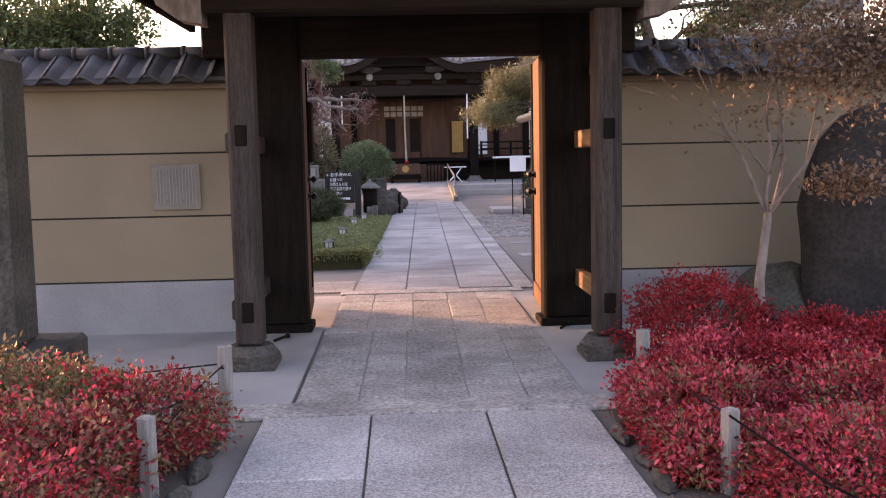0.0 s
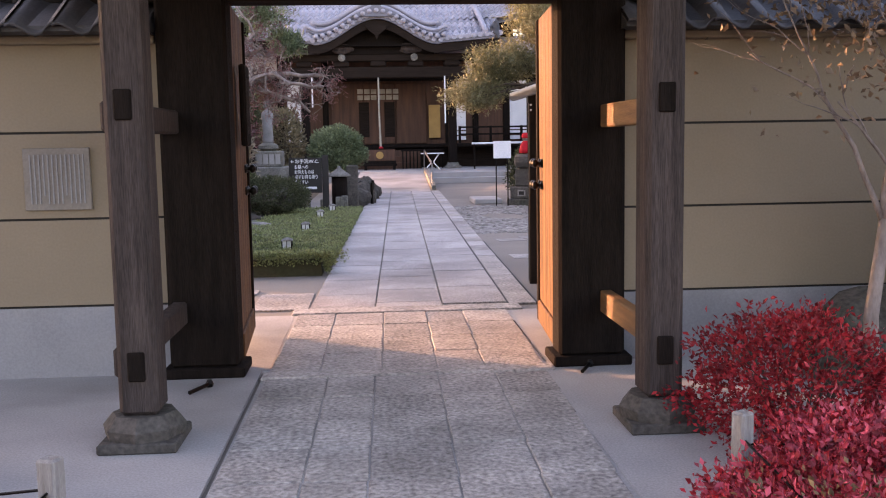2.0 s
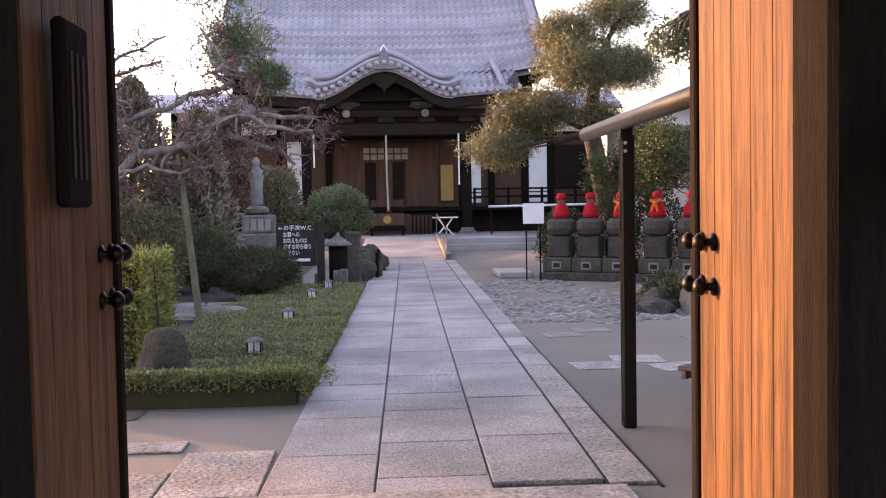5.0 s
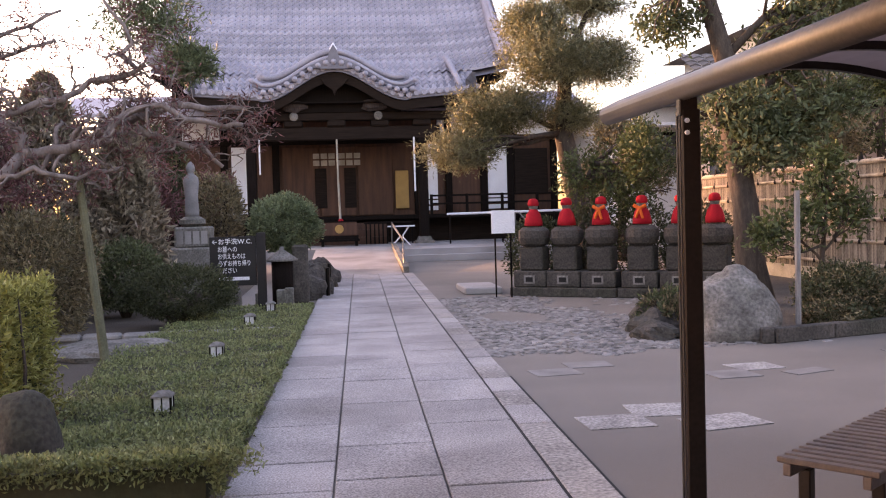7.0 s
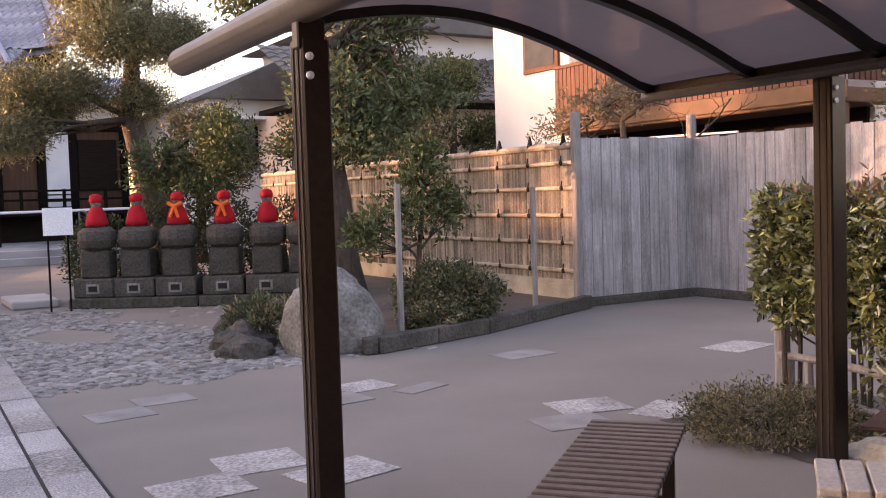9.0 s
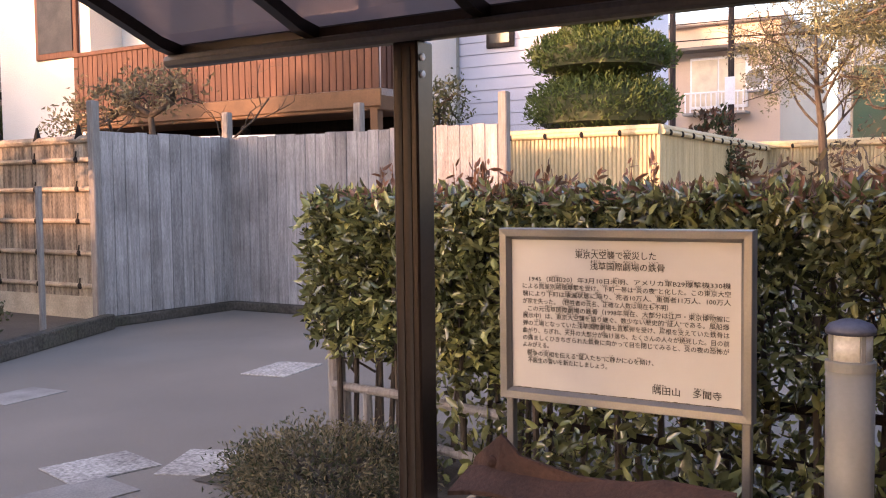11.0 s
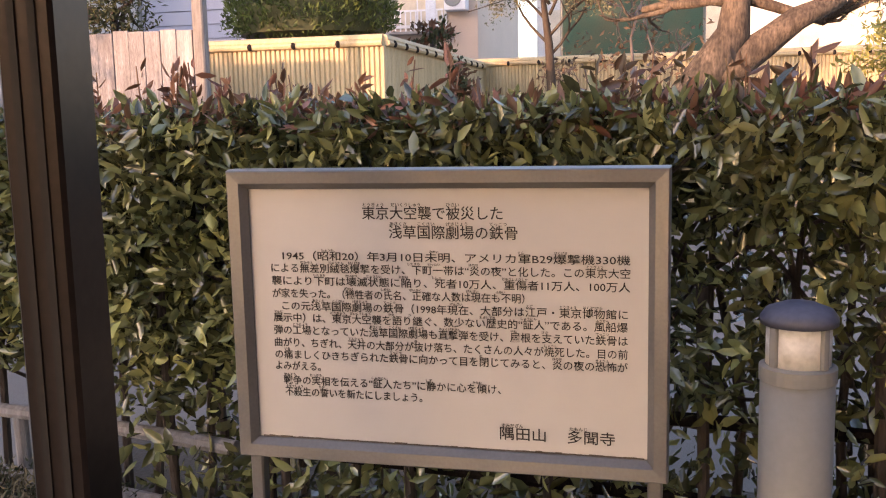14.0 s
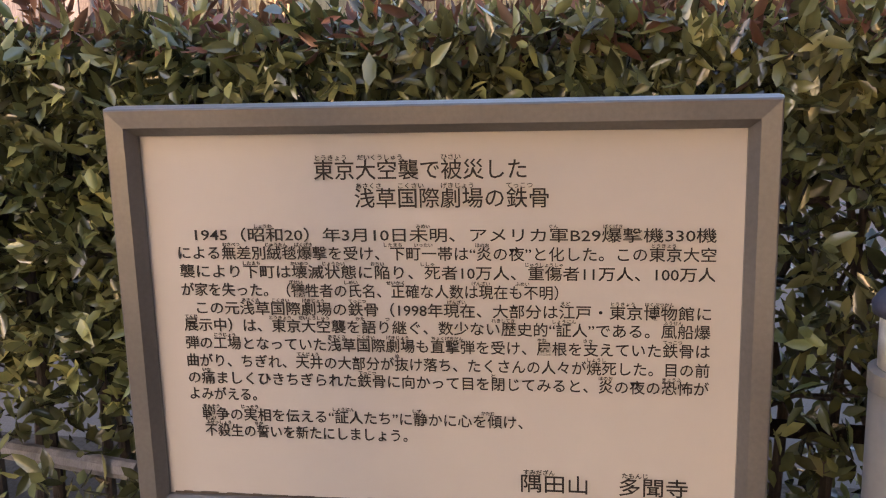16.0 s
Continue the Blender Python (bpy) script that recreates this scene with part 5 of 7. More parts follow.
for i, (x, y, r, h, k) in enumerate(((-1.30, 4.72, 0.38, 0.38, 0), (-1.80, 4.75, 0.42, 0.46, 1), (-2.35, 4.75, 0.5, 0.56, 1), (-1.55, 4.05, 0.42, 0.40, 0), (-2.1, 3.95, 0.5, 0.5, 1), (-3.0, 4.4, 0.55, 0.55, 1), (-1.6, 3.3, 0.45, 0.38, 0))):
    mound("nandina_bush", (PINK, OLIVE)[k], "bush", x, y, r, h, ((pink_leaf, brownred_leaf, red_leaf, brownred_leaf), (brownred_leaf, mid_leaf, brownred_leaf, pink_leaf, brownred_leaf))[k], n=8000, group="nandina bushes at the gate", seed=20 + i)
g = Geo().add([(1.15, 1.0, -0.008), (6, 1.0, -0.008), (6, 6.9, -0.004), (1.75, 6.9, -0.004), (1.15, 5.3, -0.008)], [(0, 1, 2, 3, 4)])
g.add([(-6, 1.0, -0.008), (-1.0, 1.0, -0.008), (-1.0, 5.2, -0.008), (-6, 5.2, -0.008)], [(0, 1, 2, 3)])
tagged(part("gate_bed", g, soil), "bare soil of the gate planting beds", "soil", kind="structure")
for s in (-1, 1):
    for i in range(11):
        y = 1.2 + i * 0.36
        x = (1.12 if s > 0 else -0.99) + random.uniform(-0.02, 0.02)
        tagged(part("edging_stone", Geo().blob((x, y, 0.0), (0.05, 0.15, 0.035 + random.uniform(0, 0.02)), seed=i + 40 * s, rough=0.3, nu=10, nv=6), dark_stone), "small rough grey edging stone along the bed", "stone", "edging stones")


def stake(x, y, h, lean=0.0):
    b = thing("wooden_stake", "short weathered grey wooden stake with a wire", "stake", "rope stakes", at=(x, y, -0.02), turn=20 * x)
    part("stake_body", Geo().cbox(-0.033, -0.03, 0, 0.033, 0.03, h, 0.008), grey_wood, b)
    part("staple", Geo().tube([(-0.01, -0.031, h - 0.12), (0.0, -0.05, h - 0.11), (0.01, -0.031, h - 0.12)], 0.004, 5), iron, b)
    return b


stake(-0.95, 5.08, 0.50)
stake(-1.12, 4.13, 0.38)
stake(1.40, 5.50, 0.44)
stake(1.38, 3.95, 0.38)
for a, bb in (((-0.95, 5.08, 0.38), (-1.16, 4.13, 0.34)), ((-0.95, 5.08, 0.38), (-2.6, 5.3, 0.30)), ((1.40, 5.5, 0.32), (1.36, 3.95, 0.34)), ((1.36, 3.95, 0.34), (1.6, 2.4, 0.32))):
    mid = tuple((p + q) / 2 - (0.05 if k == 2 else 0) for k, (p, q) in enumerate(zip(a, bb)))
    tagged(part("guide_wire", Geo().tube([a, mid, bb], 0.005, 5), iron), "thin dark wire strung between stakes", "wire")

t = thing("maple_tree", "thin grey multi-stemmed maple with faded russet leaves", "tree")
g, tips = Geo(), []
r2 = np.random.default_rng(11)
g.tube([(2.62, 6.85, -0.02), (2.60, 6.85, 0.5), (2.66, 6.85, 1.0)], [0.05, 0.038, 0.032], 8)
for d, ln in (((-0.45, -0.1, 1), 0.75), ((-0.15, 0.1, 1), 0.8), ((0.3, 0.05, 1), 0.85), ((0.55, -0.2, 0.9), 0.8)):
    grow(g, (2.66, 6.85, 0.95), d, ln, 0.017, 3, r2, tips, bend=0.2, shrink=0.62, angle=0.42)
part("trunk", g, pale_bark, t, smooth=True)
pts = np.array([tuple(p) for p in tips])
pts = pts[(pts[:, 2] > 1.75) & (pts[:, 0] > 2.45)]
pk_ = r2.integers(0, len(pts), 3600)
part("crown", leaf_mesh("crown", pts[pk_] + r2.normal(size=(3600, 3)) * np.array([0.26, 0.22, 0.18]), 0.045, r2, aspect=0.55, up=0), autumn_leaf, t, kind="stuff")
pk_ = np.concatenate([shell_points(700, (3.15, 6.6, 1.22), (0.36, 0.25, 0.16), r2, inner=0.3)[0], shell_points(2600, (3.3, 6.6, 2.15), (0.75, 0.4, 0.42), r2, inner=0.2)[0]])
part("low_leaves", leaf_mesh("low_leaves", pk_, 0.05, r2, aspect=0.5), autumn_leaf, t, "orange-brown leaves", kind="stuff")
b = tagged(part("garden_boulder", Geo().blob((3.0, 7.55, 0.15), (0.42, 0.3, 0.38), seed=3), dark_stone), "dark lichened boulder against the wall foot", "boulder")
b = tagged(part("stone_monument", Geo().blob((3.72, 7.3, 0.7), (0.62, 0.28, 1.05), seed=8, rough=0.18), monument_stone, smooth=True), "tall dark standing stone beside the wall", "stone")

# ---- trees ----


def tree(name, label, trunk, radii, limbs, crowns, wood, leaf, n=2500, size=0.07, aspect=0.3, seed=1, depth=2, limb_r=0.05, bend=0.5, category="tree", droop=0.0):
    """A tree: a trunk along points, limbs that fork towards crowns, and loose pads of leaves."""
    r3 = np.random.default_rng(seed)
    b = thing(name, label, category)
    g, tips = Geo(), []
    g.tube(trunk, radii, 12)
    for start, way, ln in limbs:
        grow(g, start, way, ln, limb_r, depth, r3, tips, bend=bend, droop=droop)
    for c, r in crowns:
        best = min(trunk[1:], key=lambda p: (Vector(p) - Vector(c)).length)
        mid = (Vector(best) + Vector(c)) / 2 + Vector(r3.normal(size=3)) * 0.12
        g.tube([best, mid, Vector(c) - Vector((0, 0, r[2] * 0.3))], [limb_r, limb_r * 0.7, limb_r * 0.3], 7)
        for _ in range(7):
            e = Vector(c) + Vector([r3.uniform(-0.8, 0.8) * r[k] for k in range(3)])
            g.tube([mid, (mid + e) / 2 + Vector(r3.normal(size=3)) * 0.08, e], [limb_r * 0.45, limb_r * 0.3, 0.006], 5)
    part("trunk", g, wood, b, smooth=True)
    allp, alld = [], []
    for k, (c, r) in enumerate(crowns):
        vol = r[0] * r[1] * r[2]
        m = int(n * max(0.35, min(2.5, (vol / 0.2) ** 0.66)))
        tuft, td = shell_points(max(40, m // 16), c, r, r3, inner=0.35, lump=0.5, seed=seed + k)
        pick = r3.integers(0, len(tuft), m)
        allp.append(tuft[pick] + r3.normal(size=(m, 3)) * size * 0.9)
        alld.append(td[pick] * 0.6)
    if tips and depth > 1 and n > 0 and not crowns:
        tp = np.array([tuple(p) for p in tips])
        pick = r3.integers(0, len(tp), n)
        allp.append(tp[pick] + r3.normal(size=(n, 3)) * size)
        alld.append(np.zeros((n, 3)))
    if allp:
        part("crown", leaf_mesh("crown", np.concatenate(allp), size, r3, aspect=aspect, up=0.35, out=np.concatenate(alld)), leaf, b, kind="stuff")
    return b


# gnarled pine in the garden, held up by a prop
t = thing("gnarled_pine", "bare gnarled garden pine with pale twisting limbs", "tree")
g, tips = Geo(), []
r4 = np.random.default_rng(21)
main = [(-3.95, 16.4, -0.02), (-3.75, 16.7, 0.6), (-3.27, 17.0, 1.32), (-2.94, 17.1, 1.81), (-2.73, 17.2, 2.08)]
g.tube(main, [0.10, 0.085, 0.07, 0.06, 0.05], 10)
arms = [
    ([(-2.73, 17.2, 2.08), (-2.37, 17.2, 2.15), (-2.17, 17.1, 2.13), (-1.9, 17.2, 2.37), (-1.59, 17.3, 2.42), (-1.22, 17.2, 2.49), (-0.66, 17.3, 2.47)], 0.048),
    ([(-2.17, 17.1, 2.13), (-1.91, 17.0, 2.18), (-1.87, 17.1, 2.42), (-1.38, 17.0, 2.47), (-0.88, 17.1, 2.31), (-0.68, 17.0, 2.29)], 0.036),
    ([(-1.69, 17.2, 2.31), (-1.38, 17.3, 2.23), (-1.13, 17.4, 2.09), (-0.92, 17.4, 1.92)], 0.03),
    ([(-2.73, 17.2, 2.08), (-2.77, 17.3, 2.28), (-3.22, 17.4, 2.39), (-3.7, 17.5, 2.45)], 0.045),
    ([(-3.22, 17.4, 2.45), (-2.6, 17.5, 2.61), (-2.35, 17.5, 2.59), (-2.14, 17.6, 2.8), (-1.86, 17.6, 2.82)], 0.034),
    ([(-2.14, 17.6, 2.8), (-1.67, 17.5, 2.91), (-1.85, 17.5, 2.98), (-1.76, 17.5, 3.19), (-2.05, 17.6, 3.61)], 0.026),
    ([(-3.7, 17.5, 2.45), (-3.3, 17.6, 2.89), (-2.89, 17.6, 3.12), (-2.53, 17.7, 3.19)], 0.026),
    ([(-3.3, 17.6, 2.89), (-3.18, 17.6, 3.2), (-2.72, 17.7, 3.35), (-2.5, 17.8, 3.5)], 0.022),
    ([(-2.94, 17.1, 1.81), (-2.6, 16.9, 1.95), (-2.2, 17.0, 1.85), (-1.8, 17.2, 1.95)], 0.026),
]
for pts, r in arms:
    wob = [Vector(p) + Vector(r4.normal(size=3)) * 0.02 for p in pts]
    fine = []
    for a, c in zip(wob[:-1], wob[1:]):
        for k in range(3):
            fine.append(a.lerp(c, k / 3) + Vector(r4.normal(size=3)) * 0.025)
    fine.append(wob[-1])
    fine[0] = Vector(pts[0])
    rr = [1.2 * r * (1 - 0.55 * i / len(fine)) for i in range(len(fine))]
    g.tube(fine, rr, 8)
    for i in range(2, len(fine), 2):
        for _ in range(2):
            grow(g, fine[i], Vector(r4.normal(size=3)) + Vector((0.3, 0, 0.35)), 0.36, rr[i] * 0.5, 2, r4, tips, bend=1.2, shrink=0.7, angle=0.9, n=6, steps=5)
part("trunk", g, pale_bark, t, smooth=True)
tp = np.array([tuple(p) for p in tips])
pk_ = r4.integers(0, len(tp), 5200)
part("twig", leaf_mesh("twig", tp[pk_] + r4.normal(size=(5200, 3)) * 0.035, 0.07, r4, aspect=0.14, up=0.1), twig_red, t, "fine reddish twigs", kind="stuff")
pads = [((-1.75, 18.4, 3.55), (0.55, 0.6, 0.42)), ((-1.35, 18.5, 3.1), (0.3, 0.45, 0.22)), ((-2.0, 18.2, 4.3), (0.65, 0.6, 0.5))]
ap, ad = zip(*[shell_points(2600, c, r, r4, inner=0.2, lump=0.5, seed=k) for k, (c, r) in enumerate(pads)])
part("crown", leaf_mesh("crown", np.concatenate(ap), 0.10, r4, aspect=0.09, up=0.5, out=np.concatenate(ad) * 0.5), soft_pine, t, "sparse green needle tufts", kind="stuff")
b = tagged(part("prop_pole", Geo().tube([(-2.05, 17.2, -0.02), (-2.16, 17.2, 1.12), (-2.26, 17.2, 2.10)], [0.045, 0.04, 0.036], 10), mat("mossy_pole", (0.15, 0.15, 0.09), (0.09, 0.09, 0.055), bump=0.5)), "mossy wooden pole propping the pine limb", "pole")

tree("ochre_pine", "leaning garden pine with ochre-green needle pads", [(5.15, 26, -0.02), (5.0, 26, 0.9), (4.75, 26, 1.9), (4.55, 26, 2.9), (4.6, 26, 3.8), (4.9, 26, 4.8)], [0.27, 0.24, 0.21, 0.18, 0.13, 0.08], [],
     [((2.5, 25.6, 2.55), (0.75, 0.7, 0.35)), ((3.3, 25.8, 3.35), (0.95, 0.8, 0.45)), ((4.3, 25.6, 4.2), (1.0, 0.8, 0.6)), ((4.1, 26.2, 5.0), (0.8, 0.8, 0.5)), ((5.4, 26.3, 4.3), (0.8, 0.8, 0.5)), ((2.9, 25.7, 2.95), (0.5, 0.5, 0.3)), ((5.2, 26.2, 5.5), (0.8, 0.7, 0.5)), ((4.7, 25.9, 3.2), (0.55, 0.5, 0.3))], bark, gold_pine, n=7500, size=0.10, aspect=0.11, seed=3, limb_r=0.06)
ever = tree("evergreen_tree", "tall dark evergreen tree with a stout leaning trunk", [(5.55, 20.2, 0.05), (5.48, 20.2, 0.6), (5.42, 20.2, 1.4), (5.3, 20.3, 2.4), (5.25, 20.4, 3.4), (5.0, 20.5, 4.4), (4.7, 20.5, 5.4)], [0.27, 0.2, 0.17, 0.16, 0.14, 0.11, 0.07],
     [((5.25, 20.4, 3.2), (0.7, 0, 0.6), 1.3), ((5.1, 20.4, 3.9), (-0.5, 0, 0.8), 1.1), ((5.3, 20.3, 2.6), (0.8, -0.1, 0.3), 1.2), ((5.0, 20.4, 4.2), (0.9, 0, 0.4), 1.4)],
     [((6.0, 20.2, 2.45), (0.6, 0.6, 0.5)), ((5.5, 19.9, 2.2), (0.5, 0.45, 0.35)), ((6.7, 20.4, 2.75), (0.6, 0.6, 0.4)), ((5.9, 20.4, 3.2), (0.5, 0.5, 0.35)), ((6.9, 20.6, 4.3), (0.8, 0.6, 0.4)), ((7.9, 20.8, 4.7), (0.9, 0.7, 0.5)), ((6.3, 20.4, 3.7), (0.6, 0.5, 0.35)), ((5.2, 19.9, 2.7), (0.5, 0.4, 0.35)), ((4.6, 20.6, 3.9), (0.5, 0.5, 0.3)), ((5.7, 20.6, 5.0), (0.8, 0.7, 0.4))], bark, shrub_green, n=2300, size=0.1, aspect=0.4, seed=7, depth=2, limb_r=0.07)
ever.location.x = 0.2
tree("broadleaf_tree", "slim evergreen tree behind the statues", [(4.6, 24.4, -0.02), (4.65, 24.4, 1.0), (4.7, 24.4, 2.2)], [0.07, 0.06, 0.03], [], [((4.6, 24.3, 2.0), (0.6, 0.4, 0.5)), ((5.3, 23.6, 2.3), (0.6, 0.4, 0.6)), ((5.0, 23.8, 1.6), (0.5, 0.4, 0.3)), ((4.9, 22.6, 2.3), (0.35, 0.35, 0.5))], bark, mid_leaf, n=2200, size=0.09, aspect=0.4, seed=9)
tree("camellia_tree", "small glossy-leaved tree in the planting bed", [(5.95, 18.9, 0.05), (5.98, 18.9, 0.5), (6.02, 18.9, 0.9), (6.1, 18.9, 1.6)], [0.04, 0.035, 0.03, 0.012], [((6.0, 18.9, 0.7), (-0.6, 0, 0.8), 0.5), ((6.0, 18.9, 0.8), (0.6, 0.1, 0.8), 0.5)], [((6.1, 18.9, 1.55), (0.42, 0.4, 0.36)), ((5.75, 18.8, 1.2), (0.36, 0.35, 0.26)), ((6.4, 18.9, 1.25), (0.3, 0.3, 0.24)), ((6.1, 18.9, 1.9), (0.25, 0.25, 0.2)), ((5.35, 18.9, 1.05), (0.25, 0.25, 0.18))], bark, mid_leaf, n=1500, size=0.085, aspect=0.45, seed=12, limb_r=0.02)
mound("azalea_bush", "rounded olive azalea bush in the kerbed bed", "bush", 5.98, 18.25, 0.54, 0.60, (dark_leaf, brown_leaf, dark_leaf), n=15000, size=0.045, z0=0.06, seed=31)
mound("azalea_bush", "low brown-green azalea bush behind the kerb", "bush", 5.62, 17.92, 0.34, 0.24, (dark_leaf, brown_leaf), n=4500, size=0.045, z0=0.06, seed=32)
b = tagged(part("boulder", Geo().blob((4.38, 17.75, 0.22), (0.47, 0.42, 0.52), seed=2, rough=0.22, nu=36, nv=22), stone, smooth=True), "large pale grey rounded boulder beside the bed", "boulder")
for i, (x, y, rx, rz) in enumerate(((3.75, 18.5, 0.32, 0.22), (3.6, 17.95, 0.25, 0.14), (3.95, 19.0, 0.3, 0.3))):
    tagged(part("garden_rock", Geo().blob((x, y, 0.02), (rx, 0.25, rz), seed=50 + i, rough=0.4), dark_stone), "rough brown-grey garden rock", "rock")
mound("fern_clump", "brownish green plant clump among the rocks", "plant", 4.0, 18.7, 0.34, 0.42, (brown_leaf, shrub_green), n=1500, size=0.09, aspect=0.25, seed=35)
for x, y, h in ((5.02, 17.55, 1.55), (7.26, 18.4, 1.5)):
    tagged(part("support_pole", Geo().tube([(x, y, -0.02), (x, y, h)], 0.032, 8), grey_wood), "slim weathered pole standing in the bed", "pole")

# ---- statues ----
ux, uy = 0.872, -0.49
SPOTS = (0.46, 1.05, 1.65, 2.33, 2.95, 3.48)
for i, along in enumerate(SPOTS):
    x, y = 3.1 + 0.831 * along - 0.05, 24.1 - 0.555 * along - 0.075
    m = pose(x, y, 0, 0, 0, -33.7)
    b = thing("statue_pedestal", "dark stone statue pedestal with a square recess", "pedestal", "statue pedestals")
    b.matrix_basis = m
    k = Geo().cbox(-0.33, -0.24, -0.02, 0.33, 0.35, 0.13, 0.015)
    part("plinth", k, dark_stone, b)
    part("lower_block", Geo().cbox(-0.29, -0.16, 0.13, 0.29, 0.3, 0.40, 0.02), dark_stone, b)
    part("niche_frame", Geo().box(-0.095, -0.17, 0.19, 0.095, -0.161, 0.22).box(-0.095, -0.17, 0.30, 0.095, -0.161, 0.33).box(-0.095, -0.17, 0.22, -0.065, -0.161, 0.30).box(0.065, -0.17, 0.22, 0.095, -0.161, 0.30), stone, b)
    # Black plate on the face paints the shade of a recess; nothing is hollowed.
    part("niche_shade", Geo().box(-0.065, -0.164, 0.22, 0.065, -0.1605, 0.30), black_rail, b)
    part("upper_block", Geo().cbox(-0.21, -0.08, 0.40, 0.21, 0.27, 0.80, 0.03), dark_stone, b)
    part("lotus_seat", Geo().lathe([(0.16, 0), (0.24, 0.05), (0.275, 0.15), (0.265, 0.27), (0.19, 0.33)], (0, 0.09, 0.80), 14), dark_stone, b)
    s = Geo().lathe([(0.11, 0), (0.125, 0.05), (0.11, 0.2), (0.075, 0.27), (0.045, 0.285), (0.07, 0.31), (0.082, 0.36), (0.07, 0.42), (0.03, 0.445), (0.002, 0.45)], (0, 0.09, 1.13), 14)
    st = tagged(part("stone_statue", s, stone, smooth=True), "small seated grey stone figure on a lotus seat", "statue", "roadside statues")
    st.matrix_basis = m
    c = thing("red_bib_and_cap", "red knitted cap and bib on a stone statue", "cloth", "statue cloths")
    c.matrix_basis = m
    part("cap", Geo().lathe([(0.088, 0.355), (0.096, 0.40), (0.08, 0.455), (0.04, 0.48), (0.002, 0.485)], (0, 0.09, 1.13), 14), red_cloth, c, smooth=True)
    part("bib", Geo().lathe([(0.155, 0.02), (0.15, 0.1), (0.118, 0.22), (0.07, 0.29), (0.066, 0.30)], (0, 0.09, 1.13), 14), red_cloth, c, smooth=True)
    if i in (2, 3):
        part("scarf", Geo().tube([(-0.1, -0.02, 1.45), (0, -0.045, 1.40), (0.1, -0.02, 1.45)], 0.03, 8).tube([(0, -0.05, 1.4), (0.06, -0.075, 1.24)], [0.03, 0.022], 6).tube([(0, -0.05, 1.4), (-0.06, -0.075, 1.25)], [0.03, 0.022], 6), orange_cloth, c, "orange knotted scarf")
b = thing("white_notice_sign", "blank white notice board on two thin posts", "sign")
part("panel", Geo().cbox(2.70, 23.48, 1.05, 3.09, 23.50, 1.43, 0.004), white_paint, b)
for x in (2.76, 3.02):
    part("post", Geo().tube([(x, 23.515, -0.02), (x, 23.515, 1.3)], 0.014, 6), dark_wood, b)
b = tagged(part("step_slab", Geo().cbox(2.35, 24.3, -0.02, 3.0, 25.6, 0.10, 0.02), concrete), "low pale stone step beside the pedestals", "step")

# ---- garden on the other side of the path ----
def hedge_top(y):
    return 0.10 + 0.15 * max(0.0, min(1.0, (14.2 - y) / 1.8))


b = thing("low_hedge", "low clipped green hedge bordering the stone path", "hedge")
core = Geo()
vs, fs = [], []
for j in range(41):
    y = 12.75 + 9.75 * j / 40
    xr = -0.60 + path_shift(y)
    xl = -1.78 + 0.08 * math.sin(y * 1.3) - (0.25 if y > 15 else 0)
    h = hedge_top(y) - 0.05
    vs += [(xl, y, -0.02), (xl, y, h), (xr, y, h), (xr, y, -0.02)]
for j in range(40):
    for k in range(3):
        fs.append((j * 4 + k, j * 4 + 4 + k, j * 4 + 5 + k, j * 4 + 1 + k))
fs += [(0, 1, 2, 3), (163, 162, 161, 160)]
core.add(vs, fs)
# Dark solid within the leaves paints the shade between them.
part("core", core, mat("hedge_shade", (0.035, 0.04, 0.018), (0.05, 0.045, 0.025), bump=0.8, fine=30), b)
N = 52000
yy = 12.68 + 10.1 * rng.uniform(0, 1, N) ** 1.35
xr = -0.535 + 0.024 * (yy - 10.5) + 0.025 * np.sin(yy * 9)
xl = -1.83 + 0.08 * np.sin(yy * 1.3) - np.where(yy > 15, 0.25, 0)
hh = np.array([hedge_top(v) for v in yy]) + 0.02 * np.sin(yy * 6)
xx = xl + (xr - xl) * rng.uniform(0, 1, N)
zz = hh - rng.uniform(0, 0.05, N)
side = rng.uniform(0, 1, N) < 0.16
xx = np.where(side, xr - rng.uniform(0, 0.04, N), xx)
zz = np.where(side, hh * rng.uniform(0.1, 1, N), zz)
front = rng.uniform(0, 1, N) < 0.03
yy = np.where(front, 12.68 + rng.uniform(0, 0.05, N), yy)
zz = np.where(front, 0.26 * rng.uniform(0.25, 1, N) ** 0.6, zz)
part("leaves", leaf_mesh("leaves", np.stack([xx, yy, zz], 1), 0.036, rng, aspect=0.42, up=0.6), hedge_leaf, b, kind="stuff")


def path_lantern(x, y, z):
    b = thing("path_lantern", "small garden lantern with white panes and dark frame", "lantern", "path lanterns", at=(x, y, z))
    part("base", Geo().cbox(-0.07, -0.07, -0.1, 0.07, 0.07, 0.012, 0.006), dark_stone, b)
    part("pane_box", Geo().cbox(-0.058, -0.058, 0.012, 0.058, 0.058, 0.112, 0.003), lamp_glass, b)
    for sx in (-1, 1):
        for sy in (-1, 1):
            part("frame_post", Geo().box(sx * 0.061 - 0.007, sy * 0.061 - 0.007, 0.012, sx * 0.061 + 0.007, sy * 0.061 + 0.007, 0.112), iron, b)
    for a in (0, 90):
        part("mullion", Geo().box(-0.005, -0.062, 0.012, 0.005, 0.062, 0.112, m=pose(0, 0, 0, 0, 0, a)), iron, b)
    part("roof", Geo().lathe([(0.105, 0.112), (0.10, 0.124), (0.06, 0.146), (0.012, 0.156)], n=4, m=pose(0, 0, 0, 0, 0, 45)), stone, b)


path_lantern(-1.10, 14.75, 0.07)
path_lantern(-1.05, 17.45, 0.06)
path_lantern(-0.97, 20.2, 0.06)
path_lantern(-0.82, 21.9, 0.06)

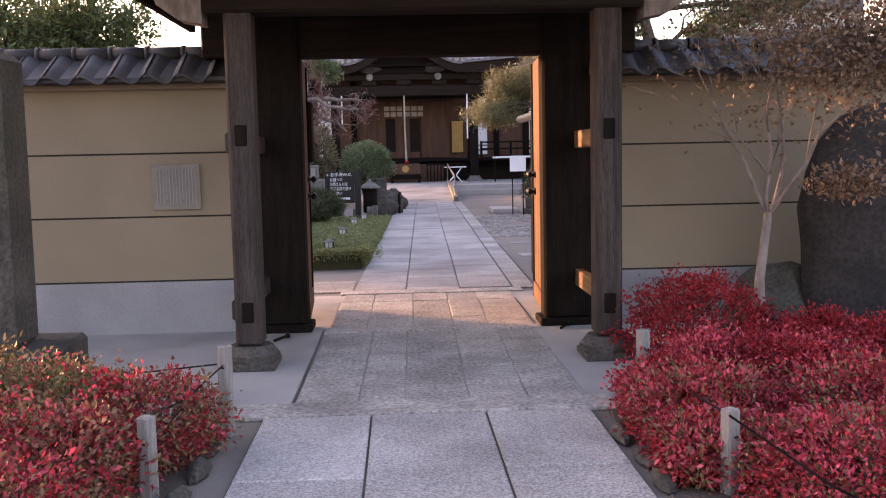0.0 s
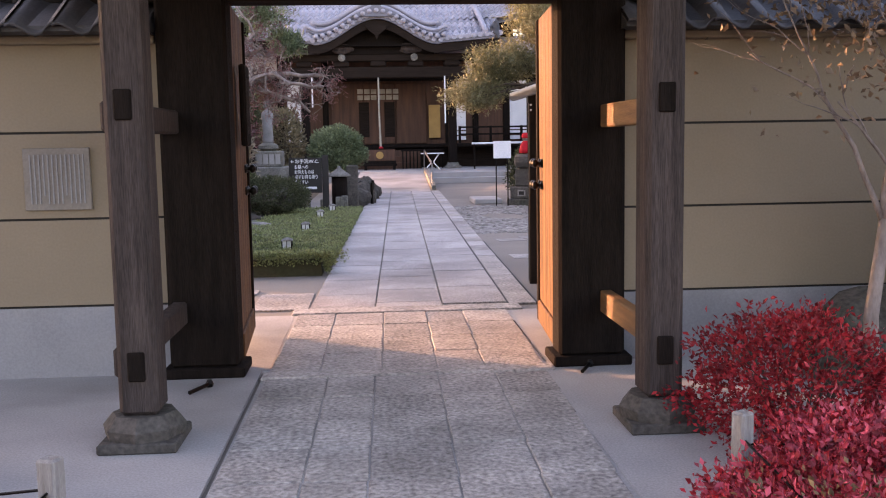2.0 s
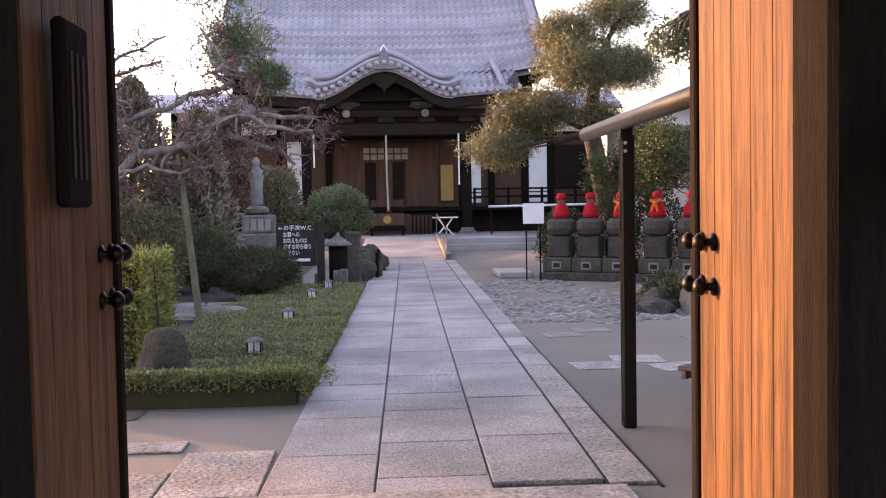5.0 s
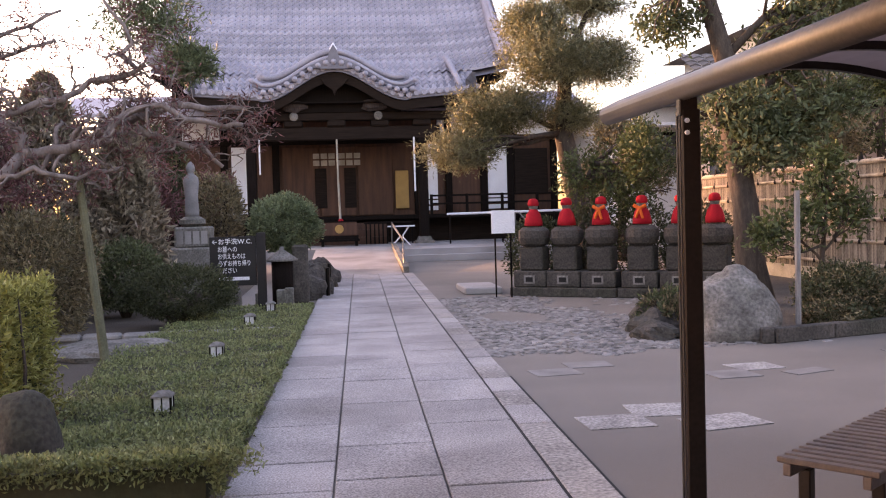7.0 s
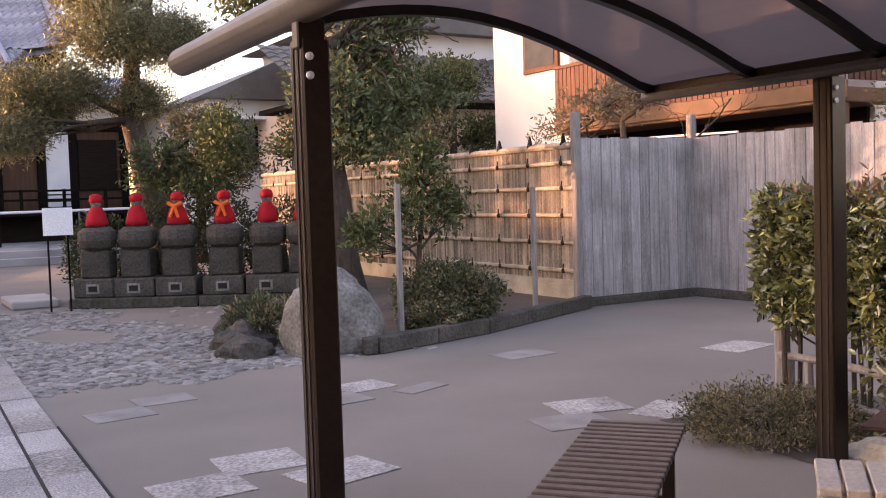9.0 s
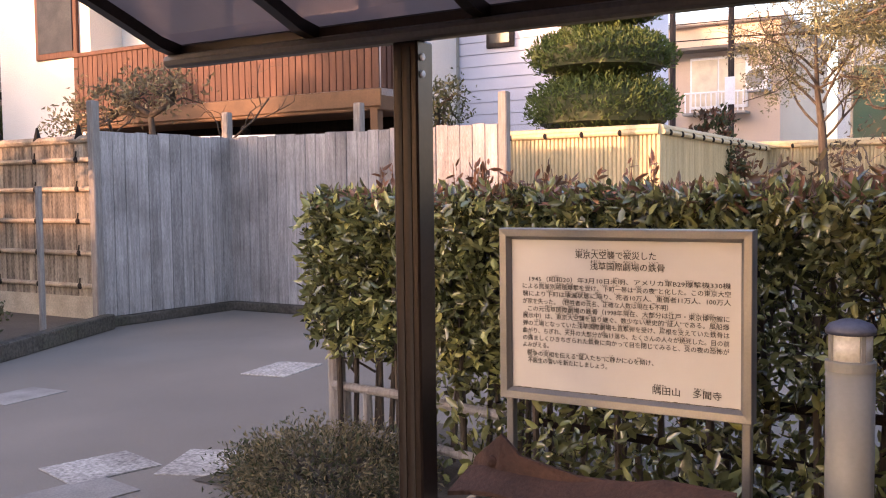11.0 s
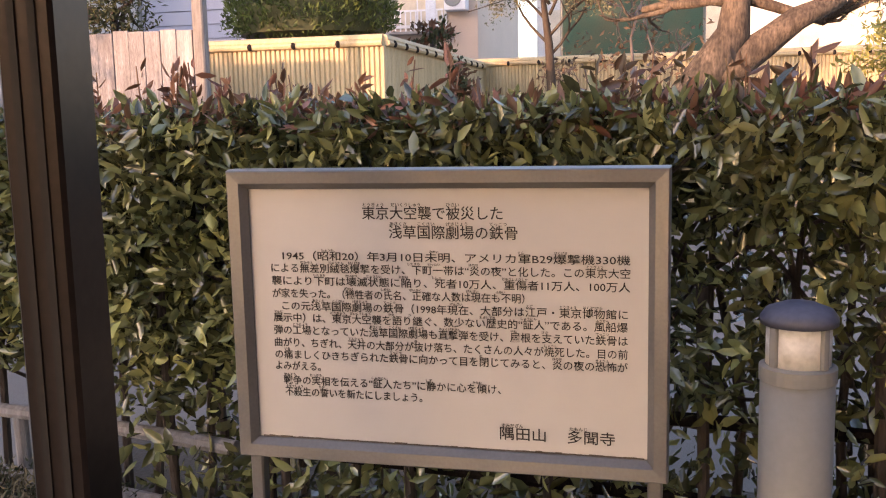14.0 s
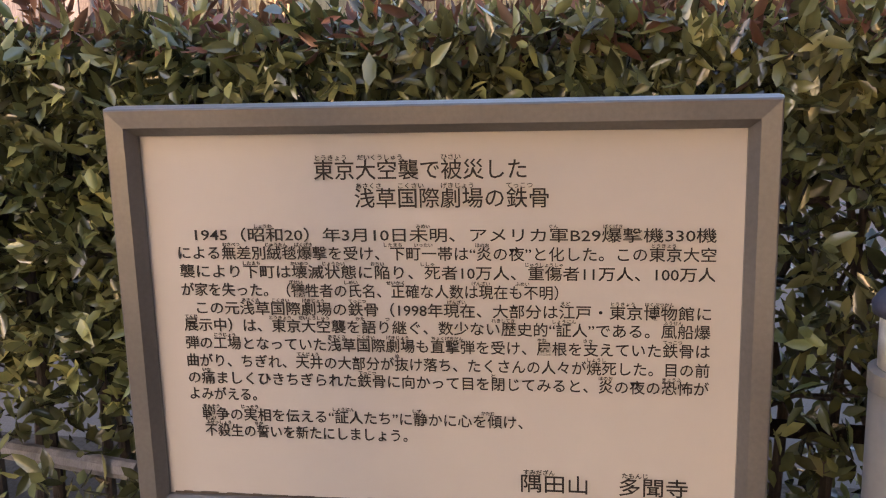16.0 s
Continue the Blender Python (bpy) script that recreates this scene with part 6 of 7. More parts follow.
b = thing("direction_sign", "black sign board with white Japanese lettering on a post", "sign")
part("panel", Geo().cbox(-1.72, 22.38, 0.42, -1.04, 22.41, 1.15, 0.005), ink, b)
part("post", Geo().cbox(-1.035, 22.36, -0.02, -0.90, 22.44, 1.20, 0.008), ink, b)
for text, x, z, w in (("←お手洗W.C.", -1.68, 1.045, 0.58), ("お墓への", -1.60, 0.93, 0.28), ("お供えものは", -1.60, 0.825, 0.40), ("必ずお持ち帰り", -1.60, 0.72, 0.47), ("ください", -1.60, 0.615, 0.27)):
    o = part("text_line", lettering(text, 0.095, width=w), white_paint, b)
    o.matrix_basis = pose(x, 22.378, z, 90, 0, 0)
part("writing_bar", Geo().box(-1.60, 22.377, 0.50, -1.15, 22.379, 0.55), white_paint, b)

b = thing("garden_lamp_post", "dark cylindrical garden lamp with a pale cap", "lamp", at=(-0.72, 23.4, 0))
part("body", Geo().lathe([(0.17, -0.02), (0.17, 0.72)], n=16), dark_wood, b, smooth=True)
part("cap", Geo().lathe([(0.25, 0.72), (0.25, 0.75), (0.12, 0.84), (0.04, 0.90), (0.03, 0.95)], n=16), stone, b, smooth=True)
b = tagged(part("stone_post", Geo().cbox(-0.58, 23.9, -0.02, -0.32, 24.15, 0.95, 0.03), dark_stone), "square dark stone post by the path", "post")
for x, y, h in ((-0.72, 22.9, 0.30), (-0.60, 22.95, 0.32), (-1.05, 22.95, 0.26)):
    tagged(part("stone_lantern_block", Geo().cbox(x - 0.07, y - 0.07, -0.02, x + 0.07, y + 0.07, h, 0.015), stone), "small pale stone block beside the sign", "stone block")
b = tagged(part("small_jar", Geo().lathe([(0.10, -0.02), (0.13, 0.1), (0.12, 0.3), (0.07, 0.36), (0.09, 0.40)], (-1.45, 22.9, 0), 12), stone, smooth=True), "grey stone jar under the sign", "jar")
for i, (x, y, r) in enumerate(((-0.35, 24.6, 0.28), (-0.25, 25.4, 0.3), (-0.3, 26.3, 0.32), (-0.15, 27.2, 0.3), (-0.2, 28.4, 0.35))):
    tagged(part("garden_rock", Geo().blob((x, y, 0.1), (r, r * 0.9, r * 1.2), seed=70 + i, rough=0.4), dark_stone), "dark mossy rock bordering the path", "rock", "path border rocks")
for x, y in ((-0.02, 25.0), (0.0, 26.6)):
    tagged(part("iron_bollard", Geo().tube([(x, y, -0.02), (x, y, 0.5)], 0.04, 8), iron), "short black post at the path edge", "post")

b = thing("statue_plinth", "tiered grey stone base under the standing figure", "pedestal")
part("lower_tier", Geo().cbox(-3.15, 26.6, -0.02, -2.05, 27.7, 0.88, 0.03), stone, b)
part("upper_tier", Geo().cbox(-2.95, 26.8, 0.88, -2.27, 27.5, 1.28, 0.03), stone, b)
for i in range(4):
    part("tier_panel", Geo().box(-2.9 + i * 0.155, 26.79, 0.95, -2.78 + i * 0.155, 26.797, 1.2), concrete, b)
part("lotus", Geo().lathe([(0.16, 0), (0.26, 0.06), (0.25, 0.14), (0.15, 0.2)], (-2.64, 27.15, 1.28), 16), stone, b)
st = Geo().lathe([(0.13, 0), (0.14, 0.10), (0.125, 0.34), (0.135, 0.50), (0.155, 0.68), (0.14, 0.78), (0.062, 0.845), (0.055, 0.87), (0.082, 0.91), (0.088, 0.97), (0.065, 1.03), (0.03, 1.07), (0.002, 1.09)], (-2.64, 27.15, 1.47), 16, sy=0.75)
tagged(part("standing_statue", st, mat("pale_statue", (0.24, 0.235, 0.235), (0.15, 0.147, 0.146), bump=0.3), smooth=True), "slender robed grey stone figure on a lotus", "statue")

r5 = np.random.default_rng(77)


def round_shrub(name, label, c, r, leaf, n, size, trunk=True, seed=0, z0=-0.02):
    b = thing(name, label, "shrub")
    if trunk:
        g = Geo()
        for k in range(4):
            a = k * 1.7 + seed
            g.tube([(c[0], c[1], z0), (c[0] + 0.25 * r[0] * math.cos(a), c[1] + 0.25 * r[1] * math.sin(a), (z0 + c[2]) / 2), (c[0] + 0.55 * r[0] * math.cos(a), c[1] + 0.55 * r[1] * math.sin(a), c[2])], [0.06, 0.045, 0.02], 7)
        part("trunk", g, bark, b, smooth=True)
    p, d = shell_points(n, c, r, r5, inner=0.7, lump=0.28, seed=seed, zmin=z0)
    part("crown", leaf_mesh("crown", p, size, r5, aspect=0.35, up=0.3, out=d), leaf, b, kind="stuff")
    return b


round_shrub("dome_pine", "clipped dome-shaped pine by the hall path", (-1.0, 30.0, 1.25), (0.80, 0.75, 0.66), soft_pine, 14000, 0.085, seed=1)
round_shrub("dark_shrub", "dark spreading clipped shrub in the garden", (-1.98, 21.0, 0.46), (0.80, 0.6, 0.37), dark_leaf, 13000, 0.05, seed=2)
round_shrub("dark_shrub", "dark rounded evergreen shrub", (-3.0, 22.6, 0.62), (0.62, 0.6, 0.52), shrub_green, 8000, 0.07, seed=3)
round_shrub("brown_dome_shrub", "large rounded brown-green shrub", (-3.62, 20.1, 0.78), (0.85, 0.75, 0.82), brown_leaf, 13000, 0.07, seed=4)
round_shrub("olive_shrub", "olive green clipped shrub behind the sign", (-4.3, 22.6, 0.85), (0.9, 0.8, 0.75), dark_leaf, 8000, 0.08, seed=5)
round_shrub("olive_shrub", "loose olive conifer beside the statue", (-2.7, 31.5, 1.5), (0.7, 0.7, 1.1), brown_leaf, 4500, 0.13, seed=6)
b = thing("clipped_bush", "yellow-green clipped block of fine leaves", "bush")
g = Geo()
for k in range(12):
    x, y = -3.3 + 0.13 * k, 14.4 + 0.3 * math.sin(k * 2.1)
    g.tube([(x, y, -0.02), (x + 0.04, y, 0.5), (x, y + 0.05, 0.95)], [0.018, 0.013, 0.005], 6)
part("stem", g, bark, b, kind="stuff")
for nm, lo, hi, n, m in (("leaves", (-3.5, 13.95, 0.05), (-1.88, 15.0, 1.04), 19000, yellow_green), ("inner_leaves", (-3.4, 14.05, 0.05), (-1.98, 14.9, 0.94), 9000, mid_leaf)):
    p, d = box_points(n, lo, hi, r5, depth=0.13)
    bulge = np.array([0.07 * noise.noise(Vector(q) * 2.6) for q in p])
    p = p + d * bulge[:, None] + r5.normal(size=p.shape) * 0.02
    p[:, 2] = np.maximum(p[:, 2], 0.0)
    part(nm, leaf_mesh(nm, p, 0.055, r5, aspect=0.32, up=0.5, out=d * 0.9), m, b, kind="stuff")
for i, (x, y, h, w, lf) in enumerate(((-3.5, 25.2, 3.3, 0.8, conifer_leaf), (-4.9, 25.6, 4.0, 1.2, conifer_leaf), (-6.9, 25.4, 4.4, 1.4, conifer_leaf), (-8.6, 23.6, 4.3, 1.3, shrub_green), (-5.6, 23.0, 2.8, 0.9, conifer_leaf), (-10.5, 22.0, 4.4, 1.5, conifer_leaf))):
    b = thing("cypress", "dense conical brown-green conifer closing the garden", "tree", "garden conifers")
    part("trunk", Geo().tube([(x, y, -0.02), (x, y, h * 0.8)], [0.12, 0.03], 8), bark, b)
    u = r5.uniform(0, 1, 9000) ** 0.8
    a = r5.uniform(0, 2 * math.pi, 9000)
    rad = w * (1 - u) ** 0.6 * r5.uniform(0.65, 1.0, 9000) * (1 + 0.22 * np.sin(a * 5 + u * 17 + i))
    p = np.stack([x + rad * np.cos(a), y + rad * np.sin(a), 0.1 + u * (h - 0.1)], 1)
    part("crown", leaf_mesh("crown", p, 0.17, r5, aspect=0.3, up=0.9, out=np.stack([np.cos(a), np.sin(a), 0 * a], 1) * 0.6), lf, b, kind="stuff")
tagged(part("upright_stone", Geo().blob((-1.60, 13.35, 0.14), (0.2, 0.16, 0.36), seed=6, rough=0.2), dark_stone, smooth=True), "upright dark grey stone in the hedge bed", "stone")
tagged(part("flat_rock", Geo().blob((-2.3, 18.5, 0.0), (0.7, 0.6, 0.16), seed=15, rough=0.3), stone), "flat grey rock at the foot of the prop", "rock")
g = Geo()
for i in range(7):
    g = Geo().cbox(-3.9 + i * 0.48, 19.72 + 0.05 * math.sin(i), -0.02, -3.44 + i * 0.48, 19.9 + 0.05 * math.sin(i), 0.07, 0.03)
    tagged(part("border_stone", g, concrete), "pale stone edging of the garden bed", "stone", "garden border stones")
g = Geo().add([(-9, 12.4, -0.012), (-1.6, 12.4, -0.012), (-1.6, 31, -0.012), (-9, 31, -0.012)], [(0, 1, 2, 3)])
tagged(part("garden_soil", g, soil), "bare brown garden soil under the shrubs", "soil", kind="structure")

# trees that close the garden
for i, (x, y, h, lf) in enumerate(((-7.5, 21, 4.9, dark_leaf), (-6.2, 20.3, 5.3, mid_leaf), (-7.9, 19.3, 5.0, mid_leaf), (-9.5, 27, 6.0, dark_leaf), (-7.4, 27.8, 4.6, conifer_leaf), (-5.0, 34, 4.2, dark_leaf), (-13, 41, 7.0, dark_leaf), (-7.0, 26, 3.6, brown_leaf), (-4.4, 29.5, 3.2, twig_red), (-6.0, 24, 3.4, twig_red))):
    tree("background_tree", "shaded evergreen tree at the back of the garden" if lf is dark_leaf or lf is mid_leaf else "brownish bare-twigged tree at the back of the garden", [(x, y, -0.02), (x + 0.1, y, h * 0.3), (x - 0.1, y, h * 0.6), (x, y, h * 0.9)], [0.16, 0.13, 0.1, 0.03], [((x, y, h * 0.4), (0.8, 0, 0.6), h * 0.3), ((x, y, h * 0.5), (-0.8, 0.1, 0.6), h * 0.3)],
         [((x + 0.1, y, h * 0.78), (h * 0.24, h * 0.22, h * 0.2)), ((x - h * 0.2, y, h * 0.55), (h * 0.2, h * 0.2, h * 0.15)), ((x + h * 0.2, y - 0.2, h * 0.52), (h * 0.2, h * 0.2, h * 0.15)), ((x, y - 0.3, h * 0.4), (h * 0.22, h * 0.2, h * 0.14))], bark, lf, n=1500, size=0.16 if lf is not twig_red else 0.2, aspect=0.35 if lf is not twig_red else 0.07, seed=100 + i)

r8 = np.random.default_rng(15)
for i, (x, y, h) in enumerate(((-5.0, 19.6, 2.6), (-6.6, 17.6, 2.4))):
    b = thing("bare_plum", "bare plum tree with reddish twigs against the sky", "tree", "bare plums")
    g, tips = Geo(), []
    g.tube([(x, y, -0.02), (x + 0.1, y, h * 0.5), (x - 0.05, y, h)], [0.11, 0.09, 0.06], 9)
    for k in range(8):
        a = k * 0.79 + i
        grow(g, (x, y, h * (0.6 + 0.05 * k)), (math.cos(a), math.sin(a) * 0.6, 0.75), 1.1, 0.04, 3, r8, tips, bend=0.9, shrink=0.72, angle=0.8, n=6)
    part("trunk", g, bark, b, smooth=True)
    tp = np.array([tuple(q) for q in tips])
    part("twig", leaf_mesh("twig", tp[r8.integers(0, len(tp), 2600)] + r8.normal(size=(2600, 3)) * 0.06, 0.11, r8, aspect=0.13, up=0.3), twig_red, b, "fine reddish twigs", kind="stuff")
for x, y, z, r in ((3.75, 25.0, 0.62, 0.55), (4.55, 24.6, 0.7, 0.6), (5.4, 24.0, 0.75, 0.6), (6.2, 23.3, 0.7, 0.6)):
    round_shrub("backing_shrub", "dark evergreen shrub behind the row of statues", (x, y, z), (r, 0.42, z + 0.1), dark_leaf, 3600, 0.08, seed=int(x * 10))
# Added hedge, mostly unseen, with solid lumps inside: keeps low sun off the forecourt.
b = thing("sun_screen_hedge", "tall evergreen hedge added mostly out of view to block low sun", "hedge")
core = Geo()
for i in range(18):
    core.blob((-9.4 + 0.15 * math.sin(i), 18.6 + i, 1.9), (0.75, 0.75, 1.95 + 0.15 * math.sin(i * 2.3)), seed=200 + i, rough=0.2, nu=10, nv=8)
part("branches", core, bark, b, kind="stuff")
p, d = box_points(26000, (-10.3, 17.9, 0.0), (-8.5, 36.2, 3.95), r5, depth=0.5)
part("leaves", leaf_mesh("leaves", p + r5.normal(size=p.shape) * 0.1, 0.16, r5, aspect=0.5, out=d), dark_leaf, b, kind="stuff")

# ---- clipped hedge behind the board ----
r6 = np.random.default_rng(9)
hd = thing("photinia_hedge", "clipped glossy hedge with copper new shoots", "hedge")
HX0, HX1, HY0, HY1 = 5.05, 5.72, 7.6, 13.58
g = Geo()
for i in range(60):
    y = HY0 + 0.1 + i * (HY1 - HY0 - 0.2) / 59
    x = 5.4 + 0.13 * (y - 10.8) + r6.uniform(-0.08, 0.08)
    g.tube([(x, y, -0.02), (x + r6.uniform(-0.03, 0.03), y + r6.uniform(-0.05, 0.05), 0.5), (x, y + r6.uniform(-0.1, 0.1), 1.1)], [0.018, 0.014, 0.008], 6)
    for _ in range(7):
        z = r6.uniform(0.35, 1.05)
        e = (x + r6.uniform(-0.32, 0.32), y + r6.uniform(-0.25, 0.25), z + r6.uniform(0.05, 0.28))
        g.tube([(x, y, z), ((x + e[0]) / 2, (y + e[1]) / 2, (z + e[2]) / 2 + 0.03), e], [0.008, 0.006, 0.003], 5)
part("stem_growth", g, bark, hd, kind="stuff")
n = 8600
tip, td = box_points(n, (HX0, HY0, 0.42), (HX1, HY1, 1.36), r6, depth=0.16)
keep = (tip[:, 2] > 0.62) | (r6.uniform(size=n) < 0.45)
keep &= (tip[:, 1] < 12.75) | (tip[:, 2] > 0.56)
keep &= r6.uniform(size=n) < np.clip(0.55 + 0.45 * (tip[:, 1] - 9.4) / 1.6 + 0.6 * (tip[:, 2] > 1.1), 0.55, 1)
keep &= (tip[:, 1] > 11.1) | (tip[:, 2] > 1.08) | (r6.uniform(size=n) < 0.6)
tip, td = tip[keep], td[keep]
pick = np.repeat(np.arange(len(tip)), 8)
p = tip[pick] + r6.normal(size=(len(pick), 3)) * 0.02
d = td[pick]
p[:, 0] += 0.13 * (p[:, 1] - 10.8)
# A share of whorls, more at high y, gets the brighter sunlit leaf colour.
lit_tips = r6.uniform(size=len(tip)) < 0.08 + 0.16 * np.clip((tip[:, 1] - 11.2) / 1.5, 0, 1)
young = lit_tips[pick]
for name, sel, m in (("leaves", ~young, photinia_leaf), ("young_leaves", young, sunlit_leaf)):
    part(name, leaf_mesh(name, p[sel], 0.060, r6, aspect=0.40, up=0.15, out=d[sel] * 0.9, fold=0.08, oval=True), m, hd, kind="stuff")
n = 15000
p = np.stack([r6.uniform(HX0 + 0.14, HX1 - 0.1, n), r6.uniform(HY0, HY1 - 0.12, n), r6.uniform(0.5, 1.26, n)], 1)
p = p[(p[:, 1] > 11.5) | (p[:, 2] > 1.02) | (r6.uniform(size=n) < 0.22)]
p[:, 0] += 0.13 * (p[:, 1] - 10.8)
part("inner_leaves", leaf_mesh("inner_leaves", p, 0.075, r6, aspect=0.45, up=0.1, fold=0.06, oval=True), photinia_leaf, hd, kind="stuff")
n = 5600
p = np.stack([r6.uniform(HX0, HX1, n), r6.uniform(HY0, HY1, n), 1.30 + r6.uniform(0, 0.08, n)], 1)
p[:, 0] += 0.13 * (p[:, 1] - 10.8)
part("top_growth", leaf_mesh("top_growth", p, 0.055, r6, aspect=0.32, up=0.8, fold=0.05, oval=True), photinia_red, hd, "copper-red young leaves", kind="stuff")
sp = []
sg = Geo()
for i in range(90):
    y = r6.uniform(HY0, HY1 - 0.2)
    x = r6.uniform(HX0 + 0.1, HX1 - 0.1) + 0.13 * (y - 10.8)
    h = r6.uniform(0.05, 0.17)
    sg.tube([(x, y, 1.3), (x + r6.uniform(-0.03, 0.03), y + r6.uniform(-0.03, 0.03), 1.36 + h)], [0.004, 0.002], 4)
    for k in range(9):
        sp.append((x, y, 1.36 + h * k / 9))
part("shoot_wood", sg, photinia_red, hd, kind="stuff")
part("shoot_foliage", leaf_mesh("shoot_foliage", np.array(sp), 0.062, r6, aspect=0.30, up=0.5, fold=0.05, oval=True), photinia_red, hd, kind="stuff")
n = 5200
p = np.stack([r6.uniform(HX0 - 0.1, HX1, n), r6.uniform(HY0, HY1 - 0.9, n), r6.uniform(0.02, 0.42, n)], 1)
p[:, 0] += 0.13 * (p[:, 1] - 10.8)
part("low_leaves", leaf_mesh("low_leaves", p, 0.07, r6, aspect=0.42, up=0.2, fold=0.06, oval=True), photinia_leaf, hd, kind="stuff")
g = Geo().add([(4.72, 7.0, -0.014), (5.9, 7.0, -0.014), (6.35, 13.5, -0.014), (4.75, 13.75, -0.014), (4.68, 12.3, -0.014)], [(0, 1, 2, 3, 4)])
tagged(part("hedge_bed", g, soil), "dark brown earth under the clipped hedge", "soil", kind="structure")
sup = thing("bamboo_trellis", "weathered bamboo trellis supporting the hedge", "trellis")
for z in (0.30, 0.52):
    part("rail", Geo().tube([(4.83, HY0, z), (5.40, HY1 - 1.4, z + 0.02)], 0.02, 8), dark_wood, sup)
for i in range(15):
    y = HY1 - 0.15 - i * 0.42
    part("cane", Geo().tube([(5.2 + 0.13 * (y - 10.8), y, -0.02), (5.2 + 0.13 * (y - 10.8), y + 0.02, 0.9)], 0.016, 7), bark, sup)
part("end_post", Geo().tube([(5.68, 13.56, -0.02), (5.68, 13.57, 0.58)], 0.05, 12), grey_wood, sup)
for x, y in ((5.60, 13.43), (5.535, 13.24)):
    part("short_post", Geo().tube([(x, y, -0.02), (x, y + 0.01, 0.34)], 0.026, 9), grey_wood, sup)
for z in (0.10, 0.33):
    part("end_rail", Geo().tube([(5.60, 13.52, z), (5.48, 13.05, z + 0.02), (5.30, 12.3, z + 0.02)], 0.025, 9), grey_wood, sup)
mound("brown_shrub", "low twiggy brown shrub at the shelter post", "bush", 5.03, 13.12, 0.5, 0.19, (brown_leaf, brown_leaf, dark_leaf), n=8000, size=0.032, aspect=0.3, seed=61)
mound("ground_leaves", "broad green leaves on the ground by the hedge", "plant", 4.95, 11.2, 0.3, 0.22, (photinia_leaf,), n=420, size=0.11, seed=62)

# ---- houses and trees beyond the fence ----
h = thing("white_house", "white rendered house with a red-brown wooden balcony", "house")
part("wall", Geo().box(15.2, 19.5, -0.02, 22, 26.6, 6.6), wall_white, h)
part("wall", Geo().box(14.4, 26.6, -0.02, 22, 29.6, 7.2), wall_white, h)
# Dark sheet over the white wall stands for the shade below the balcony.
part("under_balcony_shade", Geo().box(15.12, 19.6, -0.02, 15.19, 26.5, 2.9), dark_wood, h)
part("balcony_floor", Geo().cbox(13.9, 19.1, 2.72, 15.2, 26.5, 2.96, 0.02), timber, h)
part("balcony_edge", Geo().cbox(13.86, 19.06, 2.78, 13.9, 26.5, 3.06, 0.01), timber, h)
for i in range(52):
    part("balcony_slat", Geo().box(13.9, 19.12 + i * 0.142, 3.07, 13.93, 19.12 + i * 0.142 + 0.122, 4.15), balcony_wood, h)
for i in range(9):
    part("balcony_slat", Geo().box(13.95 + i * 0.14, 19.08, 3.07, 13.95 + i * 0.14 + 0.1, 19.11, 4.15), balcony_wood, h)
part("balcony_rail", Geo().cbox(13.87, 19.06, 4.15, 13.97, 26.5, 4.23, 0.01), balcony_wood, h)
for y in (19.15, 22.4, 25.8):
    part("balcony_post", Geo().cbox(13.9, y, -0.02, 14.05, y + 0.15, 2.75, 0.01), timber, h)
for y0, z0 in ((27.05, 4.4),):
    part("window_frame", Geo().cbox(14.33, y0 - 0.12, z0 - 0.12, 14.4, y0 + 1.22, z0 + 1.72, 0.01), balcony_wood, h)
    part("window_pane", Geo().box(14.31, y0, z0, 14.328, y0 + 1.1, z0 + 1.6), window_dark, h)
for y0, z0 in ((20.4, 4.6), (23.6, 4.6)):
    part("window_frame", Geo().cbox(15.13, y0 - 0.1, z0 - 0.1, 15.2, y0 + 1.5, z0 + 1.4, 0.01), balcony_wood, h)
    part("window_pane", Geo().box(15.11, y0, z0, 15.128, y0 + 1.4, z0 + 1.3), window_dark, h)
g = Geo().extrude([(13.7, 7.2), (18.2, 9.0), (22.6, 7.2), (22.6, 7.0), (13.7, 7.0)], 18.9, 30.2)
part("roof", g, roof_far, h)
part("clothes_pole", Geo().tube([(13.8, 21.2, 2.4), (13.8, 23.4, 2.45)], 0.02, 6), white_paint, h)
part("wall_lamp", Geo().blob((13.95, 22.0, 2.55), (0.09, 0.09, 0.09), nu=10, nv=8), iron, h)

h = thing("siding_house", "pale lilac-white house with horizontal siding", "house")
part("wall", Geo().box(17.05, 16.5, -0.02, 20, 19.6, 7.0), siding, h)
for i in range(30):
    part("siding_board", Geo().box(17.0, 16.5, 0.2 + i * 0.22, 17.048, 19.6, 0.2 + i * 0.22 + 0.205), siding, h)
for y0, z0 in ((16.9, 3.9), (18.4, 4.1)):
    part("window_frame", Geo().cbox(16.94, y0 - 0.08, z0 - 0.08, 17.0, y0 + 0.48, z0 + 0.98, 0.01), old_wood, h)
    part("window_pane", Geo().box(16.925, y0, z0, 16.938, y0 + 0.4, z0 + 0.9), window_dark, h)
part("rain_pipe", Geo().tube([(16.95, 19.5, 0), (16.95, 19.5, 6.8)], 0.04, 8), bollard_grey, h)
part("roof", Geo().extrude([(16.6, 7.0), (18.5, 8.0), (20.4, 7.0)], 16.2, 19.8), roof_far, h)

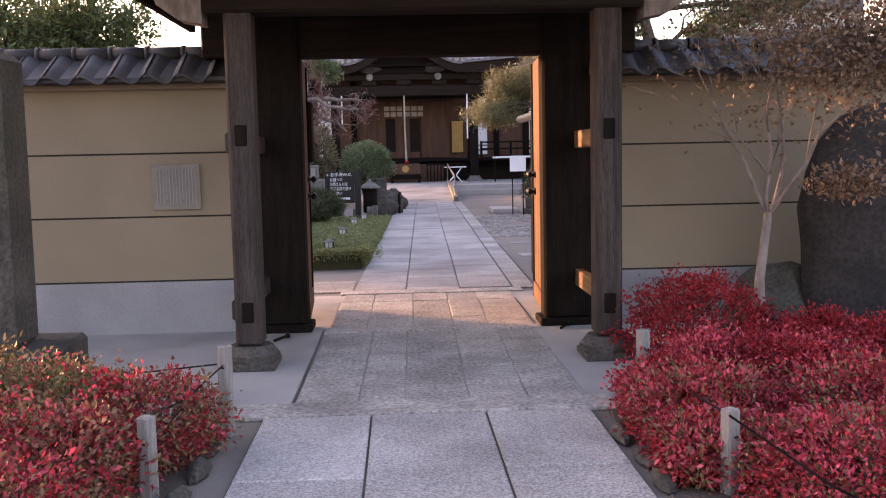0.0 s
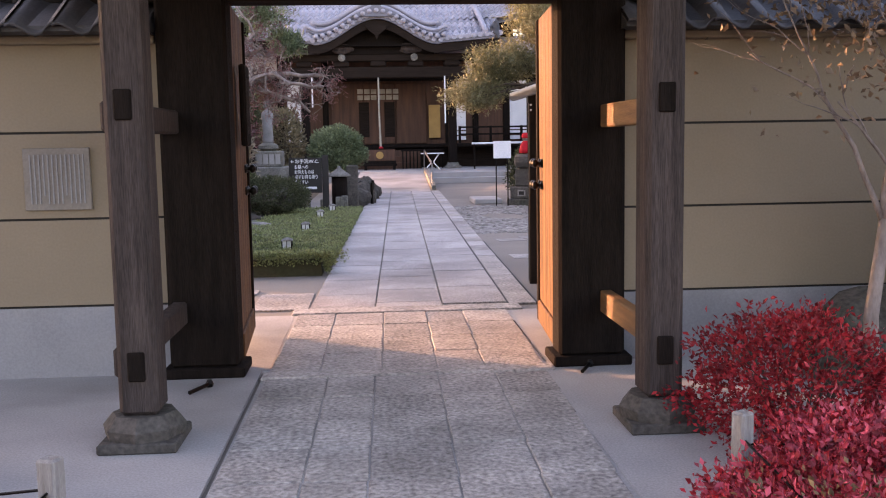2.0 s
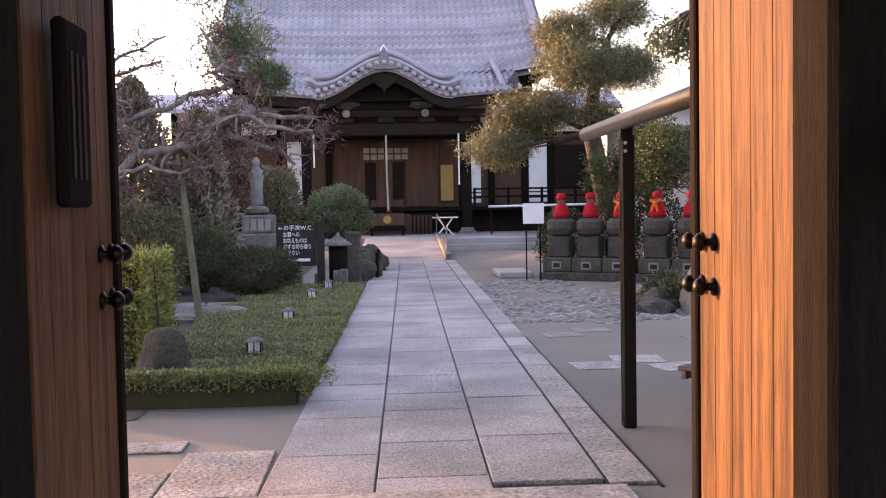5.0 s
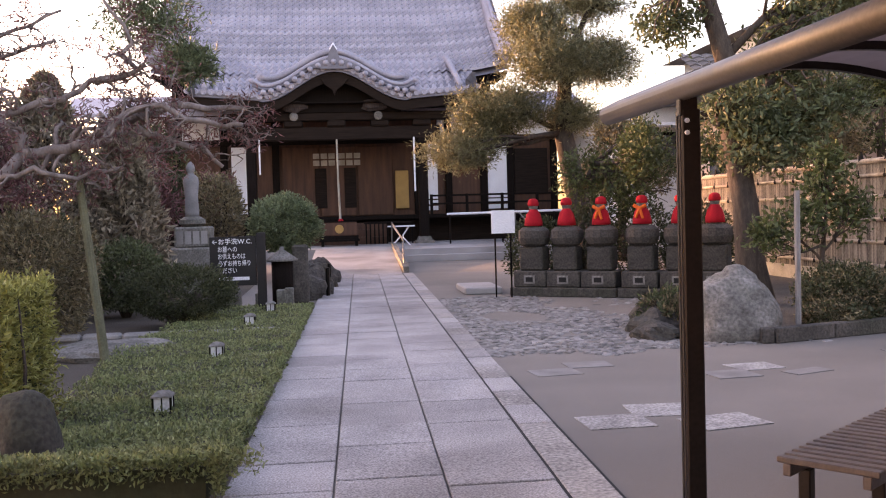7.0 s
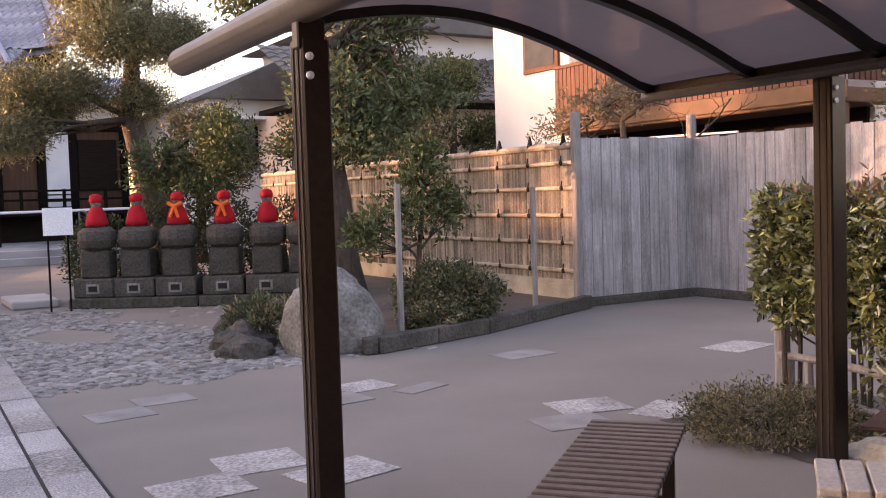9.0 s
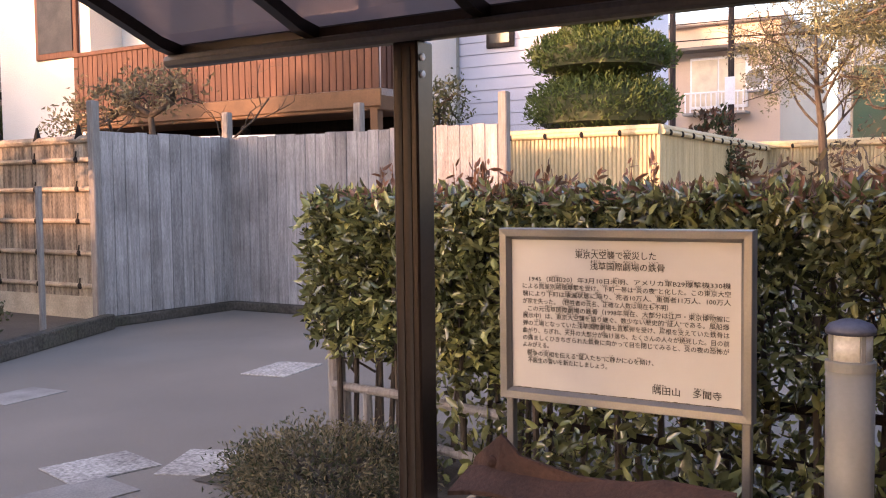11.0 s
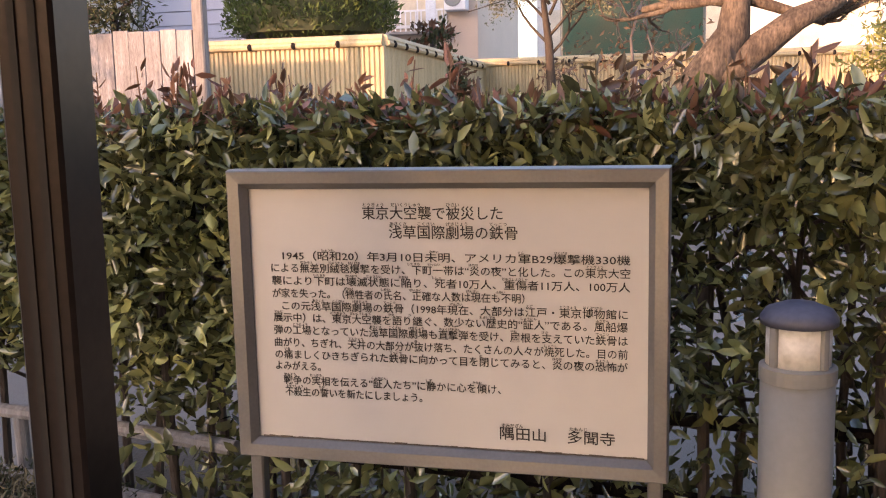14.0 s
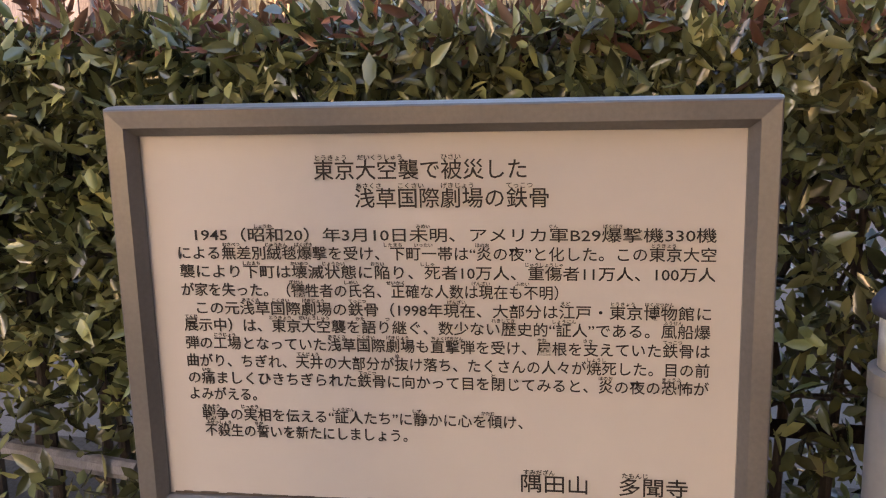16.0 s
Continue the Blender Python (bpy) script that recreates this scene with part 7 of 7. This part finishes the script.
h = thing("tiled_house", "house with pink-white gable and brown-grey tiled roof", "house")
part("wall", Geo().box(11.2, 33, -0.02, 20, 42, 4.2), peach_wall, h)
part("upper_wall", Geo().box(13.0, 36, 4.2, 20, 42, 6.6), wall_white, h)
g = Geo()
for j in range(11):
    for i in range(26):
        u0, u1 = i / 26, (i + 0.96) / 26
        x0, x1 = 10.6 + 9.8 * u0, 10.6 + 9.8 * u1
        y0, y1 = 32.4 + 0.35 * j, 32.4 + 0.35 * (j + 1)
        z0, z1 = 4.1 + 0.17 * j, 4.1 + 0.17 * (j + 1)
        g.add([(x0, y0, z0 + 0.05), (x1, y0, z0 + 0.05), (x1, y1, z1 + 0.02), (x0, y1, z1 + 0.02), ((x0 + x1) / 2, y0, z0 + 0.11), ((x0 + x1) / 2, y1, z1 + 0.06), (x0, y0, z0), (x1, y0, z0)], [(0, 4, 5, 3), (4, 1, 2, 5), (6, 7, 1, 4, 0)])
part("roof_tiles", g, roof_far, h, kind="stuff")
part("eave_board", Geo().box(10.6, 32.45, 3.95, 20.4, 36.2, 4.08), dark_wood, h)
part("upper_roof", Geo().extrude([(12.3, 6.6), (16.5, 8.4), (20.7, 6.6)], 35.5, 42.5), roof_far, h)
part("window", Geo().box(11.15, 33.6, 2.0, 11.2, 35.2, 3.2), window_dark, h)

h = thing("side_building", "low grey-white building beside the hall", "building")
part("wall", Geo().box(9.6, 38, -0.02, 14, 46, 4.6), wall_white, h)
part("window_frame", Geo().cbox(10.0, 37.93, 2.6, 11.2, 38.0, 3.8, 0.02), dark_wood, h)
part("window_pane", Geo().box(10.1, 37.91, 2.7, 11.1, 37.928, 3.7), window_dark, h)
part("canopy", Geo().cbox(9.2, 37.2, 3.95, 12.2, 38.0, 4.05, 0.01), white_paint, h)
part("roof", Geo().extrude([(9.2, 4.6), (11.8, 5.8), (14.4, 4.6)], 37.5, 46.5), roof_far, h)

h = thing("peach_building", "distant peach apartment block with sunlit windows", "building")
part("wall", Geo().box(34, 17.5, -0.02, 42, 25.2, 7.0), peach_wall, h)
for y in (18.6, 21.4, 23.4):
    f = part("window_frame", Geo().cbox(33.92, y - 0.08, 4.15, 34.0, y + 1.86, 5.88, 0.02), white_paint, h)
    for k in (0, 1):
        part("window_pane", Geo().box(33.9, y + 0.92 * k, 4.25, 33.918, y + 0.86 + 0.92 * k, 5.78), curtain, f)
    part("balcony_rail", Geo().cbox(33.40, y - 0.1, 4.62, 33.45, y + 1.9, 4.68, 0.01), white_paint, h)
    for k in range(12):
        part("baluster", Geo().box(33.41, y - 0.08 + k * 0.175, 4.0, 33.44, y - 0.04 + k * 0.175, 4.62), white_paint, h)
    part("balcony_floor", Geo().cbox(33.35, y - 0.15, 3.92, 34.0, y + 1.95, 4.0, 0.01), concrete, h)
part("canopy", Geo().cbox(33.2, 18.3, 6.05, 34.0, 24.9, 6.15, 0.01), roof_far, h)
part("cornice", Geo().cbox(33.6, 17.3, 6.95, 42, 25.4, 7.15, 0.03), wall_white, h)
ac = part("air_conditioner", Geo().cbox(33.5, 17.78, 4.62, 34.0, 18.5, 5.42, 0.03), white_paint, h)
part("fan_ring", Geo().lathe([(0.27, 0), (0.29, 0.02), (0.24, 0.03), (0.22, 0.012), (0.06, 0.012), (0.002, 0.02)], n=18, m=pose(33.5, 18.2, 5.02, 0, -90, 0)), bollard_grey, ac)
for y in (18.35, 20.1):
    tagged(part("utility_pole", Geo().tube([(30, y - 0.35, -0.02), (30, y - 0.35, 9)], 0.09, 10), old_wood), "brown utility pole before the apartment block", "pole")
tagged(part("pole_sign", Geo().cbox(29.86, 17.85, 3.9, 29.89, 18.15, 4.7, 0.01), white_paint), "small white sign fixed on a utility pole", "sign")
for z, sag in ((6.4, 0.25), (6.8, 0.3), (5.9, 0.2)):
    tagged(part("overhead_cable", Geo().tube([(30, 28, z + 0.3), (30, 22, z), (30, 17.9, z - 0.05), (30, 10, z - sag)], 0.018, 5), iron), "thin black overhead cable", "cable")
h = thing("cream_building", "long sunlit cream building behind the trees", "building")
part("wall", Geo().box(26, 0, -0.02, 34, 14.4, 5.2), wall_white, h)
for i in range(5):
    part("window", Geo().box(25.97, 1.2 + i * 2.8, 2.4, 25.995, 2.9 + i * 2.8, 3.7), curtain, h)
part("roof", Geo().extrude([(25.5, 5.2), (30, 6.4), (34.5, 5.2)], -0.5, 14.7), roof_far, h)
net = thing("windbreak_net", "dark green windbreak net on steel poles", "net")
for y in (10.7, 11.8):
    part("net", Geo().box(18.6, y + 0.01, 1.2, 18.61, y + 1.09, 3.4), green_net, net)
for y in (10.7, 11.8, 12.9):
    part("pole", Geo().tube([(18.65, y, -0.02), (18.65, y, 3.6)], 0.04, 8), steel, net)

t = thing("topiary_conifer", "tiered clipped conifer with flat leafy discs", "tree")
part("trunk", Geo().tube([(13.0, 15.0, -0.02), (13.0, 15.0, 5.4)], [0.13, 0.06], 9), bark, t)
for i, (z, r, hh) in enumerate(((2.46, 0.98, 0.44), (3.10, 0.93, 0.34), (3.74, 0.82, 0.32), (4.45, 0.72, 0.32), (5.0, 0.55, 0.3))):
    part("tier_core", Geo().lathe([(r * 0.3, -hh * 0.8), (r * 0.82, -hh * 0.5), (r * 0.86, hh * 0.2), (r * 0.4, hh * 0.75)], (13.0, 15.0, z), 14), dark_leaf, t)
    p, d = shell_points(9000 if i < 3 else 5000, (13.0, 15.0, z), (r, r, hh), r6, inner=0.72, lump=0.12, seed=i)
    part("tier", leaf_mesh("tier", p, 0.075, r6, aspect=0.3, up=1.2, out=d * 0.6), topiary_leaf, t, kind="stuff")
tree("small_garden_tree", "slender tree with tiny olive leaves beyond the hedge", [(13.4, 12.35, -0.02), (13.4, 12.39, 1.46), (13.4, 12.42, 2.08), (13.4, 12.48, 2.55), (13.4, 12.5, 3.2)], [0.065, 0.055, 0.045, 0.03, 0.015], [((13.4, 12.41, 1.95 + 0.11 * k), (0.35 * math.sin(k * 2.4), (0.75 if k % 2 else -0.75), 0.75 + 0.07 * k), 0.85) for k in range(9)],
     [((13.4, 12.95, 2.75), (0.5, 0.45, 0.4)), ((13.4, 11.95, 2.75), (0.5, 0.45, 0.4)), ((13.4, 12.45, 3.1), (0.6, 0.65, 0.45)), ((13.4, 13.15, 3.2), (0.45, 0.4, 0.35)), ((13.4, 11.75, 3.2), (0.45, 0.4, 0.35)), ((13.4, 12.5, 3.7), (0.6, 0.7, 0.4))], bark, olive_leaf, n=2600, size=0.04, aspect=0.45, seed=44, limb_r=0.018, depth=3, bend=0.35)
tree("old_pine", "old leaning pine with a thick sunlit trunk", [(12.1, 11.5, -0.02), (12.1, 11.2, 0.9), (12.1, 10.96, 1.35), (12.1, 10.76, 1.68), (12.1, 10.55, 2.02), (12.1, 10.52, 2.36), (12.1, 10.48, 2.8), (12.1, 10.6, 3.5)], [0.27, 0.24, 0.22, 0.20, 0.16, 0.12, 0.10, 0.05], [((12.1, 10.57, 2.3), (0, 1, 0.15), 0.9), ((12.1, 10.5, 2.7), (0.1, -1, 0.5), 0.9)],
     [((12.4, 11.4, 2.95), (0.5, 0.5, 0.22)), ((12.4, 10.75, 2.95), (0.5, 0.5, 0.22)), ((12.3, 10.15, 2.75), (0.45, 0.4, 0.22)), ((12.4, 10.2, 3.4), (0.6, 0.7, 0.3)), ((12.4, 9.5, 3.0), (0.6, 0.5, 0.3)), ((12.3, 11.9, 3.2), (0.5, 0.5, 0.25)), ((12.4, 9.2, 2.45), (0.4, 0.4, 0.25))], sun_bark, gold_pine, n=3000, size=0.085, aspect=0.12, seed=48, limb_r=0.06)
g = Geo().tube([(12.1, 10.66, 1.62), (12.1, 10.45, 1.8), (12.1, 10.26, 1.93), (12.1, 9.98, 2.13), (12.15, 9.6, 2.3)], [0.17, 0.15, 0.13, 0.11, 0.07], 12)
g.v = [tuple(Vector(v) + Vector((noise.noise(Vector(v) * 7), noise.noise(Vector(v) * 7 + Vector((9, 0, 0))), 0)) * 0.05) for v in g.v]
part("low_limb", g, sun_bark, bpy.data.objects["old_pine"], smooth=True)
mound("dark_round_shrub", "dark rounded shrub behind the bamboo fence", "shrub", 14.6, 14.1, 0.55, 2.3, (dark_leaf, photinia_red), n=7000, size=0.09, seed=71)
tree("fence_tree", "dark small tree rising behind the board fence", [(11.5, 21.5, -0.02), (11.5, 21.5, 1.5), (11.4, 21.5, 2.6)], [0.1, 0.08, 0.04], [((11.5, 21.5, 1.8), (-0.6, 0.6, 0.6), 1.2), ((11.5, 21.5, 1.8), (0.4, -0.8, 0.5), 1.2)], [((11.4, 22.3, 2.9), (0.7, 0.7, 0.35)), ((11.4, 21.2, 3.0), (0.6, 0.7, 0.35)), ((11.4, 23.2, 2.6), (0.5, 0.6, 0.3))], bark, brown_leaf, n=700, size=0.09, aspect=0.4, seed=52, depth=3, limb_r=0.05)
tree("fence_tree", "dark small tree rising behind the board fence", [(13.2, 17.6, -0.02), (13.2, 17.6, 1.5), (13.2, 17.6, 2.6)], [0.1, 0.08, 0.04], [], [((13.2, 17.5, 2.6), (0.4, 0.4, 0.5))], bark, dark_leaf, n=1800, size=0.08, aspect=0.4, seed=53)
for i, (x, y, hgt) in enumerate(((9.6, 27, 4.8), (10.5, 31, 5.0), (7.8, 33, 4.2), (14, 31, 5.6))):
    tree("background_tree", "brown-green evergreen tree beyond the bamboo fence", [(x, y, -0.02), (x, y, hgt * 0.5), (x + 0.1, y, hgt * 0.9)], [0.13, 0.1, 0.03], [((x, y, hgt * 0.4), (0.7, -0.3, 0.6), 1.2), ((x, y, hgt * 0.5), (-0.7, -0.3, 0.6), 1.2)], [((x, y, hgt * 0.8), (0.9, 0.9, 0.6)), ((x + 0.8, y - 0.2, hgt * 0.55), (0.8, 0.7, 0.5)), ((x - 0.8, y, hgt * 0.55), (0.8, 0.7, 0.5))], bark, mid_leaf if i % 2 else brown_leaf, n=1500, size=0.13, aspect=0.4, seed=60 + i)
# trees behind the gate wall
for i, (x, y, hgt) in enumerate(((-8.6, 12.0, 4.2),)):
    tree("wall_tree", "evergreen tree rising behind the gate wall", [(x, y, -0.02), (x, y, hgt * 0.5), (x + 0.1, y, hgt * 0.9)], [0.12, 0.1, 0.03], [((x, y, hgt * 0.5), (0.7, -0.3, 0.6), 1.0), ((x, y, hgt * 0.5), (-0.7, -0.3, 0.6), 1.0)], [((x, y, hgt * 0.85), (0.9, 0.7, 0.5)), ((x + 0.8, y, hgt * 0.7), (0.7, 0.6, 0.4)), ((x - 0.8, y, hgt * 0.7), (0.7, 0.6, 0.4))], bark, dark_leaf, n=1700, size=0.1, aspect=0.4, seed=80 + i)

tree("bare_shrub", "thin bare-branched shrub before the green net", [(15.6, 11.6, -0.02), (15.6, 11.6, 1.2), (15.6, 11.6, 1.9)], [0.06, 0.05, 0.03], [((15.6, 11.6, 1.2), (0, 0.6, 1), 1.1), ((15.6, 11.6, 1.4), (0, -0.6, 1), 1.1), ((15.6, 11.6, 1.6), (0, 0.1, 1), 1.1)], [], pale_bark, autumn_leaf, n=700, size=0.09, aspect=0.4, seed=91, limb_r=0.025, depth=3)
tree("yellow_shrub", "sunlit yellow-leaved shrub along the far fence", [(15.0, 8.6, -0.02), (15.0, 8.6, 1.0), (15.0, 8.6, 1.9)], [0.06, 0.05, 0.03], [((15.0, 8.6, 1.2), (0, 0.6, 1), 0.8)], [((15.0, 8.5, 1.9), (0.5, 0.6, 0.5))], bark, yellow_green, n=1500, size=0.1, aspect=0.4, seed=92, limb_r=0.025)

# ---- loose stones and patches ----
g = Geo()
r7 = np.random.default_rng(3)
for i in range(5200):
    x, y = r7.uniform(1.5, 5.2), 16.6 + 7.2 * r7.uniform() ** 1.2
    edge = (y - 16.6) / 7.2
    if x > 4.0 - 0.9 * edge + r7.uniform(-0.4, 0.4) and r7.uniform() < 0.85 or x < 1.49 + path_shift(y):
        continue
    if noise.noise(Vector((x * 0.9, y * 0.7, 4))) + 0.45 < (0.25 if y > 17.2 else 0.6):
        continue
    sx, sy, sz = r7.uniform(0.03, 0.075), r7.uniform(0.025, 0.05), r7.uniform(0.004, 0.012)
    g.blob((x, y, -0.018), (sx, sy, sz + 0.008), seed=i, rough=0.5, nu=6, nv=4)
tagged(part("cobbles", g, gravel), "uneven cobbles set beside the path", "cobbles", kind="stuff")
patch = thing("paving_patches", "pale stone flags set in the asphalt", "paving", kind="structure")
for q, (x, y, w, d, a, k) in enumerate(((2.40, 14.38, 0.46, 0.42, -4, 1), (1.98, 14.08, 0.46, 0.40, 2, 1), (2.68, 13.92, 0.50, 0.38, 12, 1), (2.04, 16.12, 0.42, 0.34, 6, 0), (2.42, 16.45, 0.42, 0.32, 2, 0), (3.45, 15.62, 0.40, 0.36, 6, 0), (3.80, 15.95, 0.42, 0.36, 8, 1), (4.12, 15.6, 0.42, 0.2, 20, 0), (4.68, 14.34, 0.48, 0.40, -14, 1), (5.02, 13.93, 0.48, 0.36, 24, 1), (4.32, 14.06, 0.46, 0.36, -10, 0), (7.3, 15.4, 0.6, 0.4, 10, 1), (5.60, 16.36, 0.52, 0.36, 4, 0))):
    m = pose(x, y, 0, 0, 0, a)
    part("flagstone", Geo().cbox(-w / 2, -d / 2, -0.02, w / 2, d / 2, -0.0145 + 0.0012 * (q % 3), 0.002, m=m), pebble_slab if k else worn_slab, patch)

# ---- paving slabs ----
approach = thing("approach_paving", "coarse grey stone slabs leading to the gate", "paving", kind="structure")
edges = (-0.80, -0.19, 0.46, 1.06)
for c in range(3):
    y = -2.4 + 0.3 * c
    while y < 5.34:
        y1 = min(5.345, y + random.choice((0.78, 0.92, 1.05)))
        if 5.345 - y1 < 0.3:
            y1 = 5.345
        part("slab", Geo().cbox(edges[c] + 0.006, y + 0.006, -0.02, edges[c + 1] - 0.006, y1 - 0.006, 0.004 + random.uniform(-0.003, 0.003), 0.006), aggregate, approach)
        y = y1
part("joint_bed", Geo().box(-0.80, -2.4, -0.019, 1.06, 5.345, -0.006), soil, approach, "dark earth in the joints")
gatep = thing("gate_paving", "worn squarish stone paving under the gate", "paving", kind="structure")
for y0, y1, rows, cols in ((5.645, 7.945, 5, 5), (8.105, 10.175, 4, 5)):
    for r in range(rows):
        ya, yb = y0 + (y1 - y0) * r / rows, y0 + (y1 - y0) * (r + 1) / rows
        xa, xb = -0.655 + 0.012 * (ya - 5.6), 1.075 + 0.02 * (ya - 5.6)
        cuts = [xa + (xb - xa) * (c + (0.10 * math.sin(c * 2.4 + y0) if 0 < c < cols else 0)) / cols for c in range(cols + 1)]
        for c in range(cols):
            part("slab", Geo().cbox(cuts[c] + 0.004, ya + 0.004, -0.02, cuts[c + 1] - 0.004, yb - 0.004, 0.004 + random.uniform(-0.003, 0.003), 0.004), gate_stone, gatep)
part("joint_bed", Geo().box(-0.655, 5.645, -0.019, 1.10, 7.945, -0.004).box(-0.63, 8.105, -0.019, 1.14, 10.175, -0.004), concrete, gatep, "pale mortar in the joints")
inner = thing("path_paving", "three rows of pale granite slabs forming the temple path", "paving", kind="structure")
cols = (-0.53, 0.045, 0.635, 1.215)
shear = Matrix(((1, 0.024, 0, -0.024 * 10.5), (0, 1, 0, 0), (0, 0, 1, 0), (0, 0, 0, 1)))
for c in range(3):
    y = 10.45 + (0, 0.25, 0.1)[c]
    part("slab", Geo().cbox(cols[c] + 0.005, 10.445, -0.02, cols[c + 1] - 0.005, y - 0.005, 0.004, 0.002, m=shear), aggregate, inner) if y > 10.6 else None
    while y < 30.9:
        y1 = min(31.0, y + random.choice((0.6, 0.75, 0.9, 0.98)))
        if 31.0 - y1 < 0.3:
            y1 = 31.0
        part("slab", Geo().cbox(cols[c] + 0.006, y + 0.009, -0.02, cols[c + 1] - 0.006, y1 - 0.009, 0.004 + random.uniform(-0.003, 0.003), 0.005, m=shear), aggregate, inner)
        y = y1
drain = thing("drain_strip", "narrow stone strip and drain slot beside the path", "paving", kind="structure")
y = 10.5
while y < 30.6:
    part("slab", Geo().cbox(1.230, y + 0.004, -0.02, 1.47, y + 0.596, 0.0 + random.uniform(-0.003, 0.003), 0.004, m=shear), aggregate if y > 14 and int(y * 7) % 3 else gate_stone, drain)
    y += 0.6
part("slot", Geo().box(1.211, 10.45, -0.02, 1.232, 31, -0.006, m=shear).box(1.478, 10.45, -0.02, 1.492, 16, -0.010, m=shear), black_rail, drain)
side = thing("side_flags", "stone flags and a drain gap left of the path start", "paving", kind="structure")
for x0, x1, y0, y1 in ((-1.05, -0.54, 10.5, 11.4), (-1.62, -1.06, 10.5, 11.0), (-1.9, -1.1, 11.45, 11.7)):
    part("slab", Geo().cbox(x0, y0, -0.02, x1, y1, -0.004, 0.006), gate_stone, side)
